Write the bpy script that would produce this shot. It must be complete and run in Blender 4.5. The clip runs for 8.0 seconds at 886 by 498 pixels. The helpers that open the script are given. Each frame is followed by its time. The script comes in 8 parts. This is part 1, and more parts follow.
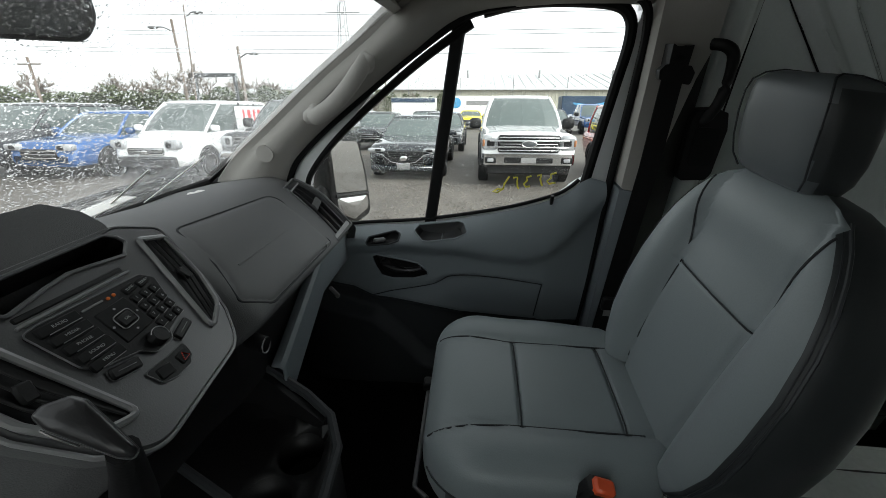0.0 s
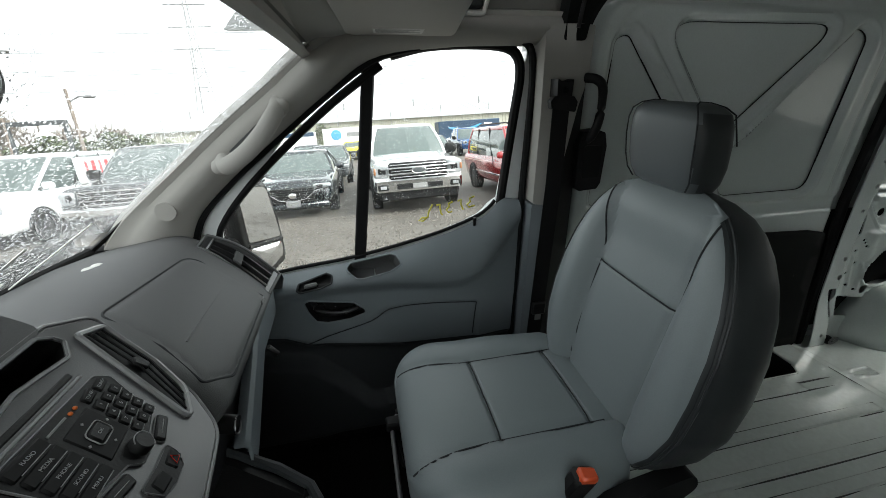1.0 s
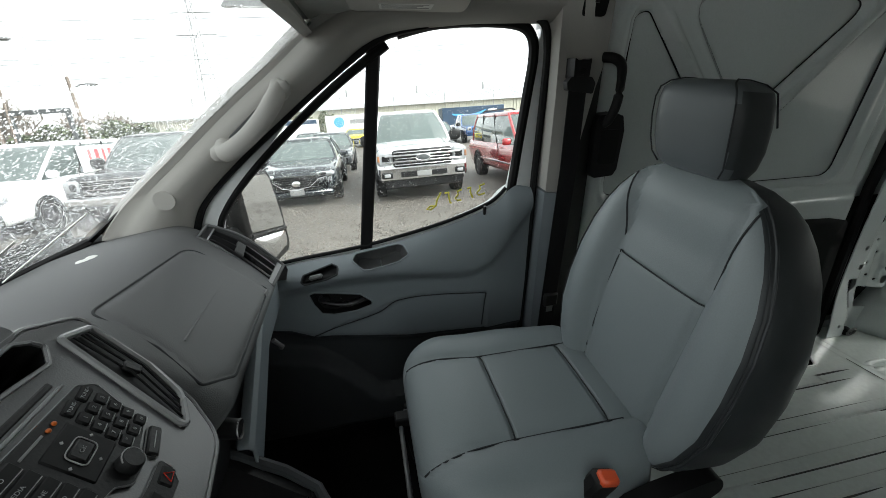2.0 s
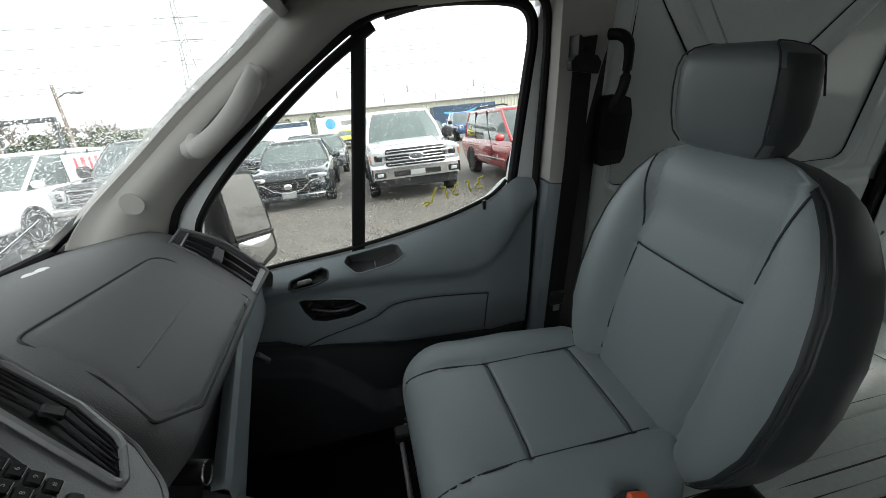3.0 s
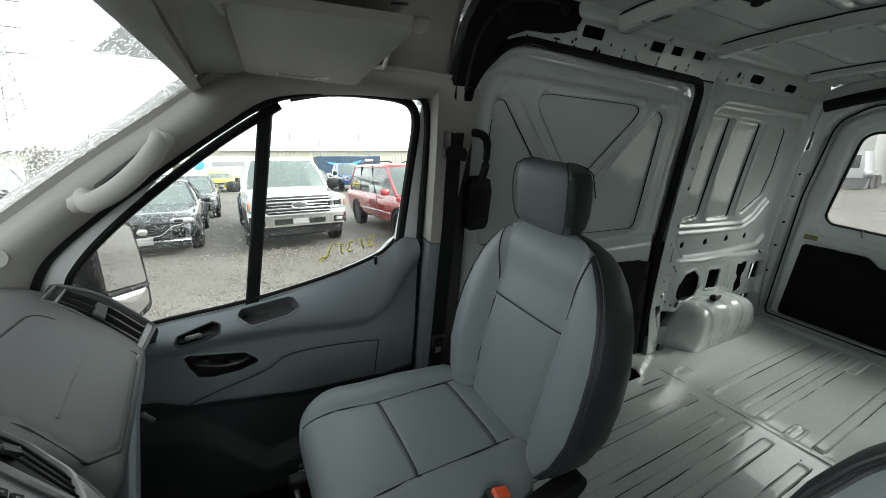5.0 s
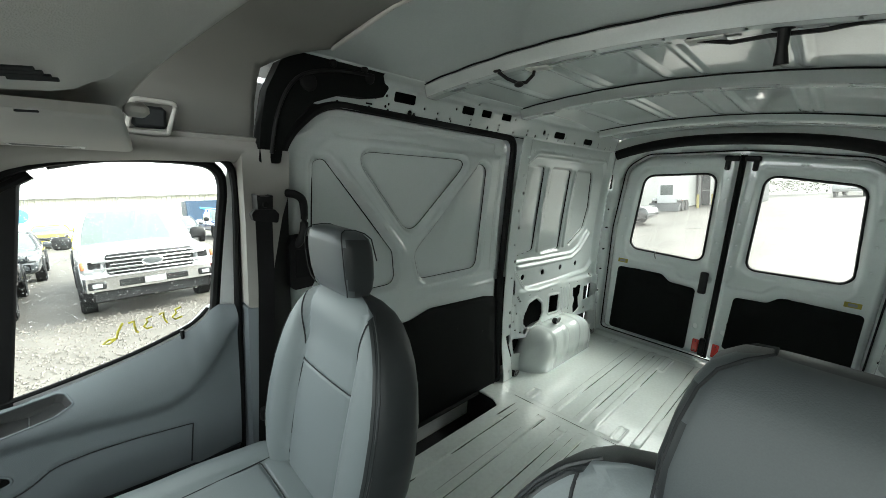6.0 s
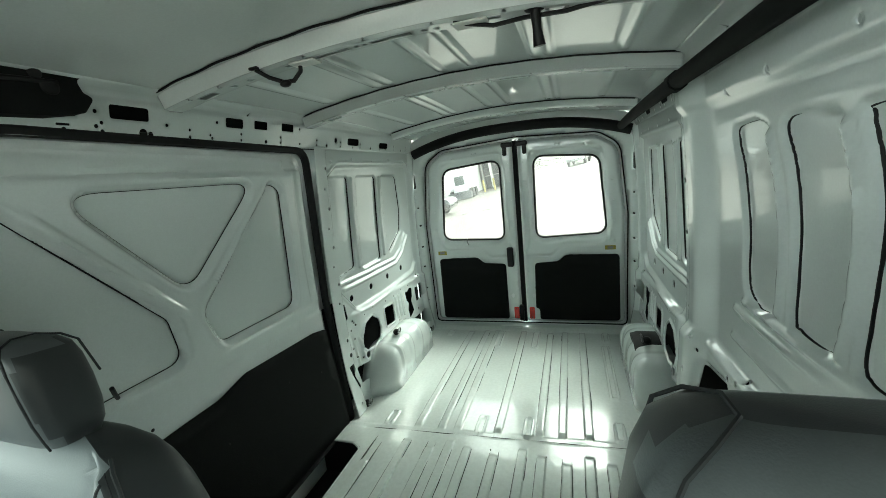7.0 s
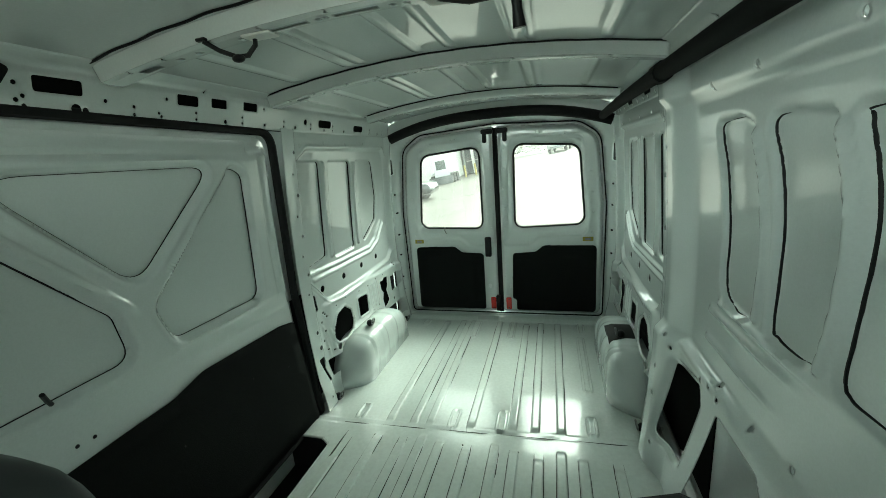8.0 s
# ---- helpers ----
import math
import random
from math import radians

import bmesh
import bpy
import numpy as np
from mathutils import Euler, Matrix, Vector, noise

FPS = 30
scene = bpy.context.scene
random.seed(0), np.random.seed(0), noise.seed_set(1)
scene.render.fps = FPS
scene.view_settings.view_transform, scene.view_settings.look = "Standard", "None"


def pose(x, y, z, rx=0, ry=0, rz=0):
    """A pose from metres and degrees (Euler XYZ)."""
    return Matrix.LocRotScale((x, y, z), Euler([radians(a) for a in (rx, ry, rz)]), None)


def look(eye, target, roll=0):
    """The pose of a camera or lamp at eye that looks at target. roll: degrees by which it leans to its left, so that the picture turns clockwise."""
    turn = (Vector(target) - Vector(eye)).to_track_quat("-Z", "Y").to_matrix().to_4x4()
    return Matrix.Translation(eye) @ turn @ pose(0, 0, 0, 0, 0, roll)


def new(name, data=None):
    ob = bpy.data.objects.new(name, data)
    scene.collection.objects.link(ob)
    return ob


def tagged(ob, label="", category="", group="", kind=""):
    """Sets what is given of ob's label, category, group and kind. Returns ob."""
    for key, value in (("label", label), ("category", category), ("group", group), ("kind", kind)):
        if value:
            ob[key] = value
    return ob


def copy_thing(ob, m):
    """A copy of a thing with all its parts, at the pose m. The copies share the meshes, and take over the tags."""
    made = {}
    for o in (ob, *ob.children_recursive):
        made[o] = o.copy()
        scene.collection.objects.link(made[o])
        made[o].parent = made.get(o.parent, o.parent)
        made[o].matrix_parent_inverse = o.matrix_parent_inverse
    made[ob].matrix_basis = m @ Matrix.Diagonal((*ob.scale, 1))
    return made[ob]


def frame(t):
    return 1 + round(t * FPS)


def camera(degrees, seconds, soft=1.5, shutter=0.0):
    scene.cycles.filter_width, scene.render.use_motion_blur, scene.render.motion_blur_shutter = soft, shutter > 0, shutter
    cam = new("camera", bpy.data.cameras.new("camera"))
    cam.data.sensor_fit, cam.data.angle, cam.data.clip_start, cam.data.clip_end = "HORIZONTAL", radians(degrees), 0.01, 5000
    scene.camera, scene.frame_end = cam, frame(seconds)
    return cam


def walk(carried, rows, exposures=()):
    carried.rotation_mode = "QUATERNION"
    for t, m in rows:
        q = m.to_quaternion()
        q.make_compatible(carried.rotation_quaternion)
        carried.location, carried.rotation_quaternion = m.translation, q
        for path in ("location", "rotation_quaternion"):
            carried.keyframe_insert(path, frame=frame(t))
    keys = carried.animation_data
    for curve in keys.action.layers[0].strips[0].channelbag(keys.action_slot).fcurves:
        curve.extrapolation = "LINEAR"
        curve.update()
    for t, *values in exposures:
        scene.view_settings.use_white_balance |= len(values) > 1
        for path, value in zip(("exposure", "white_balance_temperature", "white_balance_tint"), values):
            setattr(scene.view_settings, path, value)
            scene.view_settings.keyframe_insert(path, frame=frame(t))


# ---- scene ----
cam = camera(97.5, 8.0, soft=0.5)
PATH = [
    (0, (-0.1079, -0.3111, 1.1793), (-0.2351, 1.4579, 0.2549), 1.17),
    (0.5, (-0.1824, -0.3213, 1.1964), (0.0772, 1.4962, 0.4030), -0.91),
    (1, (-0.2139, -0.3173, 1.1993), (0.1688, 1.4740, 0.3964), -0.80),
    (1.5, (-0.2277, -0.2924, 1.1953), (0.1563, 1.4805, 0.3531), -0.30),
    (1.7, (-0.2254, -0.2891, 1.1946), (0.1452, 1.4808, 0.3400), -0.52),
    (3, (-0.2119, -0.1951, 1.1493), (0.1656, 1.5685, 0.2850), -2.69),
    (3.5, (-0.2559, -0.2183, 1.1525), (0.1980, 1.5634, 0.3655), -1.56),
    (4, (-0.2750, -0.2095, 1.1299), (0.2236, 1.5777, 0.3834), -1.47),
    (4.2, (-0.2846, -0.2072, 1.1137), (0.2946, 1.5605, 0.3789), -0.25),
    (5.3, (-0.2776, -0.3802, 1.2678), (0.8006, 1.2129, 0.7208), 4.81),
    (5.5, (-0.2211, -0.4035, 1.2860), (0.9329, 1.1527, 0.7894), 5.04),
    (6, (-0.0913, -0.4801, 1.3031), (1.3017, 0.8965, 0.8978), 3.19),
    (6.5, (0.0038, -0.4432, 1.2916), (1.6929, 0.5709, 0.9470), -0.79),
    (7, (0.0958, -0.3940, 1.3041), (1.9555, 0.2394, 0.9295), -5.89),
    (7.5, (0.1513, -0.3877, 1.3163), (2.0246, 0.1597, 0.8793), -6.03),
    (8, (0.1771, -0.3989, 1.3199), (2.0473, 0.1396, 0.8591), -4.42),
]
EXPOSURE = [(0, 2.22, 6500, 8.0), (0.5, 2.6, 6500, 7.0), (1, 2.72, 6500, 7.0), (1.7, 2.75, 6500, 7.0), (4.2, 2.52, 6500, 7.0), (5.5, 3.40, 6500, 4.0), (6.0, 3.85, 6500, 2.0), (6.5, 4.18, 6500, -5.0), (7.0, 4.20, 6500, -8.0), (7.5, 4.18, 6500, -13.0), (8, 4.00, 6500, -17.0)]
walk(cam, [(t, look(eye, target, roll)) for t, eye, target, roll in PATH], EXPOSURE)

# ---- sky and sun: a bright overcast day
world = bpy.data.worlds.new("overcast")
scene.world = world
world.use_nodes = True
wn, wl = world.node_tree.nodes, world.node_tree.links
sky = wn.new("ShaderNodeTexSky")
sky.sky_type, sky.sun_disc = "NISHITA", False
sky.sun_elevation, sky.sun_rotation = radians(47), radians(118)
sky.air_density, sky.dust_density, sky.ozone_density = 1.0, 4.0, 1.0
grey = wn.new("ShaderNodeHueSaturation")
grey.inputs["Saturation"].default_value = 0.12
wl.new(sky.outputs["Color"], grey.inputs["Color"])
# the sky's horizon follows the sloping yard
wco, wmap = wn.new("ShaderNodeTexCoord"), wn.new("ShaderNodeMapping")
wmap.inputs["Rotation"].default_value, wmap.inputs["Location"].default_value = (radians(7.3), radians(1.5), 0), (0, 0, 0.07)
wl.new(wco.outputs["Generated"], wmap.inputs["Vector"])
wl.new(wmap.outputs["Vector"], sky.inputs["Vector"])
wl.new(grey.outputs["Color"], wn["Background"].inputs["Color"])
wn["Background"].inputs["Strength"].default_value = 0.15
sun = new("sun", bpy.data.lights.new("sun", "SUN"))
sun.data.energy, sun.data.angle, sun.data.color = 0.5, radians(40), (1.0, 0.97, 0.93)
sun.matrix_world = look((0, 0, 0), (-0.60, 0.32, -0.73))


# ---- materials
def mat(name, color, rough=0.5, metal=0.0, vary=0.12, grain=60.0, bump=0.1, large=3.0, coat=0.0, spec=0.5, rand=0.0, alpha=None):
    """Principled surface with tone variation at two scales and a fine relief."""
    m = bpy.data.materials.new(name)
    m.use_nodes = True
    n, l = m.node_tree.nodes, m.node_tree.links
    b = n["Principled BSDF"]
    co = n.new("ShaderNodeTexCoord")
    big, fine = n.new("ShaderNodeTexNoise"), n.new("ShaderNodeTexNoise")
    big.inputs["Scale"].default_value, fine.inputs["Scale"].default_value = large, grain
    big.inputs["Detail"].default_value, fine.inputs["Detail"].default_value = 4, 3
    l.new(co.outputs["Object"], big.inputs["Vector"])
    l.new(co.outputs["Object"], fine.inputs["Vector"])
    add = n.new("ShaderNodeMath")
    add.operation = "ADD"
    l.new(big.outputs["Fac"], add.inputs[0])
    l.new(fine.outputs["Fac"], add.inputs[1])
    ramp = n.new("ShaderNodeMapRange")
    ramp.inputs["From Min"].default_value, ramp.inputs["From Max"].default_value = 0.6, 1.4
    ramp.inputs["To Min"].default_value, ramp.inputs["To Max"].default_value = 1 - vary, 1 + vary
    l.new(add.outputs[0], ramp.inputs["Value"])
    val = n.new("ShaderNodeHueSaturation")
    val.inputs["Color"].default_value = (*color, 1)
    last = ramp.outputs["Result"]
    if rand:
        info = n.new("ShaderNodeObjectInfo")
        r2 = n.new("ShaderNodeMapRange")
        r2.inputs["To Min"].default_value, r2.inputs["To Max"].default_value = 1 - rand, 1 + rand
        l.new(info.outputs["Random"], r2.inputs["Value"])
        mul = n.new("ShaderNodeMath")
        mul.operation = "MULTIPLY"
        l.new(last, mul.inputs[0])
        l.new(r2.outputs["Result"], mul.inputs[1])
        last = mul.outputs[0]
    l.new(last, val.inputs["Value"])
    l.new(val.outputs["Color"], b.inputs["Base Color"])
    rr = n.new("ShaderNodeMapRange")
    rr.inputs["To Min"].default_value, rr.inputs["To Max"].default_value = max(rough - 0.08, 0.02), min(rough + 0.08, 1)
    l.new(big.outputs["Fac"], rr.inputs["Value"])
    l.new(rr.outputs["Result"], b.inputs["Roughness"])
    b.inputs["Metallic"].default_value = metal
    b.inputs["Specular IOR Level"].default_value = spec
    b.inputs["Coat Weight"].default_value = coat
    b.inputs["Coat Roughness"].default_value = 0.04
    if bump:
        bp = n.new("ShaderNodeBump")
        bp.inputs["Strength"].default_value, bp.inputs["Distance"].default_value = bump, 0.002
        l.new(fine.outputs["Fac"], bp.inputs["Height"])
        l.new(bp.outputs["Normal"], b.inputs["Normal"])
    return m


def glass(name, tint=(0.93, 0.96, 0.95), gloss=0.045, dirt=0.0):
    """A thin pane: clear, with a faint gloss and, where dirty, a milky film with smears."""
    m = bpy.data.materials.new(name)
    m.use_nodes = True
    n, l = m.node_tree.nodes, m.node_tree.links
    n.remove(n["Principled BSDF"])
    clear, shine, mix = n.new("ShaderNodeBsdfTransparent"), n.new("ShaderNodeBsdfGlossy"), n.new("ShaderNodeMixShader")
    clear.inputs["Color"].default_value = (*tint, 1)
    shine.inputs["Roughness"].default_value = 0.02
    mix.inputs["Fac"].default_value = gloss
    l.new(clear.outputs[0], mix.inputs[1])
    l.new(shine.outputs[0], mix.inputs[2])
    last = mix
    if dirt:
        film, over = n.new("ShaderNodeBsdfTranslucent"), n.new("ShaderNodeMixShader")
        co, noise, ramp = n.new("ShaderNodeTexCoord"), n.new("ShaderNodeTexNoise"), n.new("ShaderNodeMapRange")
        film.inputs["Color"].default_value = (0.8, 0.8, 0.78, 1)
        noise.inputs["Scale"].default_value, noise.inputs["Detail"].default_value = 6.0, 6
        ramp.inputs["From Min"].default_value, ramp.inputs["From Max"].default_value = 0.3, 0.7
        ramp.inputs["To Min"].default_value, ramp.inputs["To Max"].default_value = dirt * 0.4, dirt * 1.6
        l.new(co.outputs["Object"], noise.inputs["Vector"])
        l.new(noise.outputs["Fac"], ramp.inputs["Value"])
        l.new(ramp.outputs["Result"], over.inputs["Fac"])
        l.new(mix.outputs[0], over.inputs[1])
        l.new(film.outputs[0], over.inputs[2])
        last = over
    l.new(last.outputs[0], n["Material Output"].inputs["Surface"])
    return m


def glow(name, color, power):
    m = mat(name, color, 0.4)
    b = m.node_tree.nodes["Principled BSDF"]
    b.inputs["Emission Color"].default_value = (*color, 1)
    b.inputs["Emission Strength"].default_value = power
    return m


WHITE = mat("white_body_paint", (0.64, 0.68, 0.67), 0.20, vary=0.05, grain=180, bump=0.02, large=2.0, coat=0.7)
GRIME_SHADE = mat("dark_grime_and_shade", (0.05, 0.052, 0.05), 0.8, vary=0.3)
TRIMG = mat("warm_grey_handle_plastic", (0.37, 0.36, 0.335), 0.5, vary=0.05, grain=500, bump=0.15, spec=0.4)
FLOORP = mat("scuffed_white_floor_paint", (0.65, 0.69, 0.67), 0.22, vary=0.09, grain=60, bump=0.05, large=2.6, coat=0.5)
OUTER = mat("white_outer_skin", (0.70, 0.72, 0.72), 0.3, vary=0.05, coat=0.5)
BLACKP = mat("black_hardboard_and_shade", (0.0065, 0.0075, 0.0072), 0.8, vary=0.3, grain=250, bump=0.2, spec=0.12)
BLACK = mat("black_plastic", (0.008, 0.008, 0.0085), 0.5, vary=0.2, grain=300, bump=0.15, spec=0.28)
RUBBER = mat("black_rubber", (0.006, 0.006, 0.0065), 0.6, vary=0.2, bump=0.1, spec=0.22)
DASH = mat("dark_grey_dash_plastic", (0.092, 0.094, 0.095), 0.60, vary=0.10, grain=700, bump=0.4, spec=0.4)
DASHL = mat("mid_grey_stack_plastic", (0.10, 0.102, 0.104), 0.33, vary=0.06, grain=600, bump=0.15)
SATIN = mat("satin_grey_trim", (0.24, 0.243, 0.245), 0.28, vary=0.05, grain=600, bump=0.1)
DASHS = mat("dark_grey_stack_plastic", (0.105, 0.107, 0.109), 0.30, vary=0.06, grain=600, bump=0.15)
KNOB = mat("satin_black_knob", (0.018, 0.018, 0.019), 0.28, vary=0.1, grain=300, bump=0.1)
DOORG = mat("blue_grey_door_plastic", (0.165, 0.188, 0.203), 0.55, vary=0.07, grain=600, bump=0.3, spec=0.4)
DOORD = mat("charcoal_door_plastic", (0.030, 0.033, 0.036), 0.6, vary=0.1, grain=600, bump=0.3, spec=0.3)
VINYL = mat("grey_vinyl", (0.192, 0.218, 0.228), 0.42, vary=0.06, grain=420, bump=0.15, spec=0.45)
VINYL_SHEEN = mat("dark_vinyl_sheen", (0.088, 0.100, 0.105), 0.40, vary=0.07, grain=700, bump=0.12, spec=0.45)
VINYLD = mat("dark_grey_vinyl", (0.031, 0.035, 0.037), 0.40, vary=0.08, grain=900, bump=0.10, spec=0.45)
STITCH_SHADE = mat("dark_thread_and_shade", (0.02, 0.023, 0.025), 0.8)
BEIGE = mat("warm_grey_pillar_trim", (0.36, 0.35, 0.325), 0.7, vary=0.05, grain=500, bump=0.2, spec=0.3)
FELT = mat("dark_grey_roof_felt", (0.25, 0.245, 0.23), 0.95, vary=0.10, grain=900, bump=0.5, spec=0.1)
LINER = mat("grey_headliner_felt", (0.55, 0.54, 0.51), 0.92, vary=0.08, grain=900, bump=0.5, spec=0.1)
CHROME = mat("chrome", (0.8, 0.8, 0.8), 0.12, metal=1.0, vary=0.03, bump=0)
STEEL = mat("dull_steel", (0.3, 0.3, 0.3), 0.4, metal=0.9, vary=0.1)
RED = mat("red_reflector", (0.62, 0.04, 0.03), 0.2, vary=0.1, coat=0.5)
ORANGE = mat("orange_red_button", (0.75, 0.10, 0.03), 0.35, vary=0.05)
YELLOW = mat("yellow_paint", (0.80, 0.72, 0.08), 0.6, vary=0.1)
OCHRE = mat("dark_yellow_label", (0.30, 0.25, 0.03), 0.5, vary=0.1)
LABEL = mat("white_label", (0.75, 0.75, 0.72), 0.6, vary=0.05)
INK = mat("grey_print", (0.22, 0.22, 0.22), 0.6)
KEYLINE = mat("grey_key_line", (0.28, 0.28, 0.28), 0.4)
KEYTXT = mat("white_key_print", (0.30, 0.31, 0.31), 0.5)
MIRROR = mat("mirror_glass", (0.85, 0.86, 0.86), 0.02, metal=1.0, vary=0.0, bump=0)
CARPET = mat("black_floor_mat", (0.008, 0.008, 0.008), 0.9, vary=0.3, grain=150, bump=0.6, spec=0.1)
PANE = glass("tinted_side_glass", (0.60, 0.63, 0.615), 0.04)
PANE_REAR = glass("tinted_rear_glass", (0.33, 0.345, 0.335), 0.04, 0.02)
PANE_RAIN = glass("rain_wet_glass", (0.54, 0.56, 0.55), 0.04, 0.05)


# ---- mesh tools
class Geo:
    """Points and faces gathered for one mesh."""

    def __init__(self):
        self.v, self.f = [], []

    def add(self, verts, faces, m=None):
        k = len(self.v)
        self.v += [tuple(m @ Vector(p)) if m else tuple(p) for p in verts]
        self.f += [tuple(i + k for i in face) for face in faces]
        return self

    def box(self, c, s, r=0.004, m=None):
        """A box round c of full sizes s with chamfered edges."""
        h = [x / 2 for x in s]
        r = min(r, *(x * 0.9 for x in h))
        vs, at = [], {}
        for sx in (-1, 1):
            for sy in (-1, 1):
                for sz in (-1, 1):
                    for ax in range(3):
                        p = [sx * h[0], sy * h[1], sz * h[2]]
                        for k in range(3):
                            if k != ax:
                                p[k] -= (sx, sy, sz)[k] * r
                        at[(sx, sy, sz, ax)] = len(vs)
                        vs.append([c[k] + p[k] for k in range(3)])
        fs = []
        for ax in range(3):
            b, d = [k for k in range(3) if k != ax]
            for s_ in (-1, 1):
                q = []
                for e1, e2 in ((-1, -1), (1, -1), (1, 1), (-1, 1)):
                    key = [0, 0, 0]
                    key[ax], key[b], key[d] = s_, e1, e2
                    q.append(at[(*key, ax)])
                fs.append(q if (s_ > 0) == (ax != 1) else q[::-1])
            for e1 in (-1, 1):
                for e2 in (-1, 1):
                    ka, kb = [0, 0, 0], [0, 0, 0]
                    ka[ax], ka[b], ka[d] = -1, e1, e2
                    kb[ax], kb[b], kb[d] = 1, e1, e2
                    q = [at[(*ka, b)], at[(*kb, b)], at[(*kb, d)], at[(*ka, d)]]
                    fs.append(q)
        for sx in (-1, 1):
            for sy in (-1, 1):
                for sz in (-1, 1):
                    fs.append([at[(sx, sy, sz, ax)] for ax in range(3)])
        return self.add(vs, fs, m)

    def loft(self, rings, caps=True, closed=True, m=None):
        n = len(rings[0])
        vs = [p for ring in rings for p in ring]
        fs = []
        for i in range(len(rings) - 1):
            for j in range(n if closed else n - 1):
                k = (j + 1) % n
                fs.append((i * n + j, i * n + k, (i + 1) * n + k, (i + 1) * n + j))
        if caps and closed:
            fs.append(tuple(range(n - 1, -1, -1)))
            fs.append(tuple((len(rings) - 1) * n + j for j in range(n)))
        return self.add(vs, fs, m)

    def tube(self, pts, r, n=8, closed=False, flat=1.0, up=(0, 0, 1), m=None):
        """A tube along points; flat squeezes it along its second axis."""
        P = [Vector(p) for p in pts]
        rings = []
        for i, p in enumerate(P):
            a = P[(i - 1) % len(P)] if closed or i else P[0]
            b = P[(i + 1) % len(P)] if closed or i < len(P) - 1 else P[-1]
            t = (b - a).normalized()
            side = t.cross(Vector(up))
            if side.length < 0.05:
                side = t.cross(Vector((1, 0.3, 0)))
            side.normalize()
            other = side.cross(t)
            rr = r[i] if isinstance(r, (list, tuple)) else r
            rings.append([p + side * (rr * math.cos(2 * math.pi * j / n)) + other * (rr * flat * math.sin(2 * math.pi * j / n)) for j in range(n)])
        if closed:
            rings.append(rings[0])
        return self.loft(rings, caps=not closed, m=m)

    def prism(self, poly, fn, a, b, m=None):
        """A polygon of (u, v) carried by fn(u, v, w) from depth a to depth b."""
        n = len(poly)
        vs = [fn(u, v, a) for u, v in poly] + [fn(u, v, b) for u, v in poly]
        fs = [tuple(range(n - 1, -1, -1)), tuple(range(n, 2 * n))]
        fs += [(j, (j + 1) % n, n + (j + 1) % n, n + j) for j in range(n)]
        return self.add(vs, fs, m)

    def ball(self, c, s, seg=16, rings=10, e=1.0, m=None):
        """An ellipsoid; e below 1 makes it boxier."""
        R = []
        pw = lambda x: math.copysign(abs(x) ** e, x)
        for i in range(rings + 1):
            t = -math.pi / 2 + math.pi * i / rings
            ct, st = pw(math.cos(t)), pw(math.sin(t))
            R.append([(c[0] + s[0] * ct * pw(math.cos(2 * math.pi * j / seg)), c[1] + s[1] * ct * pw(math.sin(2 * math.pi * j / seg)), c[2] + s[2] * st) for j in range(seg)])
        return self.loft(R, m=m)

    def mesh(self, name):
        me = bpy.data.meshes.new(name)
        me.from_pydata(self.v, [], self.f)
        bm = bmesh.new()
        bm.from_mesh(me)
        bmesh.ops.remove_doubles(bm, verts=bm.verts, dist=1e-5)
        bmesh.ops.recalc_face_normals(bm, faces=bm.faces)
        bm.to_mesh(me)
        bm.free()
        return me


def part(name, geo, material, parent=None, label="", smooth=40, solid=0.0):
    """Links gathered geometry, or a mesh, as one object, under a thing if there is one."""
    me = geo.mesh(name) if isinstance(geo, Geo) else geo
    if not me.materials:
        me.materials.append(material)
    ob = new(name, me)
    if smooth:
        me.shade_smooth()
        if smooth < 180:
            me.set_sharp_from_angle(angle=radians(smooth))
    if solid:
        md = ob.modifiers.new("thickness", "SOLIDIFY")
        md.thickness, md.offset = solid, 0
    if parent:
        ob.parent = parent
        ob.matrix_parent_inverse = parent.matrix_world.inverted()
    return tagged(ob, label)


def thing(name, label, category, at=(0, 0, 0), group="", kind=""):
    ob = new(name)
    ob.empty_display_size = 0.05
    ob.location = at
    ob.matrix_world = Matrix.Translation(at)
    return tagged(ob, label, category, group, kind)


def rpoly(pts, r=0.03, n=5):
    """A polygon with rounded corners; r is one radius or one for each corner."""
    out = []
    k = len(pts)
    for i in range(k):
        p, a, b = Vector(pts[i]), Vector(pts[i - 1]), Vector(pts[(i + 1) % k])
        ri = r[i] if isinstance(r, (list, tuple)) else r
        da, db = (a - p), (b - p)
        ang = da.angle(db)
        cut = min(ri / max(math.tan(ang / 2), 0.05), da.length * 0.45, db.length * 0.45)
        p1, p2 = p + da.normalized() * cut, p + db.normalized() * cut
        for j in range(n + 1):
            t = j / n
            out.append(tuple(p1 * (1 - t) ** 2 + p * 2 * t * (1 - t) + p2 * t ** 2))
    return out


def circle(u, v, r, n=16, rv=None):
    return [(u + r * math.cos(2 * math.pi * j / n), v + (rv or r) * math.sin(2 * math.pi * j / n)) for j in range(n)]


def rect(u0, v0, u1, v1, r=0.01):
    return rpoly([(u0, v0), (u1, v0), (u1, v1), (u0, v1)], r, 4)


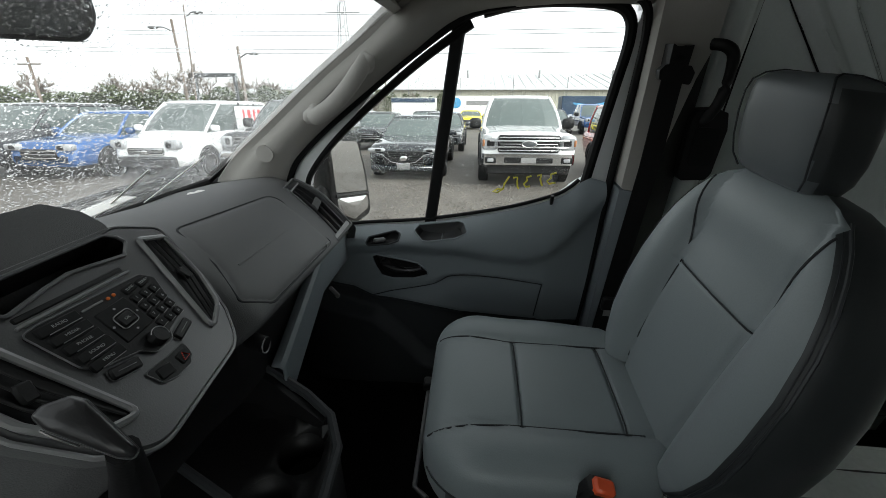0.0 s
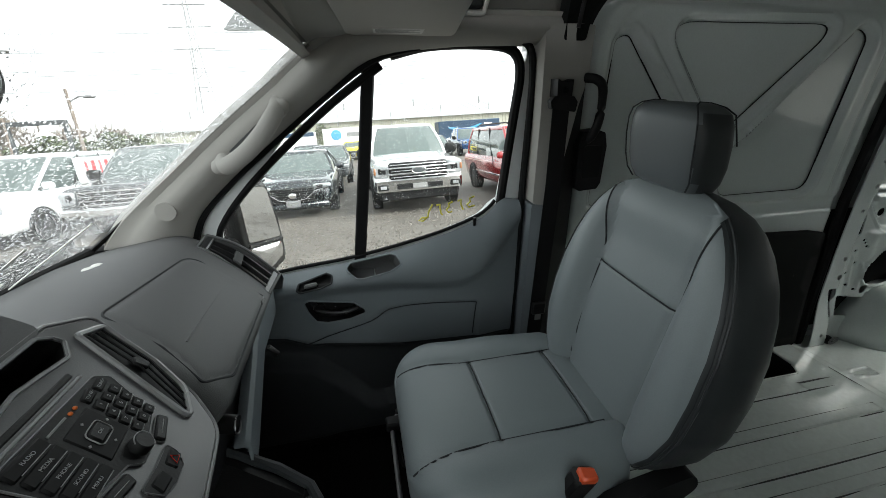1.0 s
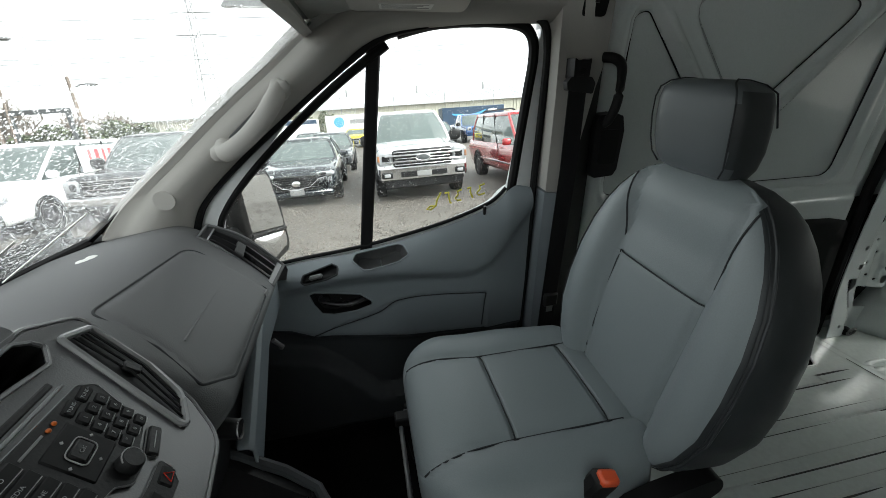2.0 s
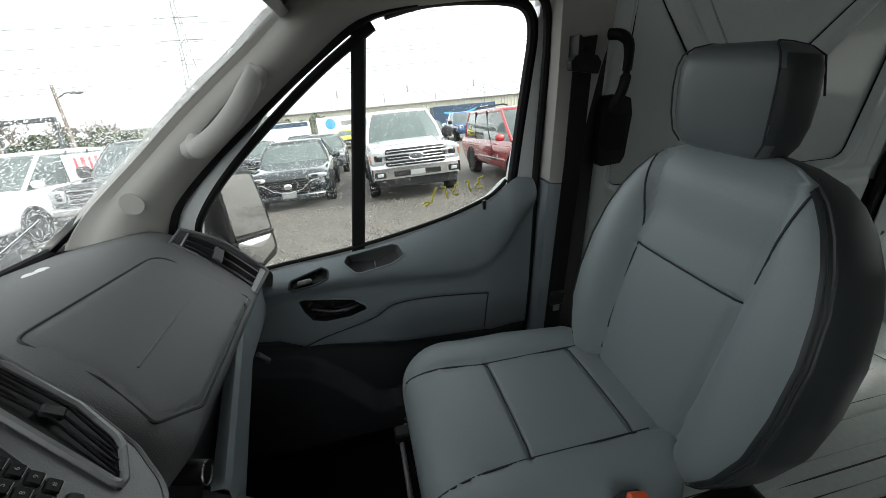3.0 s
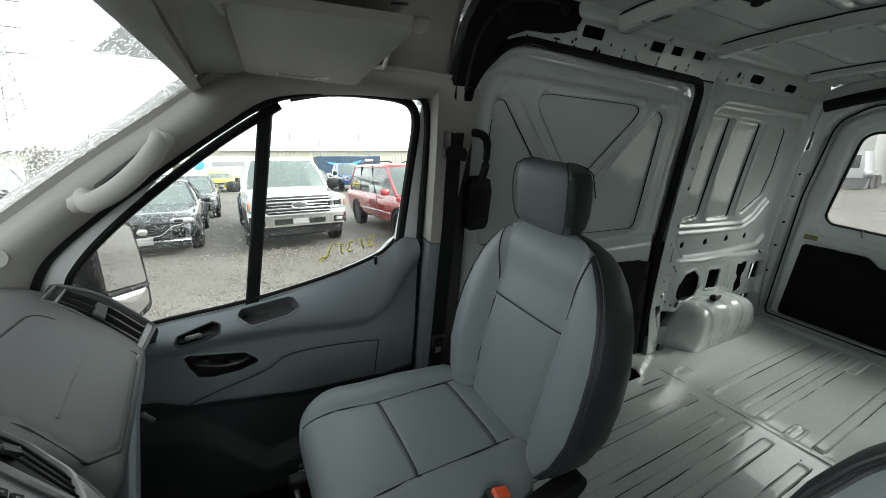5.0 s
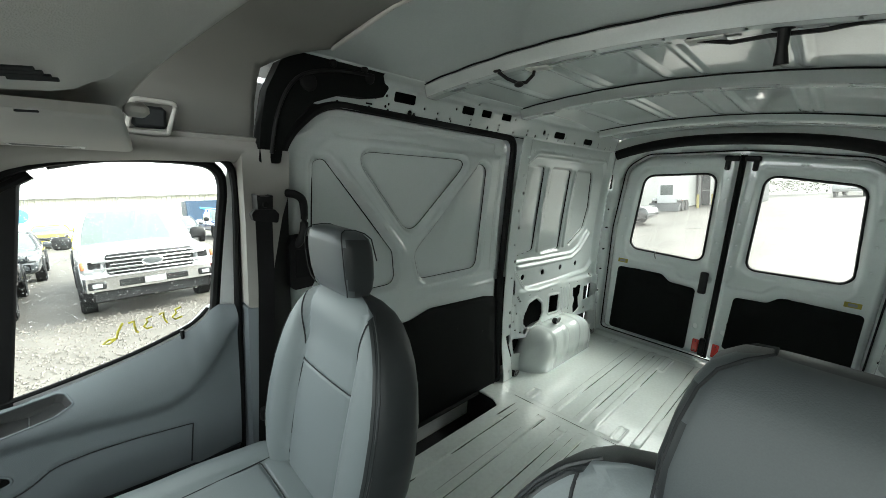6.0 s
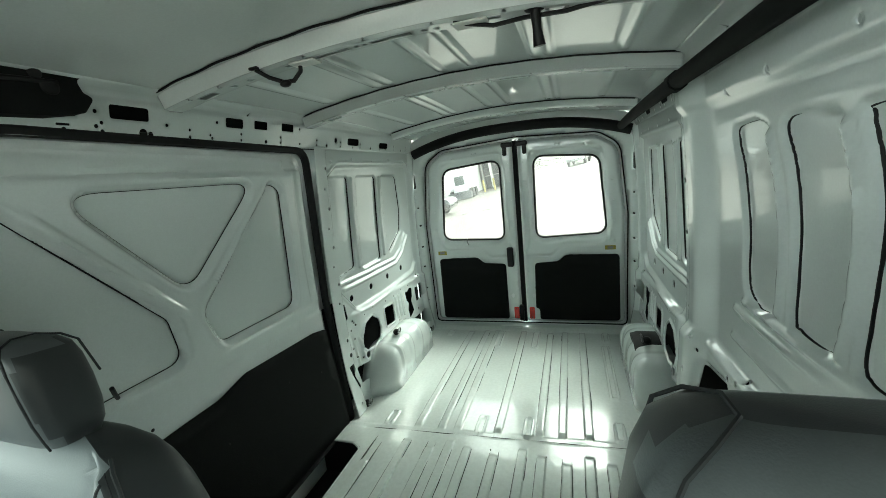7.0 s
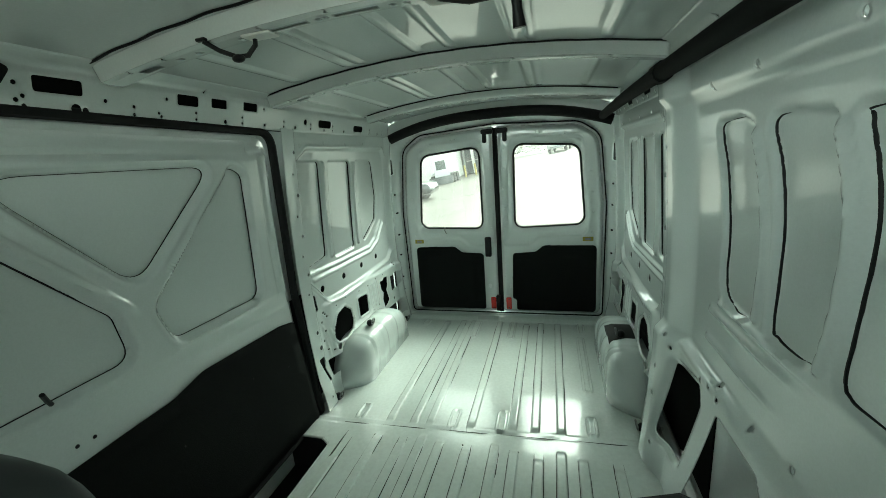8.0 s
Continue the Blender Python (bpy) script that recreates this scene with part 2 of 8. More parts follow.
def sdf(U, V, poly):
    """Signed distance to a polygon, inside negative."""
    P = np.array(poly, float)
    d = np.full(U.shape, 1e9)
    inside = np.zeros(U.shape, bool)
    for i in range(len(P)):
        a, b = P[i - 1], P[i]
        e = b - a
        L = e @ e
        if L < 1e-14:
            continue
        t = np.clip(((U - a[0]) * e[0] + (V - a[1]) * e[1]) / L, 0, 1)
        d = np.minimum(d, np.hypot(U - a[0] - t * e[0], V - a[1] - t * e[1]))
        if a[1] != b[1]:
            c = ((a[1] > V) != (b[1] > V)) & (U < (b[0] - a[0]) * (V - a[1]) / (b[1] - a[1]) + a[0])
            inside ^= c
    return np.where(inside, -d, d)


def step(d, lo, hi):
    t = np.clip((d - lo) / (hi - lo), 0, 1)
    return t * t * (3 - 2 * t)


def spline(P, n=40):
    """A smooth open curve through points of two or three coordinates."""
    out = []
    for k in np.linspace(0, len(P) - 1.0001, n):
        i = int(k)
        u = k - i
        p0, p1, p2, p3 = (Vector(P[max(min(j, len(P) - 1), 0)]) for j in (i - 1, i, i + 1, i + 2))
        out.append(0.5 * ((2 * p1) + (p2 - p0) * u + (2 * p0 - 5 * p1 + 4 * p2 - p3) * u * u + (3 * p1 - p0 - 3 * p2 + p3) * u ** 3))
    return out


def sheet(outer, holes, size, fn, across=None):
    """A pressed sheet: an outline with holes, filled by a grid of the given size, carried into space by fn(U, V)."""
    from mathutils.geometry import delaunay_2d_cdt

    O = np.array(outer, float)
    gu, gv = np.meshgrid(np.arange(O[:, 0].min(), O[:, 0].max(), size), np.arange(O[:, 1].min(), O[:, 1].max(), across or size))
    gu, gv = gu.ravel(), gv.ravel()
    keep = sdf(gu, gv, outer) < -(across or size) * 0.35
    for hole in holes:
        H = np.array(hole)
        near = (gu > H[:, 0].min() - size) & (gu < H[:, 0].max() + size) & (gv > H[:, 1].min() - size) & (gv < H[:, 1].max() + size) & keep
        idx = np.where(near)[0]
        keep[idx[sdf(gu[idx], gv[idx], hole) < size * 0.3]] = False

    def fine(poly):
        out = []
        for i, p in enumerate(poly):
            q = poly[(i + 1) % len(poly)]
            k = max(1, int(math.hypot(q[0] - p[0], q[1] - p[1]) / (size * 1.2)))
            out += [(p[0] + (q[0] - p[0]) * j / k, p[1] + (q[1] - p[1]) * j / k) for j in range(k)]
        return out

    pts, edges = [], []
    for poly in [outer, *holes]:
        poly = fine(poly)
        k = len(pts)
        pts += poly
        edges += [(k + i, k + (i + 1) % len(poly)) for i in range(len(poly))]
    pts += list(zip(gu[keep].tolist(), gv[keep].tolist()))
    vs, _, fs, *_ = delaunay_2d_cdt([Vector(p) for p in pts], edges, [], 0, 1e-5)
    A = np.array([tuple(v) for v in vs])
    F = np.array([f for f in fs if len(f) == 3])
    C = A[F].mean(1)
    ok = sdf(C[:, 0], C[:, 1], outer) < 0
    for hole in holes:
        H = np.array(hole)
        idx = np.where(ok & (C[:, 0] > H[:, 0].min()) & (C[:, 0] < H[:, 0].max()) & (C[:, 1] > H[:, 1].min()) & (C[:, 1] < H[:, 1].max()))[0]
        ok[idx[sdf(C[idx, 0], C[idx, 1], hole) < 0]] = False
    X = fn(A[:, 0], A[:, 1])
    g = Geo()
    g.v, g.f = [tuple(p) for p in X.tolist()], [tuple(f) for f in F[ok].tolist()]
    return g


# ---- the van's shell (x towards the rear doors, y towards the passenger side, z up from the cargo floor)
def wall_y(z):
    """Half width of the inside at a height: the sides are slightly barrelled."""
    return 0.872 - 0.045 * ((z - 0.75) / 0.8) ** 2


def roof_z(x, y):
    return 1.70 - 0.066 * (y / 0.75) ** 2 - 0.03 * np.clip((x - 1.9) / 1.3, 0, 1) ** 2


def side_map(sign, relief):
    def fn(U, V):
        return np.stack([U, sign * (wall_y(V) - relief(U, V)), V], -1)
    return fn


# sliding door on the passenger side
sd_outline = rpoly([(0.475, 0.0), (1.775, 0.0), (1.765, 0.7), (1.745, 1.468), (0.62, 1.492), (0.475, 1.345)], [0.03, 0.03, 0.3, 0.10, 0.20, 0.25], 8)
tri_a = rpoly([(0.742, 1.353), (1.425, 1.352), (1.062, 0.990)], [0.05, 0.045, 0.08], 8)
tri_b = rpoly([(1.505, 1.345), (1.572, 1.312), (1.565, 0.765), (1.142, 0.765), (1.098, 0.90)], [0.04, 0.05, 0.06, 0.05, 0.06], 6)
tri_c = rpoly([(0.580, 1.305), (0.622, 1.318), (0.968, 0.925), (0.990, 0.770), (0.580, 0.760)], [0.03, 0.04, 0.06, 0.05, 0.04], 6)


def sd_relief(U, V):
    h = np.zeros_like(U)
    edge = -sdf(U, V, sd_outline)
    h -= 0.026 * (1 - step(edge, 0.0, 0.045)) + 0.006 * (1 - step(np.abs(edge - 0.085) - 0.004, 0, 0.010)) * step(V, 0.7, 0.8)
    for poly in (tri_a, tri_b, tri_c):
        d = sdf(U, V, poly)
        h -= 0.019 * (1 - step(d, 0.003, 0.020)) - 0.0035 * (1 - step(np.abs(d - 0.026) - 0.002, 0, 0.006))
    h -= 0.012 * step(V, 1.385, 1.405) - 0.005 * (1 - step(np.abs(V - 1.42) - 0.004, 0, 0.006)) * step(U, 0.8, 0.83) * (1 - step(U, 1.05, 1.08))
    # the broad diagonal ridges between the pressings
    h += 0.009 * (1 - step(np.abs((V - 1.315) + (U - 0.665) * 1.09) - 0.010, 0, 0.014)) * step(U, 0.66, 0.7) * (1 - step(U, 1.0, 1.04))
    h += 0.010 * (1 - step(np.abs((V - 1.315) - (U - 1.472) * 1.02) - 0.009, 0, 0.010)) * step(U, 1.13, 1.17) * (1 - step(U, 1.475, 1.495))
    d = sdf(U, V, rpoly([(1.60, 1.395), (1.71, 1.395), (1.70, 1.445), (1.61, 1.445)], 0.02, 4))
    h -= 0.008 * (1 - step(d, -0.01, 0.006))
    h -= 0.006 * (1 - step(np.abs(V - 0.70) - 0.02, 0, 0.02)) * step(U, 1.0, 1.2)
    return h


door_sl = thing("door_1", "white-painted sliding cargo door with triangular pressings and a black lower board", "sliding door", (1.1, 0.87, 0.0), kind="structure")
part("inner_panel", sheet(sd_outline, [tri_a, tri_b, tri_c], 0.0085, side_map(1, sd_relief)), WHITE, door_sl, smooth=60, solid=0.003)
part("outer_skin", sheet(sd_outline, [], 0.05, side_map(1, lambda U, V: -0.026 + 0 * U)), WHITE, door_sl, solid=0.003)
for poly in (tri_a, tri_b, tri_c):
    part("sealant_bead", Geo().tube([(u, wall_y(v) + 0.0212, v) for u, v in poly], 0.0028, 6, closed=True, up=(0, 1, 0)), RUBBER, door_sl)
board = rpoly([(0.52, 0.015), (1.752, 0.015), (1.722, 0.572), (1.62, 0.592), (1.19, 0.612), (1.06, 0.578), (0.90, 0.575), (0.52, 0.56)], [0.02, 0.02, 0.03, 0.1, 0.14, 0.14, 0.1, 0.02], 6)
part("lower_board", sheet(board, [], 0.05, side_map(1, lambda U, V: 0.014 + 0 * U)), BLACKP, door_sl, "black hardboard lower trim", solid=0.006)
seal = Geo().tube([(u, wall_y(v) + 0.004, v) for u, v in rpoly([(0.455, -0.005), (1.80, -0.005), (1.788, 0.7), (1.768, 1.488), (0.61, 1.512), (0.455, 1.36)], [0.03, 0.03, 0.3, 0.09, 0.20, 0.25], 8)], 0.019, 8, closed=True, up=(0, 1, 0))
part("door_seal", seal, RUBBER, door_sl, "black rubber door seal")
g = Geo().tube([(0.762, 0.862, 0.770), (0.745, 0.838, 0.795), (0.728, 0.812, 0.825)], 0.006, 8)
part("hook", g, BLACK, door_sl)
for u, v in ((0.788, 0.618), (0.831, 0.615), (0.70, 0.60), (1.05, 0.40), (1.40, 0.45), (1.62, 0.38)):
    part("plug", Geo().ball((u, wall_y(v) - 0.014 if v < 0.5 else wall_y(v) + 0.001, v), (0.008, 0.004, 0.008), 10, 6), BLACK, door_sl)


# the rear quarter panels, with their pressings and openings
Q_DISH = rpoly([(1.908, 1.335), (2.03, 1.412), (3.00, 1.408), (3.045, 1.335), (3.06, 1.19), (3.06, 0.63), (2.97, 0.555), (2.22, 0.530), (2.07, 0.555), (1.915, 0.72)], [0.05, 0.06, 0.04, 0.03, 0.06, 0.06, 0.08, 0.2, 0.06, 0.06], 6)
Q_PANES = [rpoly([(1.938, 1.350), (2.165, 1.348), (2.148, 0.800), (1.938, 0.772)], [0.03, 0.03, 0.03, 0.02], 5),
           rpoly([(2.262, 1.345), (2.515, 1.340), (2.498, 0.775), (2.242, 0.770)], [0.02, 0.03, 0.03, 0.02], 5),
           rpoly([(2.602, 1.338), (2.850, 1.332), (2.892, 1.07), (2.852, 0.905), (2.632, 0.782)], [0.02, 0.05, 0.05, 0.06, 0.02], 5)]
Q_HOLES = [rpoly([(2.055, 0.385), (2.105, 0.445), (2.195, 0.462), (2.262, 0.415), (2.272, 0.344), (2.24, 0.290), (2.16, 0.275), (2.075, 0.285), (2.04, 0.325)], 0.03, 4),
           rpoly([(2.362, 0.447), (2.497, 0.432), (2.487, 0.312), (2.358, 0.322)], 0.012, 3),
           rpoly([(2.722, 0.445), (2.765, 0.438), (2.80, 0.452), (2.855, 0.445), (2.842, 0.375), (2.815, 0.35), (2.84, 0.262), (2.80, 0.245), (2.745, 0.232), (2.735, 0.30), (2.760, 0.345), (2.73, 0.38)], 0.010, 3),
           rpoly([(2.912, 0.428), (2.955, 0.418), (2.985, 0.432), (3.075, 0.430), (3.068, 0.335), (3.03, 0.30), (2.985, 0.315), (2.912, 0.305)], 0.010, 3),
           rpoly([(2.715, 0.205), (3.075, 0.192), (3.068, 0.078), (2.872, 0.082)], 0.012, 3),
           rpoly([(1.838, 0.290), (1.884, 0.290), (1.935, 0.118), (1.893, 0.112)], 0.008, 3),
           rpoly([(1.947, 0.228), (2.13, 0.208), (2.062, 0.122), (1.957, 0.128)], 0.010, 3),
           rpoly([(1.925, 0.632), (1.946, 0.622), (1.956, 0.54), (1.937, 0.525)], 0.007, 3)]
Q_RIBS = [([(2.196, 1.330), (2.186, 1.10), (2.194, 0.795)], 0.014), ([(2.560, 1.322), (2.546, 1.10), (2.548, 0.795)], 0.013)]
Q_LEDGES = [[(1.925, 0.742), (2.30, 0.728), (2.70, 0.722), (2.80, 0.765), (2.92, 0.875)], [(1.985, 0.700), (2.30, 0.692), (2.71, 0.686), (2.84, 0.735), (2.97, 0.85)]]


def near_line(U, V, pts):
    """Distance to an open line of points."""
    d = np.full(U.shape, 1e9)
    for (ax, ay), (bx, by) in zip(pts, pts[1:]):
        ex, ey = bx - ax, by - ay
        t = np.clip(((U - ax) * ex + (V - ay) * ey) / (ex * ex + ey * ey), 0, 1)
        d = np.minimum(d, np.hypot(U - ax - t * ex, V - ay - t * ey))
    return d


def quarter(sign):
    r = random.Random(31)
    holes = list(Q_HOLES)
    holes += [circle(u, 0.627, 0.021, 12, 0.019) for u in (2.053, 2.30, 2.549, 2.788)]
    holes += [circle(2.068, 0.258, 0.019, 12, 0.022), circle(2.10, 0.232, 0.008, 8), circle(2.19, 0.19, 0.009, 8), circle(1.872, 0.437, 0.010, 8), circle(1.88, 0.345, 0.013, 10), circle(3.02, 0.50, 0.013, 10), circle(2.93, 0.24, 0.012, 8)]
    holes += [circle(1.862 + 0.022 * (i % 2), 0.66 + 0.105 * i, 0.0085 if i % 2 else 0.006, 8) for i in range(8)]
    holes += [circle(2.0 + 0.108 * i, 0.492 + 0.010 * (i % 3), 0.0055, 6) for i in range(3)] + [circle(2.40 + 0.13 * i, 0.488 - 0.008 * (i % 2), 0.0055, 6) for i in range(4)]
    holes += [circle(u, v, 0.0065, 7) for u, v in ((1.965, 0.455), (1.985, 0.395), (1.955, 0.345), (1.975, 0.285), (2.01, 0.475), (2.02, 0.26), (2.30, 0.262), (2.56, 0.285), (2.66, 0.29), (1.99, 0.505), (1.975, 1.43), (2.2, 1.445), (2.45, 1.44), (2.7, 1.445), (2.95, 1.435), (1.86, 0.055), (1.90, 0.04))]

    def relief(U, V):
        h = np.zeros_like(U)
        # the dished field and its soft outer crease
        d = sdf(U, V, Q_DISH)
        h -= 0.016 * (1 - step(d, -0.012, 0.006)) - 0.004 * (1 - step(np.abs(d - 0.014) - 0.003, 0, 0.007))
        for poly in Q_PANES:
            h -= 0.016 * (1 - step(sdf(U, V, poly), -0.003, 0.009))
        for line, w in Q_RIBS:
            dl = near_line(U, V, line)
            h += 0.012 * (1 - step(dl - w * 0.5, 0, w * 0.7))
        for line in Q_LEDGES:
            h += 0.010 * (1 - step(near_line(U, V, line) - 0.005, 0, 0.010))
        # the wall steps inwards below the dish, towards the floor
        h += 0.018 * (1 - step(V - (0.545 - 0.045 * step(U, 2.2, 3.0)), -0.012, 0.012)) * step(U, 1.97, 2.06)
        h += 0.016 * (1 - step(V, 0.02, 0.26))
        h += 0.028 * (1 - step(np.abs(U - 1.845) - 0.048, 0, 0.020))
        h += 0.030 * step(U, 3.045, 3.075)
        for u in (2.552, 2.602, 2.652):
            h += 0.007 * (1 - step(np.abs(U - u) - 0.008, 0, 0.008)) * step(V, 0.30, 0.32) * (1 - step(V, 0.46, 0.48))
        for u, v0, v1 in ((1.965, 0.20, 0.44), (2.02, 0.24, 0.40)):
            h += 0.005 * (1 - step(np.abs(U - u - 0.1 * (v1 - V)) - 0.005, 0, 0.006)) * step(V, v0, v0 + 0.02) * (1 - step(V, v1 - 0.02, v1))
        for k, lip in ((0, 0.018), (1, 0.014)):
            h += 0.007 * (1 - step(np.abs(sdf(U, V, holes[k]) - lip * 0.6) - 0.003, 0, 0.006))
        return h

    outline = [(1.80 if sign > 0 else 1.795, 0.0), (3.10, 0.0), (3.10, 1.50), (1.80 if sign > 0 else 1.795, 1.505)]
    place = side_map(sign, relief)
    beads = []

    def bead(pts, r0):
        P = place(np.array([p[0] for p in pts]), np.array([p[1] for p in pts]))
        n = len(P)
        beads.append(Geo().tube([(p[0], p[1] - sign * 0.0015, p[2]) for p in P], [r0 * min(1, 0.3 + k / 4, 0.3 + (n - 1 - k) / 4) for k in range(n)], 6, up=(0, 1, 0)))

    # dark sealant down the rear edge of each field, thin elsewhere
    bead(Q_PANES[0][6:18] + [(1.96, 0.776)], 0.0042)
    bead(Q_PANES[1][6:18] + [(2.27, 0.772)], 0.0045)
    bead(Q_PANES[2][6:30], 0.0035)
    return sheet(outline, holes, 0.0075, place), beads


wall_r = thing("wall_right", "white-painted bare metal side wall with pressings and lightening holes", "van wall", (2.4, 0.9, 0), kind="structure")
panel, beads = quarter(1)
part("quarter_panel", panel, WHITE, wall_r, smooth=60, solid=0.003)
for b in beads:
    part("sealant_bead", b, RUBBER, wall_r)
part("outer_skin", Geo().box((2.46, 0.955, 0.75), (1.33, 0.02, 1.62), 0.005), WHITE, wall_r)
wall_l = thing("wall_left", "white-painted bare metal side wall with tall window pressings", "van wall", (1.5, -0.9, 0), kind="structure")
panel, beads = quarter(-1)
part("quarter_panel", panel, WHITE, wall_l, smooth=60, solid=0.003)
for b in beads:
    part("sealant_bead", b, RUBBER, wall_l)
part("outer_skin", Geo().box((1.80, -0.955, 0.75), (2.66, 0.02, 1.62), 0.005), WHITE, wall_l)

# window pressings: each has a sealed seam round its rear edge and fades into a raised rib at its front
w_seam = [[(1.31, 0.852), (1.386, 0.845), (1.45, 0.868), (1.470, 0.93), (1.465, 1.05), (1.488, 1.215), (1.516, 1.295), (1.508, 1.338), (1.39, 1.348)],
          [(1.06, 0.866), (1.12, 0.856), (1.19, 0.860), (1.215, 0.885), (1.205, 1.10), (1.222, 1.23), (1.252, 1.31), (1.235, 1.338), (1.17, 1.343)],
          [(0.70, 0.864), (0.90, 0.857), (0.965, 0.858), (0.987, 0.885), (0.978, 0.986), (0.960, 1.148), (0.970, 1.242), (0.988, 1.315), (0.968, 1.335), (0.70, 1.345)]]
w_rib = [[(1.311, 1.329), (1.265, 1.20), (1.25, 1.092), (1.252, 0.97), (1.264, 0.868)], [(1.038, 1.333), (1.003, 1.23), (0.992, 1.141), (1.003, 1.0), (1.029, 0.873)]]
w_seam = [[(u - 0.062, v + 0.012) for u, v in line] for line in w_seam]
w_rib = [[(u - 0.055, v + 0.010) for u, v in line] for line in w_rib]
w_c = [[tuple(p) for p in spline(w_seam[0], 44)] + [tuple(p) for p in spline([(u + 0.012, v) for u, v in w_rib[0]], 20)],
       [tuple(p) for p in spline(w_seam[1], 44)] + [tuple(p) for p in spline([(u + 0.012, v) for u, v in w_rib[1]], 20)],
       [tuple(p) for p in spline(w_seam[2], 44)] + [(0.50, 1.357), (0.50, 0.872)]]
big_hole = rpoly([(1.640, 0.520), (1.435, 0.552), (1.415, 0.50), (1.515, 0.195), (1.70, 0.165)], [0.02, 0.02, 0.03, 0.02, 0.03], 4)
side_hole = rpoly([(1.285, 0.558), (1.06, 0.567), (0.76, 0.10), (1.44, 0.10)], [0.03, 0.03, 0.03, 0.05], 4)
l_holes = [big_hole, side_hole] + [circle(u, v, 0.008, 8) for u, v in ((1.30, 0.595), (1.36, 0.60), (1.33, 0.625), (1.70, 0.60), (1.70, 0.12), (1.42, 0.585), (1.66, 0.565), (1.73, 0.45), (1.73, 0.33), (0.95, 0.57), (1.0, 0.50), (1.15, 0.62), (1.0, 0.64), (0.9, 1.47), (1.2, 1.46), (1.45, 1.45))]


def left_relief(U, V):
    h = np.zeros_like(U)
    for poly in w_c:
        d = sdf(U, V, poly)
        h -= 0.016 * (1 - step(d, -0.002, 0.012))
    for line in w_rib:
        c = np.interp(V, [p[1] for p in reversed(line)], [p[0] for p in reversed(line)])
        h += 0.011 * (1 - step(np.abs(U - c) - 0.010, 0, 0.010)) * step(V, 0.868, 0.885) * (1 - step(V, 1.315, 1.335))
    for v, u0, u1 in ((0.848, 1.09, 1.40), (0.806, 1.18, 1.46), (0.712, 1.24, 1.47), (0.610, 1.37, 1.62)):
        h += 0.010 * (1 - step(np.abs(V - v) - 0.004, 0, 0.009)) * step(U, u0 - 0.2, u0) * (1 - step(U, u1, u1 + 0.02))
    h += 0.03 * (1 - step(V, 0.585, 0.64))
    h += 0.02 * step(V, 1.42, 1.46)
    h += 0.045 * step(U, 1.60, 1.74)
    h -= 0.012 * (1 - step(sdf(U, V, big_hole), 0.006, 0.03))
    return h


part("side_panel", sheet([(0.46, 0.0), (1.793, 0.0), (1.793, 1.53), (0.46, 1.53)], l_holes, 0.0085, side_map(-1, left_relief)), WHITE, wall_l, smooth=60, solid=0.003)
for line in w_seam:
    path = spline(line, 60)
    Y = side_map(-1, left_relief)(np.array([p[0] for p in path]), np.array([p[1] for p in path]))
    part("sealant_bead", Geo().tube([(p[0], p[1] + 0.0022, p[2]) for p in Y], [0.0008 + 0.0028 * min(1, k / 14, (59 - k) / 14) for k in range(len(path))], 6, up=(0, 1, 0)), RUBBER, wall_l)
# black sheets paint the cavities' shade behind the openings; the side hole's is white
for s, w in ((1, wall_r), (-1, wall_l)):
    part("cavity_back_sheet", Geo().box((2.50, s * 0.937, 0.32), (1.36, 0.01, 0.64), 0.002), BLACKP, w)
part("cavity_back_sheet", Geo().box((1.05, -0.937, 0.32), (0.92, 0.01, 0.6), 0.002), OUTER, wall_l)
part("cavity_back_sheet", Geo().box((1.665, -0.934, 0.32), (0.30, 0.01, 0.6), 0.002), BLACKP, wall_l)


# roof rails over both sides, with punched openings
def rail(sign):
    holes = [rect(0.895, 0.055, 1.005, 0.092, 0.008), rect(1.288, 0.062, 1.372, 0.096, 0.008), rect(1.428, 0.066, 1.502, 0.098, 0.006), rect(1.588, 0.070, 1.668, 0.102, 0.006), rpoly([(2.14, 0.030), (2.27, 0.030), (2.27, 0.068), (2.14, 0.068)], 0.018, 4), rpoly([(2.54, 0.024), (2.67, 0.024), (2.67, 0.060), (2.54, 0.060)], 0.018, 4)]
    for i in range(22):
        u = 0.52 + 0.118 * i + 0.015 * (i % 3)
        for k in range(1 + i % 2):
            holes.append(circle(u, 0.020 + 0.022 * k, 0.0055 + 0.003 * (i % 4 == 0), 7))
    holes += [rect(0.77, 0.052, 0.815, 0.058, 0.002), rect(0.77, 0.028, 0.80, 0.034, 0.002), circle(0.86, 0.07, 0.006, 7), circle(0.86, 0.032, 0.006, 7), circle(0.985, 0.022, 0.013, 10), circle(1.06, 0.05, 0.006, 7), circle(1.25, 0.075, 0.006, 7), circle(1.22, 0.03, 0.005, 6), circle(1.40, 0.115, 0.005, 6), circle(1.71, 0.085, 0.006, 6), circle(2.02, 0.05, 0.014, 9)]

    def fn(U, V):
        y = 0.826 - 0.24 * V - 0.05 * step(V, 0.118, 0.14) + 0.006 * (1 - step(np.abs(V - 0.112) - 0.003, 0, 0.005))
        return np.stack([U, sign * y, 1.495 + V], -1)

    edge = [(0.46, 0.0), (3.10, 0.0), (3.10, 0.14), (0.46, 0.14)]
    return sheet(edge, holes, 0.009, fn), sheet(edge, [], 0.05, lambda U, V: fn(U, V) + np.array([0, sign * 0.028, 0]))


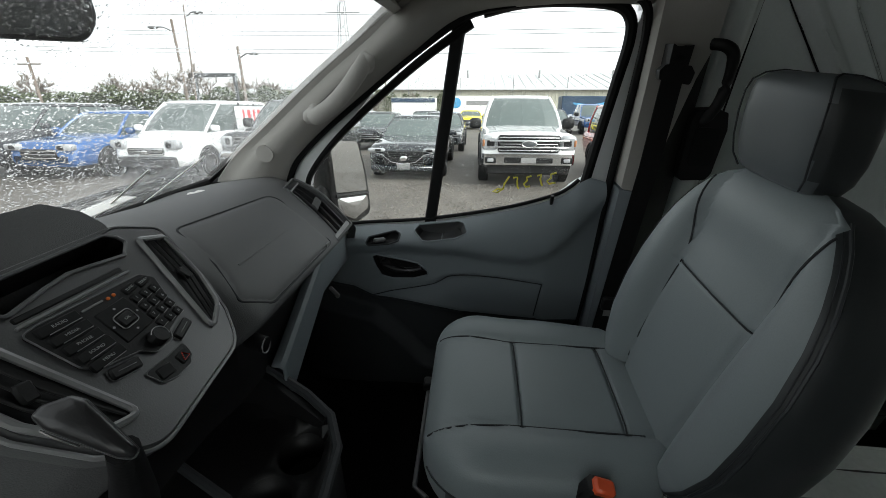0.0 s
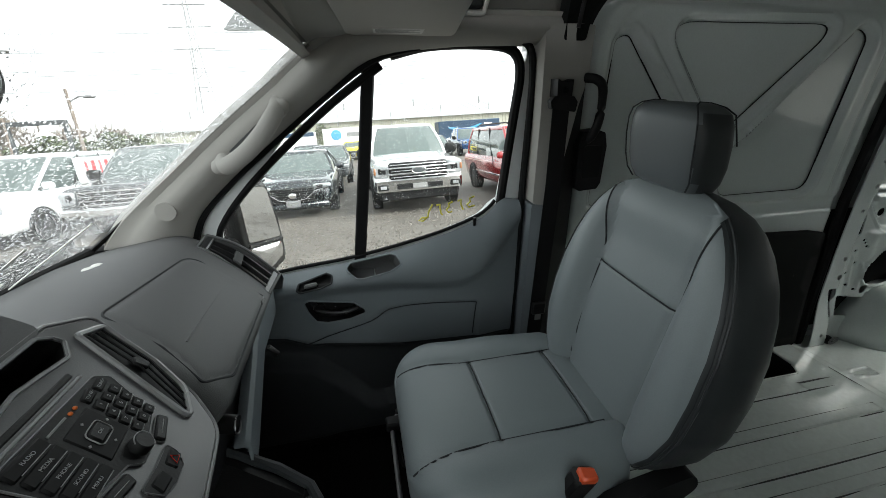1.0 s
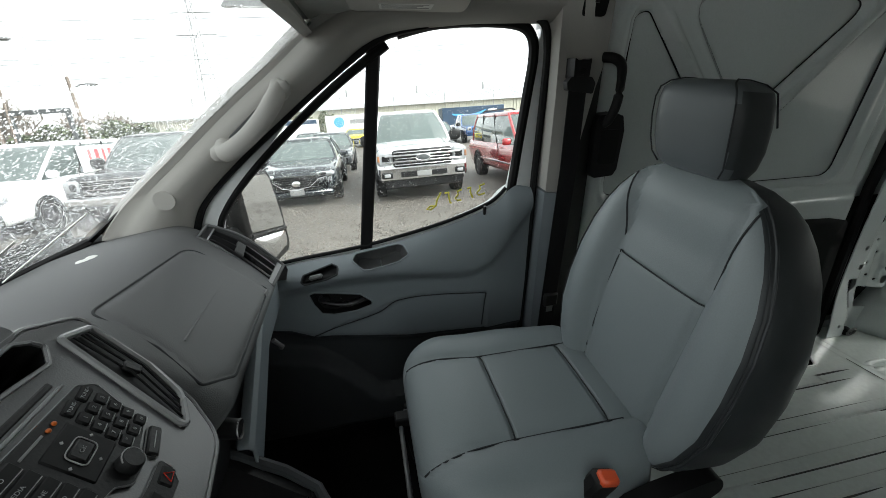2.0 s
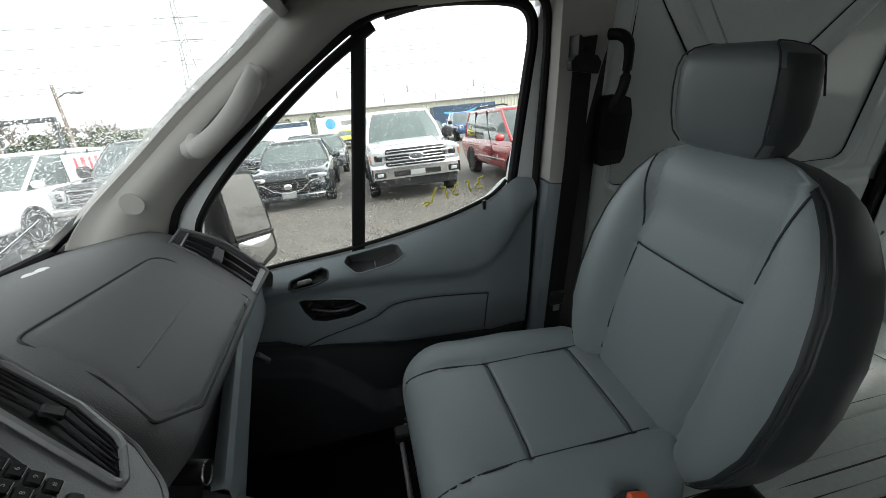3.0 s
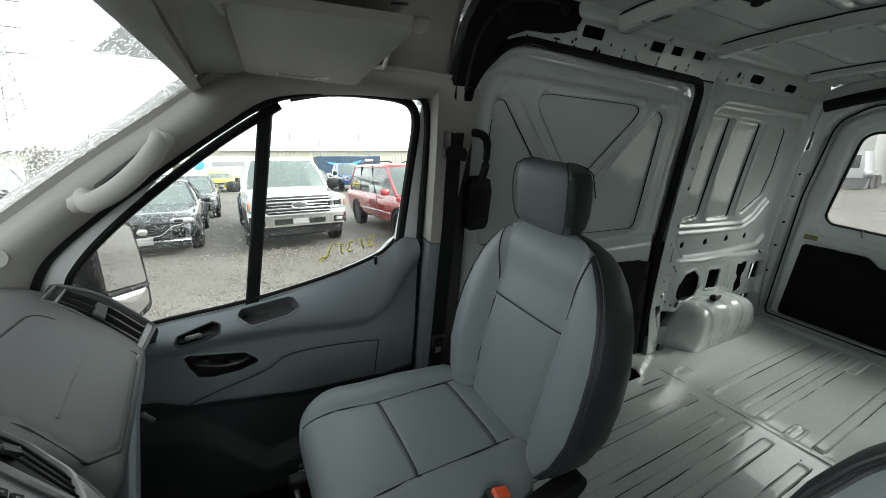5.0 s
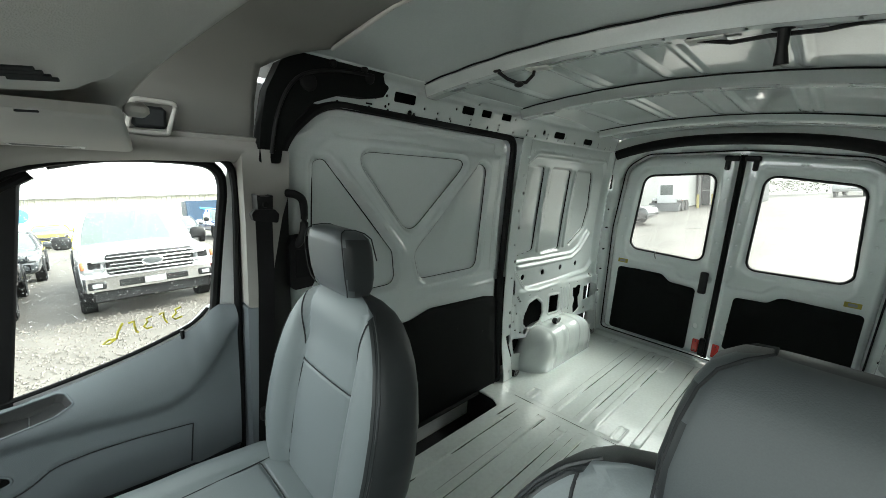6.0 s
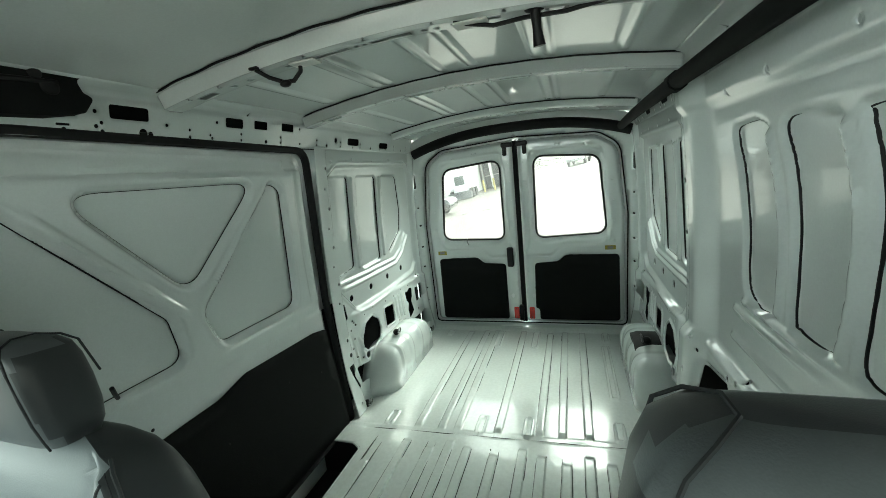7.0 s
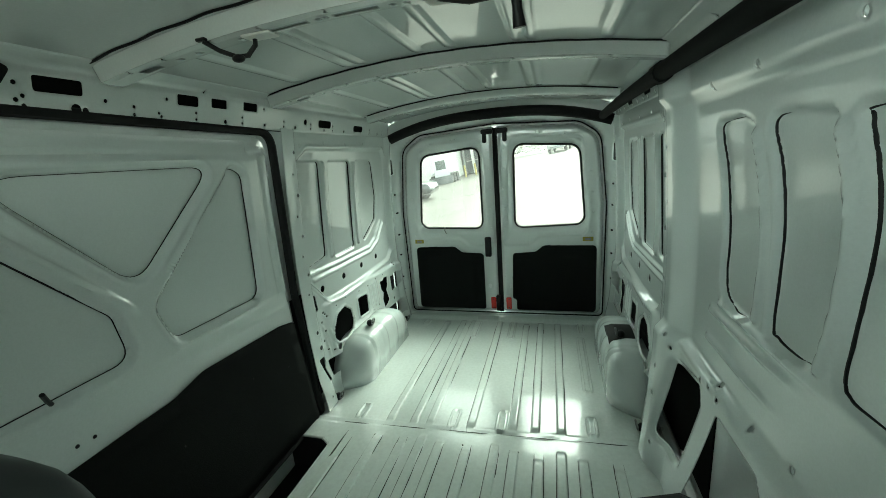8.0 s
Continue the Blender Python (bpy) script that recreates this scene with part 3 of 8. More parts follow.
roof = thing("ceiling", "bare white metal van roof with arched cross bows", "ceiling", (1.8, 0, 1.7), kind="structure")
for s in (1, -1):
    front, back = rail(s)
    part("rail", front, WHITE, roof, smooth=60, solid=0.003)
    # black sheet behind the punched holes, painting the rail's hollow in shade
    part("rail_shade_sheet", back, BLACKP, roof, solid=0.003)


def skin(U, V):
    z = roof_z(U, V)
    for c in (-0.58, -0.34, -0.29, -0.06, 0.06, 0.29, 0.34, 0.58):
        on = step(U, 1.10, 1.14) * (1 - step(U, 1.62, 1.66)) + step(U, 1.82, 1.86) * (1 - step(U, 2.56, 2.60)) + step(U, 2.78, 2.82) * (1 - step(U, 3.02, 3.06))
        z = z - 0.007 * (1 - step(np.abs(V - c) - 0.010, 0, 0.008)) * on
    return np.stack([U, V, z], -1)


part("skin", sheet([(0.30, -0.80), (3.22, -0.80), (3.22, 0.80), (0.30, 0.80)], [], 0.03, skin, 0.008), WHITE, roof, smooth=60, solid=0.004)


def bow(x, w, drop):
    """A hollow arched cross member with lightening slots."""
    slots = [rect(c - 0.055, 0.006, c + 0.055, 0.020, 0.004) for c in (-0.50, -0.20, 0.02, 0.20)] + [rpoly([(0.60, -0.006), (0.66, -0.006), (0.66, 0.018), (0.60, 0.018)], 0.008, 4)]
    slots += [circle(c, 0.012, 0.0055, 8) for c in (-0.66, -0.62, -0.40, -0.36, -0.105, -0.07, 0.095, 0.115, 0.29, 0.33, 0.47, 0.53)]
    slots += [circle(c, -0.016, 0.0045, 7) for c in (-0.60, -0.45, -0.27, -0.10, 0.08, 0.26, 0.40, 0.56, 0.68)]

    def fn(U, V):
        # across the width U, and round the channel V: a flat sole, steep sides, narrow flanges
        a = np.abs(V) / w
        z = roof_z(x, U) - drop * (1 - step(a, 0.56, 0.72)) - 0.004 + 0.004 * (1 - step(np.abs(V + 0.024) - 0.003, 0, 0.004))
        return np.stack([x + V, U, z], -1)

    return sheet([(-0.775, -w), (0.775, -w), (0.775, w), (-0.775, w)], slots, 0.0105, fn, 0.0065)


for x, w, d in ((1.06, 0.054, 0.044), (1.74, 0.054, 0.042), (2.70, 0.052, 0.038)):
    part("roof_bow", bow(x, w, d), WHITE, roof, smooth=60, solid=0.003)
    # black strip inside the channel puts shade behind the slots
    part("bow_shade_strip", Geo().loft([[(x - 0.03, y, float(roof_z(x, y)) - d * 0.55), (x + 0.03, y, float(roof_z(x, y)) - d * 0.55)] for y in np.linspace(-0.74, 0.74, 20)], closed=False), BLACKP, roof)
    for e in (-1, 1):
        pts = [(x + e * (w + 0.002 + 0.003 * math.sin(y * 40)), y, float(roof_z(x, y)) - 0.004) for y in np.linspace(-0.76, 0.76, 70)]
        part("sealant_bead", Geo().tube(pts, 0.0036, 6), RUBBER, roof)

# rear frame round the two doors
rear = thing("wall_rear", "white-painted metal frame round the rear doors", "van wall", (3.15, 0, 0), kind="structure")
opening = rpoly([(-0.775, 0.03), (0.775, 0.03), (0.79, 0.9), (0.745, 1.40), (0.60, 1.50), (0.0, 1.535), (-0.60, 1.50), (-0.745, 1.40), (-0.79, 0.9)], [0.04, 0.04, 0.3, 0.15, 0.15, 0.5, 0.15, 0.15, 0.3], 6)
f_holes = [rpoly([(s * 0.812, 1.21), (s * 0.842, 1.21), (s * 0.842, 1.33), (s * 0.812, 1.33)], 0.014, 4) for s in (1, -1)]
f_holes += [circle(s * 0.815, z, 0.008, 8) for s in (1, -1) for z in (0.25, 0.36, 0.55, 0.72, 0.9, 1.05)]


def frame_map(U, V):
    d = sdf(U, V, opening)
    return np.stack([3.115 + 0.05 * (1 - step(d, 0.0, 0.035)) - 0.012 * step(d, 0.05, 0.07), U, V], -1)


part("door_frame", sheet([(-0.88, -0.02), (0.88, -0.02), (0.86, 1.56), (0.6, 1.66), (0, 1.69), (-0.6, 1.66), (-0.86, 1.56)], [opening, *f_holes], 0.02, frame_map), WHITE, rear, smooth=60, solid=0.003)
part("frame_back", Geo().box((3.235, 0.89, 0.75), (0.03, 0.17, 1.7), 0.003), OUTER, rear)
part("frame_back", Geo().box((3.235, -0.89, 0.75), (0.03, 0.17, 1.7), 0.003), OUTER, rear)
part("frame_back", Geo().box((3.235, 0, 1.625), (0.03, 1.6, 0.17), 0.003), OUTER, rear)
g = Geo()
g.loft([[(x, k * u, 0.76 + (v - 0.76) * k) for u, v in opening] for x, k in ((3.160, 1.0), (3.20, 0.998), (3.226, 0.972))], caps=False)
part("frame_flange", g, OUTER, rear, smooth=40)
part("door_gasket", Geo().tube([(3.180, 0.992 * u, 0.76 + (v - 0.76) * 0.992) for u, v in opening], 0.0050, 8, closed=True, up=(1, 0, 0)), RUBBER, rear, "black door gasket")
# black sheets added behind the frame's holes to paint their inner shade
for sg_ in (1, -1):
    part("frame_shade_sheet", Geo().box((3.186, sg_ * 0.862, 0.76), (0.01, 0.125, 1.66), 0.002), BLACKP, rear)
hd = [(3.09, y, 1.565 - 0.10 * (abs(y) / 0.75) ** 2.5 + 0.03) for y in np.linspace(-0.80, 0.80, 25)]
header = part("header_trim", Geo().tube(hd, 0.036, 10, up=(1, 0, 0), flat=0.8), RUBBER, None)
tagged(header, "black plastic trim roll above the rear doors", "trim", kind="structure")


# rear doors, each with its window
def rear_door(s, label, number):
    d = thing(number, label, "rear door", (3.2, s * 0.4, 0.04), kind="structure")
    edge = rpoly([(0.012, 0.045), (0.755, 0.045), (0.768, 0.9), (0.725, 1.385), (0.585, 1.478), (0.012, 1.512)], [0.03, 0.05, 0.3, 0.14, 0.15, 0.02], 6)
    win = rpoly([(0.125, 0.74), (0.60, 0.755), (0.64, 0.80), (0.60, 1.335), (0.13, 1.375)], [0.07, 0.10, 0.08, 0.09, 0.08], 7)
    holes = [win] + [circle(u, v, 0.005, 7) for u, v in ((0.045, 0.35), (0.045, 0.47), (0.05, 0.75), (0.055, 0.9), (0.05, 1.05), (0.055, 1.2), (0.06, 1.34), (0.69, 0.7), (0.695, 0.85), (0.69, 1.0), (0.68, 1.15), (0.3, 1.44), (0.33, 1.44), (0.5, 1.42))]
    holes.append(circle(0.085, 0.27, 0.016, 10, 0.02))

    def relief(U, V):
        h = 0.035 - 0.035 * (1 - step(-sdf(U, V, edge), 0.0, 0.03))
        dw = sdf(U, V, win)
        h -= 0.022 * (1 - step(dw, 0.008, 0.045))
        # dished area under the window
        dish = rpoly([(0.02, 0.60), (0.24, 0.60), (0.31, 0.665), (0.62, 0.665), (0.66, 0.72), (0.62, 1.40), (0.10, 1.42), (0.08, 0.70)], 0.05, 5)
        h -= 0.012 * (1 - step(sdf(U, V, dish), -0.012, 0.012))
        h += 0.006 * (1 - step(np.abs(sdf(U, V, dish)) - 0.004, 0, 0.008))
        return h

    def fn(U, V):
        return np.stack([3.205 - relief(U, V), s * U, V], -1)

    part("inner_panel", sheet(edge, holes, 0.0095, fn), WHITE, d, smooth=60, solid=0.003)

    def outer_fn(U, V):
        return np.stack([3.228 + 0 * U, s * U, V], -1)

    part("outer_skin", sheet(edge, [win], 0.05, outer_fn), OUTER, d, solid=0.004)
    black = rpoly([(0.095, 0.175), (0.125, 0.16), (0.125, 0.075), (0.72, 0.075), (0.72, 0.60), (0.34, 0.605), (0.28, 0.555), (0.105, 0.545)], [0.02, 0.02, 0.02, 0.03, 0.03, 0.06, 0.05, 0.03], 5)
    if s > 0:
        black = rpoly([(0.125, 0.075), (0.69, 0.075), (0.685, 0.60), (0.36, 0.605), (0.30, 0.555), (0.125, 0.545)], [0.02, 0.03, 0.03, 0.06, 0.05, 0.03], 5)
    ins = rpoly([(0.20, 0.13), (0.63, 0.13), (0.63, 0.52), (0.38, 0.52), (0.33, 0.47), (0.20, 0.47)], 0.04, 4)

    def bfn(U, V):
        return np.stack([3.157 + 0.006 * (1 - step(sdf(U, V, ins), -0.008, 0.004)), s * U, V], -1)

    part("lower_board", sheet(black, [], 0.014, bfn), BLACKP, d, "black hardboard trim board", solid=0.008)
    pane = part("window_pane", sheet(win, [], 0.08, lambda U, V: np.stack([3.224 + 0 * U, s * U, V], -1)), PANE_REAR, d, "tinted glass")
    part("window_seal", Geo().tube([(3.207, s * u, v) for u, v in win], 0.009, 6, closed=True, up=(1, 0, 0)), RUBBER, d)
    part("reflector", Geo().box((3.162, s * 0.062, 0.125), (0.012, 0.042, 0.10), 0.008), RED, d, "red reflector")
    for z in (0.09, 0.16):
        part("rivet", Geo().ball((3.155, s * 0.062, z), (0.003, 0.005, 0.005), 8, 5), BLACK, d)
    part("sticker", Geo().box((3.168, s * 0.66, 0.648), (0.004, 0.075, 0.032), 0.001), OCHRE, d, "small dark yellow label with dark print")
    part("print", Geo().box((3.165, s * 0.66, 0.648), (0.002, 0.04, 0.018), 0.0005), INK, d)
    hook = Geo().box((3.15, s * 0.055, 1.475), (0.05, 0.085, 0.035), 0.008).box((3.145, s * 0.075, 1.43), (0.03, 0.03, 0.07), 0.008)
    part("top_latch", hook, BLACK, d, "black latch")
    part("edge_seal", Geo().tube([(3.175, s * 0.008, z) for z in np.linspace(0.05, 1.50, 12)], 0.011, 8, up=(1, 0, 0)), RUBBER, d)
    if s > 0:
        part("latch_cover", Geo().box((3.155, 0.085, 0.60), (0.03, 0.05, 0.16), 0.008), BLACK, d)
        part("lock", Geo().box((3.155, 0.02, 0.13), (0.04, 0.035, 0.13), 0.006), BLACK, d)
        part("drain_wire", Geo().tube([(3.16, 0.42, 0.71), (3.15, 0.43, 0.74), (3.145, 0.425, 0.77)], 0.004, 6), INK, d)
    return d


rear_door(1, "white metal rear cargo door with a square window, closed", "door_3")
rear_door(-1, "wider white metal rear cargo door with a square window, closed", "door_4")

# cargo floor with pressed ribs, the seam between its two sheets and the step well by the sliding door
well = rpoly([(0.50, 0.655), (1.57, 0.655), (1.60, 0.70), (1.60, 0.90), (0.50, 0.90)], [0.01, 0.03, 0.02, 0.01, 0.01], 4)
RIBS_A = (0.585, 0.435, 0.305, 0.215, 0.122, -0.010, -0.138, -0.225, -0.335, -0.430, -0.520, -0.66)
RIBS_B = (0.425, 0.295, 0.210, 0.000, -0.205, -0.312, -0.436)


def floor_map(U, V):
    z = np.zeros_like(U)
    seam = 1.768 - 0.045 * V
    for i, c in enumerate(RIBS_A):
        x0, x1 = (0.10, 1.70 - 0.03 * (i % 3)) if i else (0.85, 1.50)
        along = step(U, x0, x0 + 0.03) * (1 - step(U, x1 - 0.02, x1 + 0.012))
        z += 0.011 * along * (1 - step(np.abs(V - c) - 0.0165, 0, 0.0045))
    for i, c in enumerate(RIBS_B):
        x0, x1 = 1.80 - 0.045 * c, 3.06 if i % 4 else 3.03
        along = step(U, x0, x0 + 0.03) * (1 - step(U, x1 - 0.02, x1 + 0.012))
        z += 0.011 * along * (1 - step(np.abs(V - c) - 0.0165, 0, 0.0045))
    for c, u0, u1 in ((0.60, 1.79, 1.90), (0.092, 1.79, 1.93), (-0.148, 1.80, 1.95), (-0.577, 1.84, 1.97), (0.594, 2.96, 3.05), (0.169, 2.78, 3.05), (-0.104, 2.78, 3.05), (-0.60, 2.92, 3.06), (-0.585, 2.19, 2.84)):
        d = sdf(U, V, rpoly([(u0, c - 0.020), (u1, c - 0.020), (u1, c + 0.020), (u0, c + 0.020)], 0.018, 4))
        z += 0.009 * (1 - step(np.abs(d) - 0.003, 0, 0.005))
    z += 0.005 * (1 - step(U - seam, -0.004, 0.0)) + 0.006 * (1 - step(np.abs(U - seam - 0.022) - 0.003, 0, 0.006))
    z += 0.02 * step(U, 3.07, 3.10)
    return np.stack([U, V, z], -1)


floor = thing("floor", "scuffed white-painted ribbed metal cargo floor", "floor", (1.6, 0, 0), kind="structure")
part("floor_sheet", sheet([(0.02, -0.86), (3.18, -0.86), (3.18, 0.865), (0.02, 0.865)], [well, rect(3.085, 0.02, 3.125, 0.19, 0.006)], 0.014, floor_map, 0.0036), FLOORP, floor, smooth=60, solid=0.004)
# grime along the ribs' flanks and the seam; rib lines also paint the ribs' shadows
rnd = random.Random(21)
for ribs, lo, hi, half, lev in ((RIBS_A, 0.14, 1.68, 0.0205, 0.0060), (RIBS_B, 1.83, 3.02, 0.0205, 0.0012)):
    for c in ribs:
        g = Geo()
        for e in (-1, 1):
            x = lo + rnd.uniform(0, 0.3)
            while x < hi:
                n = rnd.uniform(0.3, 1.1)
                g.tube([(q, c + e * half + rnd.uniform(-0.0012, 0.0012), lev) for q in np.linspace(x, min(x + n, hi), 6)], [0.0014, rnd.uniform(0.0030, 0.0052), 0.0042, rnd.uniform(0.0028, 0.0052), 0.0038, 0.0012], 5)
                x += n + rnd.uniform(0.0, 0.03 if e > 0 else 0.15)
        part("grime_shade_line", g, GRIME_SHADE, floor, "dark grime and painted shadow line along a rib")
part("paint_crack", Geo().tube([(1.74, -0.634, 0.0052), (1.70, -0.643, 0.0052), (1.66, -0.640, 0.0052), (1.62, -0.643, 0.0052), (1.55, -0.657, 0.0052), (1.45, -0.67, 0.0052)], 0.0012, 5), GRIME_SHADE, floor, "thin crack in the paint")
part("seam_line", Geo().tube([(1.770 - 0.045 * y, y, 0.001) for y in np.linspace(-0.80, 0.66, 40)], 0.0034, 6), GRIME_SHADE, floor)
g = Geo()
for _ in range(46):
    x, y, a, n = rnd.uniform(0.15, 2.7), rnd.uniform(-0.6, 0.55), rnd.uniform(-0.5, 0.5), rnd.uniform(0.02, 0.16)
    on = any(abs(y - c) < 0.024 for c in (RIBS_A if x < 1.7 else RIBS_B))
    g.tube([(x + n * k, y + n * k * a * 0.3, (0.0092 if on else 0.0003) + (0.005 if x < 1.75 else 0.0)) for k in (0, 0.5, 1)], [0.0003, 0.0008, 0.0003], 4)
part("scuff_mark", g, GRIME_SHADE, floor, "fine dark scuff marks")
part("underbody", Geo().box((1.1, 0, -0.30), (4.2, 1.7, 0.12), 0.01), BLACKP, floor)
g = Geo().box((1.05, 0.775, -0.19), (1.13, 0.26, 0.01), 0.002).box((1.05, 0.655, -0.095), (1.10, 0.008, 0.185), 0.002).box((1.605, 0.775, -0.095), (0.008, 0.26, 0.185), 0.002).box((0.495, 0.775, -0.095), (0.008, 0.26, 0.185), 0.002)
part("step_well", g, BLACK, floor, "black plastic step well")
for i in range(12):
    part("tread_rib", Geo().box((0.62 + 0.08 * i, 0.75, -0.182), (0.012, 0.12, 0.008), 0.003), BLACK, floor)
part("well_lip", Geo().tube([(u, v, 0.004) for u, v in well[:-10]], 0.006, 6), FLOORP, floor)
part("slot_plate", Geo().box((3.105, 0.105, -0.01), (0.05, 0.18, 0.008), 0.002), BLACK, floor)


def arch(s):
    """A wheel housing: a rounded, pressed box that fades into the wall."""
    rings = []
    for t in np.linspace(0, 1, 72):
        x = 1.99 + 0.84 * t
        e = min(t / 0.27, (1 - t) / 0.30, 1)
        full = (1 - (1 - max(e, 0)) ** 2.4) ** 0.62 if e > 0 else 0.0
        hgt = 0.272 * full
        dep = 0.035 + 0.165 * (1 - (1 - max(min(t / 0.20, (1 - t) / 0.10, 1), 0)) ** 2.2)
        crease = 0.010 * max(0.0, math.sin(t * 33 - 0.6)) ** 0.7 * (0.24 < t < 0.86)
        ring = []
        for k in range(19):
            a = math.pi / 2 * k / 18
            cy, cz = math.cos(a) ** 0.36 if k < 18 else 0.0, math.sin(a) ** 0.36
            bulge = crease * math.sin(min(cz, 1) * math.pi * 0.5) * (0.25 + 0.75 * cy)
            ring.append((x, s * (0.872 - dep * cy - bulge * cy), max(hgt, 0.0) * cz + bulge * 0.6 - 0.003))
        rings.append(ring)
    return Geo().loft(rings, closed=False)


for s, par in ((1, wall_r), (-1, wall_l)):
    part("wheel_housing", arch(s), WHITE, par, smooth=70, solid=0.003)
    ring = thing("tie_down_ring", "small black load tie-down ring", "tie ring", (1.92, s * 0.80, 0.0), group="tie rings")
    part("base", Geo().ball((1.92, s * 0.80, 0.018), (0.022, 0.022, 0.022), 12, 8), BLACK, ring)
    part("loop", Geo().tube([(1.92 + 0.02 * math.cos(a), s * (0.775 - 0.004 * math.sin(a)), 0.03 + 0.02 * math.sin(a)) for a in np.linspace(0, 6.28, 14)[:-1]], 0.005, 6, closed=True), STEEL, ring)
    copy_thing(ring, Matrix.Translation((2.34, s * 0.765, 0.272)))
    copy_thing(ring, Matrix.Translation((3.02, s * 0.79, 0.0)))

# cable clips and dome lamp on the first bow, and the conduit along the other side
clip = thing("cable_clip", "short black cable hanging from a clip on the roof bow", "cable clip", (1.06, 0.33, 1.63), group="cable clips")
part("cable", Geo().tube([(1.03, 0.41, 1.635), (1.05, 0.385, 1.615), (1.06, 0.345, 1.598), (1.07, 0.32, 1.60), (1.07, 0.295, 1.62), (1.06, 0.285, 1.645)], 0.006, 7), BLACK, clip)
part("plug", Geo().ball((1.06, 0.342, 1.594), (0.012, 0.018, 0.010), 10, 7), BLACK, clip)
part("clip_head", Geo().box((1.03, 0.412, 1.638), (0.02, 0.03, 0.008), 0.003), BLACK, clip)
lampclip = thing("cable_clip", "black cable with a hanging plug on the roof bow", "cable clip", (1.06, -0.33, 1.63), group="cable clips")
part("cable", Geo().tube([(1.05, -0.15, 1.645), (1.07, -0.24, 1.628), (1.07, -0.31, 1.63), (1.07, -0.40, 1.625), (1.05, -0.52, 1.628)], 0.005, 7), BLACK, lampclip)
part("plug", Geo().tube([(1.06, -0.335, 1.64), (1.065, -0.337, 1.60), (1.07, -0.34, 1.565)], [0.012, 0.010, 0.014], 9), BLACK, lampclip)
part("plug_head", Geo().ball((1.06, -0.335, 1.642), (0.016, 0.026, 0.010), 10, 7), BLACK, lampclip)
for y in (0.27, -0.19):
    dome = thing("bow_label", "small white moulded label plate on the roof bow", "label plate", (1.06, y, 1.63), group="label plates")
    part("plate", Geo().box((1.06, y, float(roof_z(1.06, y)) - 0.057), (0.045, 0.08, 0.006), 0.003), LABEL, dome)
cond = thing("conduit", "black corrugated cable conduit along the roof rail", "conduit", (1.5, -0.74, 1.53), kind="structure")
part("tube", Geo().tube([(x, -0.735 - 0.01 * math.sin(x * 2), 1.515 + 0.012 * math.sin(x * 1.3)) for x in np.linspace(0.42, 3.05, 40)], 0.027, 10), BLACKP, cond)
part("clamp", Geo().tube([(1.60, -0.735, 1.525), (1.66, -0.735, 1.525)], 0.033, 10), BLACKP, cond)


# ---- the cab: floor, dash, windscreen, passenger door, seats
cab = thing("cab_floor", "black moulded rubber cab floor mat", "floor mat", (-0.3, 0, -0.1), kind="structure")


def mat_map(U, V):
    z = -0.085 + 0.006 * (1 - step(np.abs(((V * 20) % 1) - 0.5) - 0.2, 0, 0.1)) * (np.abs(V - 0.05) < 0.3)
    z = z + 0.10 * step(-U, 0.55, 0.85) + 0.09 * step(U, 0.02, 0.08)
    return np.stack([U, V, z], -1)


part("mat", sheet([(-0.95, -0.86), (0.14, -0.86), (0.14, 0.86), (-0.95, 0.86)], [], 0.03, mat_map), CARPET, cab, solid=0.01)
for s in (1, -1):
    part("sill_trim", Geo().box((-0.20, s * 0.852, -0.065), (1.0, 0.05, 0.085), 0.01), BLACK, cab)
fire = thing("wall_front", "black bulkhead behind the dash", "bulkhead", (-1.0, 0, 0), kind="structure")
part("bulkhead", Geo().box((-1.06, 0, 0.33), (0.06, 1.84, 0.94), 0.01), BLACKP, fire)
part("hood", sheet(rpoly([(-1.75, -0.75), (-1.05, -0.92), (-1.05, 0.92), (-1.75, 0.75)], 0.1, 5), [], 0.06, lambda U, V: np.stack([U, V, 0.755 + 0.42 * (U + 1.05) - 0.25 * (U + 1.05) ** 2 - 0.06 * V ** 2], -1)), OUTER, fire, "white bonnet", solid=0.01)
for s in (1, -1):
    part("kick_panel", Geo().box((-0.875, s * 0.875, 0.33), (0.36, 0.03, 0.90), 0.01), BLACK, fire)
part("front_apron", Geo().box((-1.42, 0, -0.02), (0.7, 1.5, 0.66), 0.08), OUTER, fire)

PROF = {
    -0.85: [(-1.0, 0.78), (-0.80, 0.86), (-0.64, 0.87), (-0.54, 0.82), (-0.46, 0.73), (-0.45, 0.67)],
    -0.20: [(-1.02, 0.80), (-0.80, 0.90), (-0.66, 0.93), (-0.58, 0.90), (-0.50, 0.80), (-0.47, 0.70)],
    0.06: [(-1.02, 0.80), (-0.80, 0.91), (-0.66, 0.935), (-0.58, 0.91), (-0.47, 0.80), (-0.45, 0.70)],
    0.14: [(-1.02, 0.80), (-0.80, 0.905), (-0.63, 0.935), (-0.525, 0.905), (-0.428, 0.81), (-0.425, 0.735)],
    0.70: [(-0.98, 0.78), (-0.79, 0.825), (-0.67, 0.832), (-0.575, 0.772), (-0.49, 0.685), (-0.465, 0.635)],
    0.82: [(-0.95, 0.77), (-0.80, 0.80), (-0.70, 0.80), (-0.60, 0.73), (-0.51, 0.645), (-0.475, 0.60)],
}


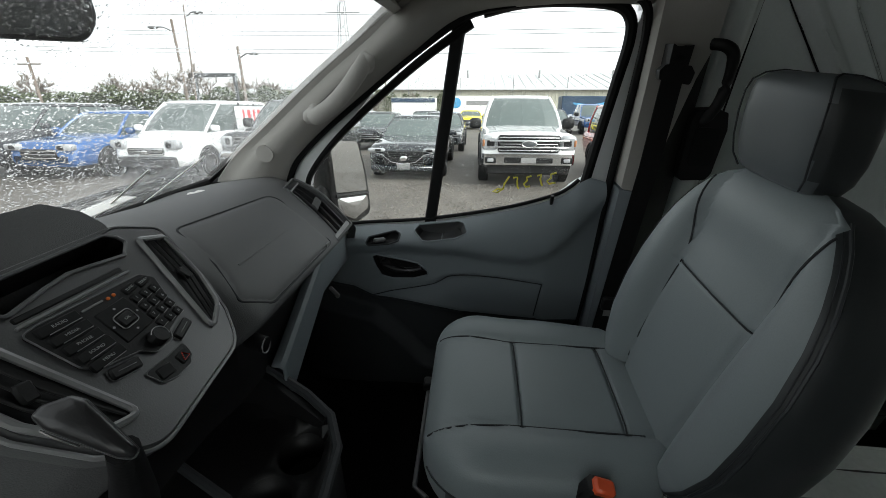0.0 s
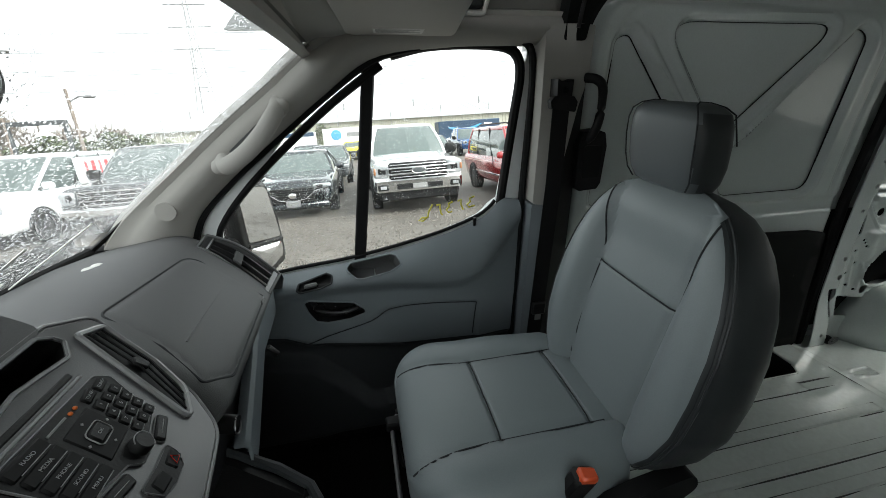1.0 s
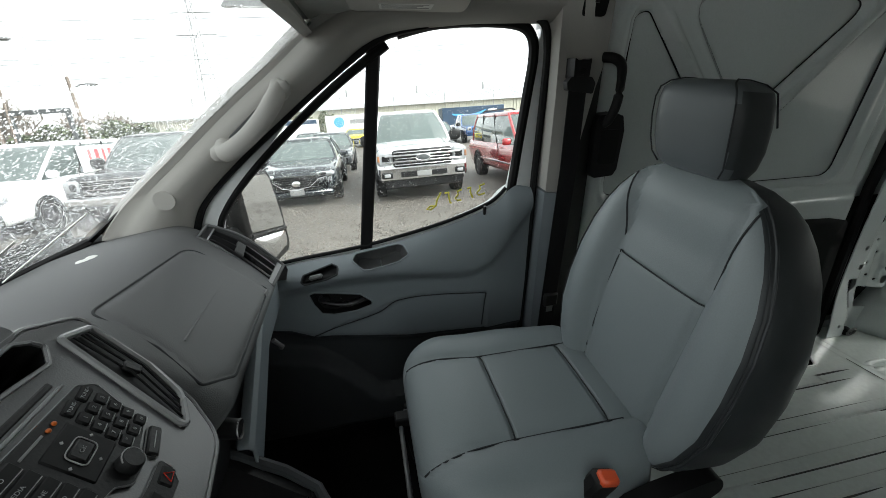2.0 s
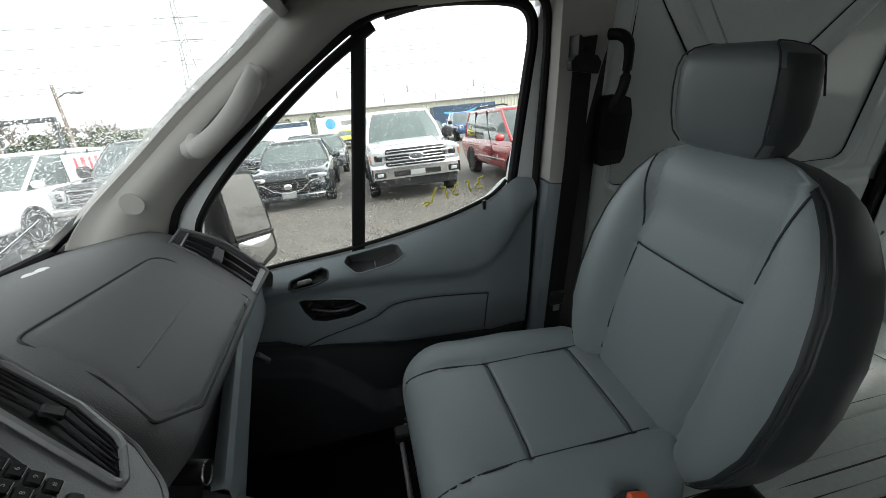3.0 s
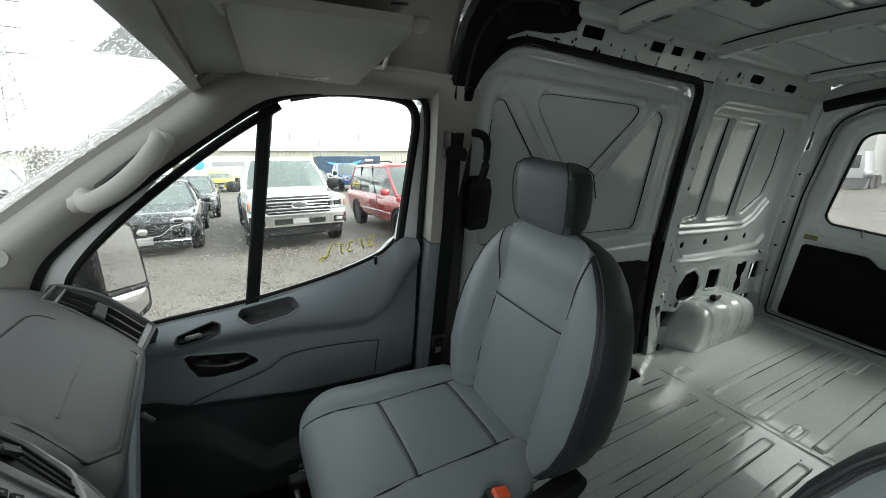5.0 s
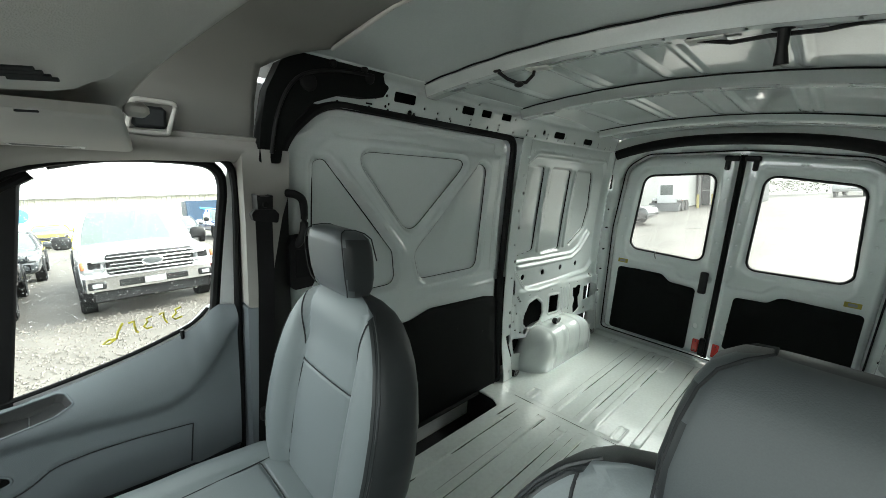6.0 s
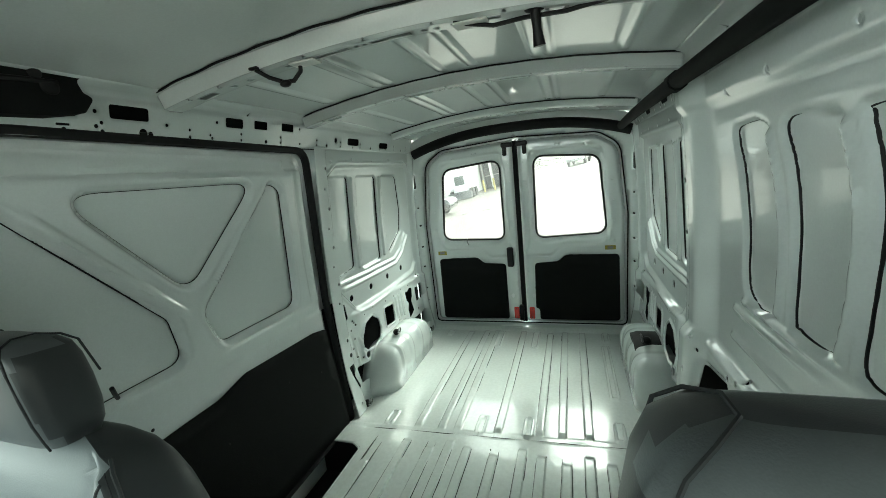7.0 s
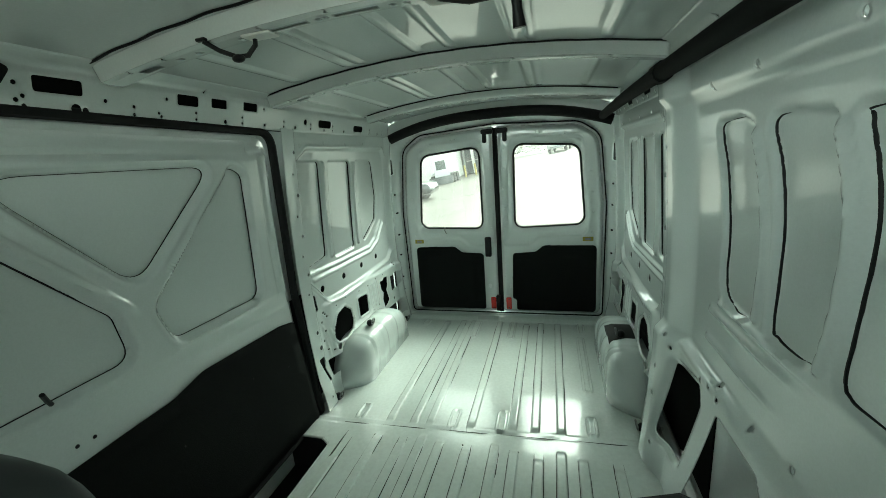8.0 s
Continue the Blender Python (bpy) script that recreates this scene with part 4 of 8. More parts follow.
def dash_at(y, s):
    """A point of the dash's upper surface: y across, s from 0 at the windscreen to 1 at the lower edge."""
    keys = sorted(PROF)
    y = min(max(y, keys[0]), keys[-1])
    i = max(k for k in range(len(keys) - 1) if keys[k] <= y)
    t = (y - keys[i]) / (keys[i + 1] - keys[i])
    P = [Vector(a).lerp(Vector(b), t) for a, b in zip(PROF[keys[i]], PROF[keys[i + 1]])]
    f = min(max(s, 0), 0.99999) * 5
    k = int(f)
    u = f - k
    p0, p1, p2, p3 = P[max(k - 1, 0)], P[k], P[k + 1], P[min(k + 2, 5)]
    q = 0.5 * ((2 * p1) + (p2 - p0) * u + (2 * p0 - 5 * p1 + 4 * p2 - p3) * u * u + (3 * p1 - p0 - 3 * p2 + p3) * u ** 3)
    return Vector((q[0], y, q[1]))


def dash_n(y, s):
    a = dash_at(y + 0.01, s) - dash_at(y - 0.01, s)
    b = dash_at(y, min(s + 0.02, 1)) - dash_at(y, max(s - 0.02, 0))
    n = b.cross(a)
    n.normalize()
    return n if n.x + n.z > 0 else -n


dash = thing("dashboard", "dark grey textured plastic dashboard with an airbag lid and centre stack", "dashboard", (-0.6, 0, 0.3))
ys, ss = np.linspace(-0.85, 0.82, 100), np.linspace(0, 0.845, 40)
g = Geo()
g.loft([[dash_at(y, s) for s in ss] for y in ys], closed=False)
pad = part("upper_pad", g, DASH, dash, smooth=80, solid=0.006)
pad.data.materials.append(BLACK)
for poly in pad.data.polygons:
    if poly.center.y < -0.06 and poly.center.z < 0.90 and poly.center.x > -0.62:
        poly.material_index = 1
# the blue-grey knee panel below the pad, the dark recess between them and the underside
def knee_top(y):
    p = dash_at(y, 0.845)
    return Vector((p.x - 0.012, y, min(p.z - 0.002, 0.655 + 0.2 * (y - 0.25))))


g = Geo()
g.loft([[(p := knee_top(y)) + Vector((-0.02, 0, 0.002)), p + Vector((-0.004, 0, 0.002)), p + Vector((0.002, 0, -0.004)), p + Vector((0.002, 0, -0.05)), p + Vector((-0.006, 0, -0.10)), p + Vector((-0.03, 0, -0.125)), p + Vector((-0.16, 0, -0.14))] for y in np.linspace(0.20, 0.82, 40)], closed=False)
part("knee_panel", g, DOORG, dash, "blue-grey lower glovebox panel", smooth=25, solid=0.004)
g = Geo()
g.loft([[(p := dash_at(y, 0.845)) + Vector((-0.004, 0, 0.0)), p + Vector((-0.035, 0, -0.02)), p + Vector((-0.05, 0, -0.15)), p + Vector((-0.30, 0, -0.20)), Vector((-1.0, y, 0.45))] for y in np.linspace(-0.85, 0.82, 30)], closed=False)
part("underside", g, BLACK, dash, smooth=60, solid=0.004)
part("panel_clip", Geo().tube([(-0.485, 0.575, 0.575), (-0.47, 0.585, 0.545), (-0.478, 0.60, 0.53)], 0.006, 8), DASH, dash)
lid_poly = rpoly([(0.215, 0.505), (0.590, 0.488), (0.594, 0.808), (0.205, 0.815), (0.142, 0.75), (0.178, 0.66)], [0.03, 0.05, 0.02, 0.03, 0.015, 0.02], 6)


def lid_map(U, V):
    out = []
    for u, v in zip(U, V):
        d = float(sdf(np.array([u]), np.array([v]), lid_poly)[0])
        out.append(dash_at(u, v) + dash_n(u, v) * (0.0045 - 0.004 * float(1 - step(np.array([-d]), 0.0, 0.012)[0])))
    return np.array([tuple(p) for p in out])


part("airbag_lid", sheet(lid_poly, [], 0.014, lid_map), DASH, dash, "smooth grey airbag lid", smooth=70)
part("lid_gap", Geo().tube([dash_at(u, v) + dash_n(u, v) * 0.0024 for u, v in lid_poly], 0.0022, 6, closed=True), STITCH_SHADE, dash)
part("crease", Geo().tube([dash_at(0.215 + 0.31 * t, 0.685 - 0.022 * t) + dash_n(0.215 + 0.31 * t, 0.685 - 0.022 * t) * 0.0040 for t in np.linspace(0, 1, 12)], [0.0020, 0.0020, 0.0018, 0.0016, 0.0014, 0.0012, 0.0011, 0.001, 0.0009, 0.0008, 0.0007, 0.0006], 6), DASH, dash, "raised crease in the lid")
m = dash_at(0.555, 0.80) + dash_n(0.555, 0.80) * 0.007
part("airbag_mark", Geo().box(m, (0.004, 0.022, 0.010), 0.001), INK, dash)
# white maker's sticker on the pad
g = Geo()
for i in range(3):
    p = dash_at(0.495 + 0.014 * i, 0.255)
    g.ball(p + Vector((0.004 * (i % 2), 0, 0.003)), (0.011, 0.010, 0.003), 10, 6)
part("sticker", g, LABEL, dash, "small white oval sticker")
part("paper_edge", Geo().box((-0.93, 0.33, 0.846), (0.05, 0.36, 0.003), 0.001, pose(0, 0, 0)), LABEL, dash, "white paper lying against the windscreen")

# side vent at the door end, on a raised cowl: a dark open well with slats, a thumb tab and light end bars
V_IN, V_OUT = [(-0.634, 0.698, 0.815), (-0.590, 0.685, 0.790), (-0.540, 0.668, 0.745), (-0.478, 0.646, 0.686)], [(-0.612, 0.716, 0.838), (-0.576, 0.724, 0.818), (-0.532, 0.730, 0.784), (-0.462, 0.733, 0.700)]
V_END = [(-0.66, 0.80, 0.792), (-0.62, 0.80, 0.765), (-0.56, 0.795, 0.730), (-0.463, 0.782, 0.664)]


def vent_pt(u, v, w):
    """u across the vent from the pad to the door, v along it from the windscreen, w out of it."""
    at = lambda q: [spline(q, 41)[min(int(round(v * 40)), 40)]][0]
    a, b = at(V_IN), at(V_OUT)
    n = Vector((0.62, -0.42, 0.66))
    return a.lerp(b, u) + n * w


g = Geo()
rows = []
for v in np.linspace(0, 1, 15):
    a, b, e = spline(V_IN, 41)[int(v * 40)], spline(V_OUT, 41)[int(v * 40)], spline(V_END, 41)[int(v * 40)]
    rows.append([b + Vector((-0.02, -0.004, -0.03)), b + Vector((-0.004, 0.001, 0.001)), b + Vector((0, 0.006, 0.003)), b.lerp(e, 0.35) + Vector((0, 0, 0.010)), b.lerp(e, 0.75) + Vector((0, 0, 0.006)), e, e + Vector((-0.01, 0.012, -0.03)), e + Vector((-0.03, 0.02, -0.10))])
g.loft(rows, closed=False)
part("vent_cowl", g, DASH, dash, "moulded cowl round the side vent", smooth=60)
g = Geo()
g.loft([[vent_pt(0, v, 0.004), vent_pt(0.0, v, -0.02), vent_pt(0.5, v, -0.024), vent_pt(1.0, v, -0.02), vent_pt(1.0, v, 0.004)] for v in np.linspace(0, 1, 20)], closed=False)
part("vent_well", g, BLACK, dash, "black open vent well", smooth=60)
ring = rpoly([(0, 0), (1, 0), (1, 1), (0, 1)], 0.06, 4)
ring = [p for i, a in enumerate(ring) for b in [ring[(i + 1) % len(ring)]] for p in [(a[0] + (b[0] - a[0]) * k / 6, a[1] + (b[1] - a[1]) * k / 6) for k in range(6)]]
part("side_vent", Geo().tube([vent_pt(u, v, 0.004) for u, v in ring], 0.0042, 8, closed=True), DASH, dash, "grey side vent surround", smooth=80)
for u in (0.24, 0.5, 0.76):
    part("vent_slat", Geo().loft([[vent_pt(u - 0.05, v, -0.012), vent_pt(u + 0.01, v, 0.001), vent_pt(u + 0.05, v, 0.001), vent_pt(u, v, -0.013)] for v in np.linspace(0.2, 0.93, 14)]), KNOB, dash, smooth=30)
part("vent_tab", Geo().loft([[vent_pt(u, v, w) for u, v in rect(0.28 + k, 0.55 + k / 3, 0.72 - k, 0.66 - k / 3, 0.02)] for k, w in ((0, -0.006), (0, 0.005), (0.03, 0.007))]), DASH, dash)
for v, h in ((0.17, 0.008), (0.955, 0.010)):
    part("vent_bar", Geo().loft([[vent_pt(u, v - h * 2, -0.006), vent_pt(u, v - h * 2, 0.004), vent_pt(u, v + h * 2, 0.004), vent_pt(u, v + h * 2, -0.006)] for u in np.linspace(0.04, 0.96, 6)]), SATIN, dash, "satin end bar", smooth=30)

# centre stack: a leaning face with its own axes, a across towards the driver, d down the face, w out of it
SO = Vector((-0.4873, 0.047, 0.938))
SD = Vector((0.654, -0.047, -0.732))
SA = Vector((0.218, -1.155, 0.164))
SW = SA.cross(SD).normalized()


def st(a, d, w=0.0):
    return SO + SA * a + SD * d + SW * w


def st_box(a, d, sa, sd, w0, w1, r=0.002, turn=0.0, g=None):
    """A key on the stack, turned in the face's plane."""
    M = Matrix((tuple(SA) + (0,), tuple(SD) + (0,), tuple(SW) + (0,), (0, 0, 0, 1))).transposed()
    M.translation = st(a, d, (w0 + w1) / 2)
    return (g or Geo()).box((0, 0, 0), (sa, sd, w1 - w0), r, M @ pose(0, 0, 0, 0, 0, turn))


stack = rpoly([(-0.082, -0.040), (-0.03, -0.064), (0.14, -0.064), (0.188, -0.040), (0.176, 0.05), (0.158, 0.10), (0.128, 0.140), (-0.018, 0.140), (-0.048, 0.10), (-0.066, 0.05)], [0.02, 0.03, 0.03, 0.02, 0.04, 0.03, 0.04, 0.04, 0.03, 0.04], 6)
inner = [(0.055 + (a - 0.055) * 0.96, 0.045 + (d - 0.045) * 0.96) for a, d in stack]
g = Geo()
g.loft([[st(a, d, -0.016) for a, d in stack], [st(a, d, -0.004) for a, d in stack], [st(a, d, 0.0) for a, d in inner]], caps=False)
part("side_panel", Geo().loft([[st(0.055 + (a - 0.055) * 0.985, 0.04 + (d - 0.04) * 0.985, w) for a, d in stack] for w in (-0.12, -0.014)], caps=False), DASH, dash, "dark grey side of the stack", smooth=45)
part("face_edge", g, DASHS, dash, smooth=45)
lip = rpoly([(-0.022, -0.040), (-0.006, -0.027), (0.03, -0.033), (0.055, -0.0365), (0.08, -0.0335), (0.116, -0.027), (0.132, -0.038), (0.130, -0.050), (0.122, -0.0585), (-0.006, -0.0585), (-0.018, -0.050)], 0.005, 4)
part("centre_face", sheet(inner, [lip], 0.012, lambda U, V: np.array([tuple(st(a, d, 0.0)) for a, d in zip(U, V)])), DASHS, dash, "satin dark grey centre stack", smooth=45)
part("face_trim", Geo().tube([st(a, d, -0.002) for a, d in stack], 0.0022, 6, closed=True), SATIN, dash)
for mirror in (0, 1):
    f = (lambda a: 0.11 - a) if mirror else (lambda a: a)
    quad = [(f(-0.036), -0.036), (f(-0.069), -0.024), (f(-0.059), 0.045), (f(-0.043), 0.086), (f(-0.006), 0.104)]
    ring = rpoly(quad, [0.004, 0.006, 0.03, 0.02, 0.006], 4)
    part("vent_frame", Geo().tube([st(a, d, 0.002) for a, d in ring], 0.0036, 7, closed=True), SATIN, dash, "satin grey vent surround")
    part("vent_well", Geo().prism(ring, lambda u, v, w: st(u, v, w), -0.03, 0.0012), BLACK, dash)
    for k in (0.25, 0.5, 0.75):
        top = (quad[0][0] * (1 - k) + quad[1][0] * k, quad[0][1] * (1 - k) + quad[1][1] * k)
        mid = (f(-0.028) * (1 - k) + quad[2][0] * k, 0.03 * (1 - k) + 0.04 * k)
        bot = (quad[4][0] * (1 - k) + quad[3][0] * k, quad[4][1] * (1 - k) + quad[3][1] * k)
        part("vent_slat", Geo().tube([st(top[0], top[1] + 0.005, 0.003), st(mid[0], mid[1], 0.005), st(bot[0], bot[1] - 0.005, 0.003)], 0.0013, 6), BLACK, dash)
    part("vent_tab", st_box(f(-0.042), 0.03, 0.012, 0.018, 0.002, 0.007, 0.002, -14 if mirror else 14), BLACK, dash)
part("disc_slot", st_box(0.064, -0.0185, 0.108, 0.0075, -0.004, 0.0012, 0.002, -3), BLACK, dash, "black disc slot")
part("slot_lip", st_box(0.064, -0.0115, 0.112, 0.0035, -0.002, 0.003, 0.001, -3), SATIN, dash)
part("tray", Geo().loft([[st(0.055 + (a - 0.055) * k, -0.045 + (d + 0.045) * k, w) for a, d in lip] for k, w in ((1.0, 0.0), (0.99, -0.012), (0.95, -0.040), (0.90, -0.046), (0.05, -0.048))], caps=False), BLACK, dash, "deep open storage tray", smooth=40)
part("tray_lip", Geo().tube([st(u, v, 0.001) for u, v in lip], 0.0022, 6, closed=True), DASHS, dash)
tray_hood = rpoly([(-0.030, -0.060), (0.140, -0.060), (0.130, -0.095), (0.100, -0.118), (0.010, -0.118), (-0.018, -0.095)], 0.012, 4)
part("tray_hood", Geo().loft([[st(0.055 + (a - 0.055) * k, -0.06 + (d + 0.06) * k, w) for a, d in tray_hood] for k, w in ((1.0, -0.06), (1.0, -0.006), (0.96, 0.0))]), DASH, dash, "textured hood behind the tray", smooth=45)
part("speaker_grille", Geo().prism(rpoly([(0.085, -0.036), (0.112, -0.030), (0.122, -0.037), (0.118, -0.050), (0.090, -0.050)], 0.005, 3), lambda u, v, w: st(u, v, w), -0.042, -0.039), DASH, dash)
radio = rpoly([(0.004, 0.000), (0.110, -0.009), (0.123, -0.008), (0.116, 0.040), (0.106, 0.052), (0.072, 0.064), (0.064, 0.076), (0.040, 0.078), (0.034, 0.069), (0.010, 0.064), (-0.007, 0.012)], [0.006, 0.004, 0.005, 0.005, 0.005, 0.004, 0.008, 0.008, 0.004, 0.006, 0.006], 4)
rad = part("radio_panel", Geo().prism(radio, lambda u, v, w: st(u, v, w), -0.01, 0.0025), BLACK, dash, "gloss black radio key panel")
part("panel_edge", Geo().tube([st(u, v, 0.0022) for u, v in radio], 0.0009, 5, closed=True), DASHL, rad)
WORDS = []
for i in range(5):
    a, d = 0.0985 - 0.0006 * i, 0.0005 + 0.0122 * i - 0.0005
    part("key", st_box(a, d, 0.036 - 0.0006 * i, 0.0108, 0.001, 0.0042, 0.0018, -5), RUBBER, rad)
    part("key_edge", st_box(a - 0.002, d + 0.0051, 0.028 - 0.001 * i, 0.0007, 0.0036, 0.0048, 0.0003, -5), KEYLINE, rad)
    WORDS.append((("RADIO", "MEDIA", "PHONE", "SOUND", "MENU")[i], a, d, -5))
for i in range(4):
    for j in range(3):
        a, d = 0.0300 - 0.0122 * j + 0.0010 * i, 0.0200 + 0.0122 * i + 0.0012 * j
        part("key", st_box(a, d, 0.0108, 0.0106, 0.001, 0.0042, 0.0016, 6), RUBBER, rad)
        part("key_edge", st_box(a, d + 0.0050, 0.0082, 0.0006, 0.0036, 0.0047, 0.0003, 6), KEYLINE, rad)
        WORDS.append(("123456789*0#"[i * 3 + j], a, d, 6))
for j in range(2):
    part("key", st_box(0.0265 - 0.0180 * j, 0.0075 + 0.0015 * j, 0.0165, 0.0098, 0.001, 0.0042, 0.0016, 6), RUBBER, rad)
    WORDS.append((("TUNE-", "TUNE+")[j], 0.0265 - 0.0180 * j, 0.0075 + 0.0015 * j, 6))
part("rocker", st_box(0.0565, 0.031, 0.036, 0.040, 0.001, 0.0036, 0.010), RUBBER, rad)
part("ok_ring", Geo().tube([st(u, v, 0.0042) for u, v in rect(0.0465, 0.0225, 0.0665, 0.0395, 0.005)], 0.0006, 5, closed=True), KEYLINE, rad)
part("ok_key", st_box(0.0565, 0.031, 0.017, 0.014, 0.002, 0.0055, 0.003), BLACK, rad)
for u, v in ((0.0565, 0.0165), (0.0565, 0.0455), (0.0415, 0.031), (0.0715, 0.031)):
    part("arrow_mark", st_box(u, v, 0.0022, 0.0022, 0.003, 0.0041, 0.0003, 45), KEYLINE, rad)
WORDS.append(("OK", 0.0565, 0.031, 0))
for o in (-0.0035, 0.0035):
    part("airbag_lamp", Geo().ball(st(0.0475 + o, 0.0045, 0.003), (0.0019, 0.0019, 0.0019), 10, 6), glow("amber_lamp", (0.55, 0.13, 0.02), 0.012), rad, "amber warning lamp")
part("caption", st_box(0.067, 0.0025, 0.022, 0.0020, 0.001, 0.0035, 0.0003, -4), INK, rad)
part("volume_knob", Geo().tube([st(0.052, 0.0655, 0.001), st(0.052, 0.0655, 0.009), st(0.052, 0.0655, 0.011)], [0.0100, 0.0094, 0.0080], 24), BLACK, rad)
part("knob_ring", Geo().tube([st(0.052 + 0.0092 * math.cos(a), 0.0655 + 0.0092 * math.sin(a), 0.0098) for a in np.linspace(2.6, 5.6, 16)], 0.0006, 5), KEYLINE, rad)
for a, d, tn in ((0.022, 0.0775, 12), (0.0935, 0.0665, -18)):
    part("toggle_key", st_box(a, d, 0.029, 0.0115, 0.0, 0.0042, 0.004, tn), BLACK, dash)
    part("toggle_edge", st_box(a, d, 0.017, 0.0007, 0.003, 0.0049, 0.0003, tn), KEYLINE, dash)
    part("toggle_rim", Geo().tube([st(a + u * math.cos(radians(tn)) - v * math.sin(radians(tn)), d + u * math.sin(radians(tn)) + v * math.cos(radians(tn)), 0.0012) for u, v in rect(-0.0152, -0.0064, 0.0152, 0.0064, 0.005)], 0.0007, 5, closed=True), DASHL, dash)
haz = rpoly([(0.036, 0.0875), (0.060, 0.0865), (0.088, 0.082), (0.083, 0.102), (0.068, 0.1085), (0.048, 0.110), (0.038, 0.101)], 0.004, 4)
part("switch_bank", Geo().prism(haz, lambda u, v, w: st(u, v, w), -0.004, 0.0016), BLACK, dash, "black switch bank")
part("bank_edge", Geo().tube([st(u, v, 0.0014) for u, v in haz], 0.0008, 5, closed=True), DASHL, dash)
part("blank_switch", st_box(0.0725, 0.0955, 0.021, 0.016, -0.004, 0.003, 0.003, -12), RUBBER, dash)
part("hazard_switch", st_box(0.0475, 0.0985, 0.020, 0.016, -0.004, 0.003, 0.003, 2), RUBBER, dash, "hazard switch with a red triangle")
part("hazard_mark", Geo().tube([st(0.0475, 0.0945, 0.0034), st(0.0430, 0.1025, 0.0034), st(0.0520, 0.1025, 0.0034)], 0.0006, 5, closed=True), RED, dash)
for word, a, d, tn in WORDS:
    cu = bpy.data.curves.new("lettering", "FONT")
    cu.body, cu.size, cu.align_x, cu.align_y, cu.extrude = word, 0.0040 if len(word) > 1 else 0.0046, "CENTER", "CENTER", 0.0001
    t = new("lettering", cu)
    M = Matrix((tuple(-SA) + (0,), tuple(-SD) + (0,), tuple(SW) + (0,), (0, 0, 0, 1))).transposed()
    M.translation = st(a, d, 0.0058 if word == "OK" else 0.0045)
    t.matrix_world = M @ pose(0, 0, 0, 0, 0, tn)
    cu.materials.append(KEYTXT)
    t.parent = rad
    t.matrix_parent_inverse = rad.matrix_world.inverted()

# gear lever, socket and console with cup holders
lever = thing("gear_lever", "black column gear knob with a chrome flash", "gear lever", (-0.40, -0.11, 0.72))
ko, kx, ky, kn = Vector((-0.358, -0.156, 0.948)), Vector((0.893, 0.201, -0.402)) * 0.86, Vector((0, 0.894, 0.447)) * 0.86, Vector((0.449, -0.40, 0.799)) * 0.86
wedge = rpoly([(-0.0350, 0.003), (-0.0335, 0.011), (-0.0195, 0.0215), (-0.0085, 0.0205), (0.021, 0.004), (0.042, -0.008), (0.0415, -0.015), (0.030, -0.0155), (-0.022, -0.0045)], [0.003, 0.005, 0.005, 0.006, 0.03, 0.004, 0.004, 0.006, 0.02], 4)
knob_pt = lambda u, v, k, h: ko + kx * (0.003 + (u - 0.003) * k) + ky * (0.003 + (v - 0.003) * k) + kn * h
g = Geo()
g.loft([[knob_pt(u, v, k, h) for u, v in wedge] for k, h in ((0.30, -0.026), (0.72, -0.024), (0.92, -0.016), (1.0, -0.004), (1.0, 0.001), (0.95, 0.005), (0.80, 0.008), (0.45, 0.0095), (0.1, 0.010))])
part("knob", g, KNOB, lever, "satin black knob", smooth=50)
part("knob_seam", Geo().tube([knob_pt(u, v, 1.004, -0.003) for u, v in wedge], 0.0008, 5, closed=True), DASHL, lever)
part("flash", Geo().tube([knob_pt(-0.027, -0.0045, 1.02, -0.008), knob_pt(-0.015, -0.0072, 1.02, -0.008), knob_pt(0.002, -0.0112, 1.02, -0.008)], [0.0006, 0.0016, 0.0007], 7), CHROME, lever, "chrome strip")
part("shaft", Geo().tube([(-0.338, -0.155, 0.928), (-0.350, -0.150, 0.895), (-0.39, -0.13, 0.82), (-0.46, -0.10, 0.72)], [0.010, 0.012, 0.018, 0.03], 12), BLACK, lever)
part("socket", Geo().tube([(-0.445, 0.14, 0.765), (-0.415, 0.135, 0.760)], 0.013, 18), BLACK, dash, "round power socket")
part("socket_ring", Geo().tube([(-0.414, 0.135 + 0.012 * math.cos(a), 0.760 + 0.012 * math.sin(a)) for a in np.linspace(0, 6.28, 20)[:-1]], 0.0012, 5, closed=True), STEEL, dash)
cons = thing("centre_console", "black floor console with two cup holders and an open tray", "console", (-0.42, 0.08, -0.08))
ctop = rpoly([(-0.55, 0.225), (-0.335, 0.17), (-0.315, 0.05), (-0.34, -0.14), (-0.60, -0.16), (-0.60, 0.2)], [0.03, 0.05, 0.03, 0.03, 0.02, 0.02], 5)
cups = [circle(-0.385, 0.118, 0.042, 22), circle(-0.41, 0.03, 0.042, 22)]
part("console_top", sheet(ctop, cups, 0.02, lambda U, V: np.stack([U, V, 0.545 - 0.02 * step(-sdf(U, V, ctop), 0.012, 0.02)], -1)), BLACK, cons, solid=0.006)
g = Geo()
g.loft([[Vector((u, v, z)) for u, v in ctop] for z in (-0.08, 0.535)], caps=False)
part("console_side", g, BLACK, cons, solid=0.004)
for c in ((-0.385, 0.118), (-0.41, 0.03)):
    g = Geo()
    g.loft([[Vector((u, v, z)) for u, v in circle(*c, r, 22)] for z, r in ((0.526, 0.043), (0.46, 0.037), (0.455, 0.002))], caps=False)
    part("cup_holder", g, BLACK, cons, smooth=40, solid=0.002)
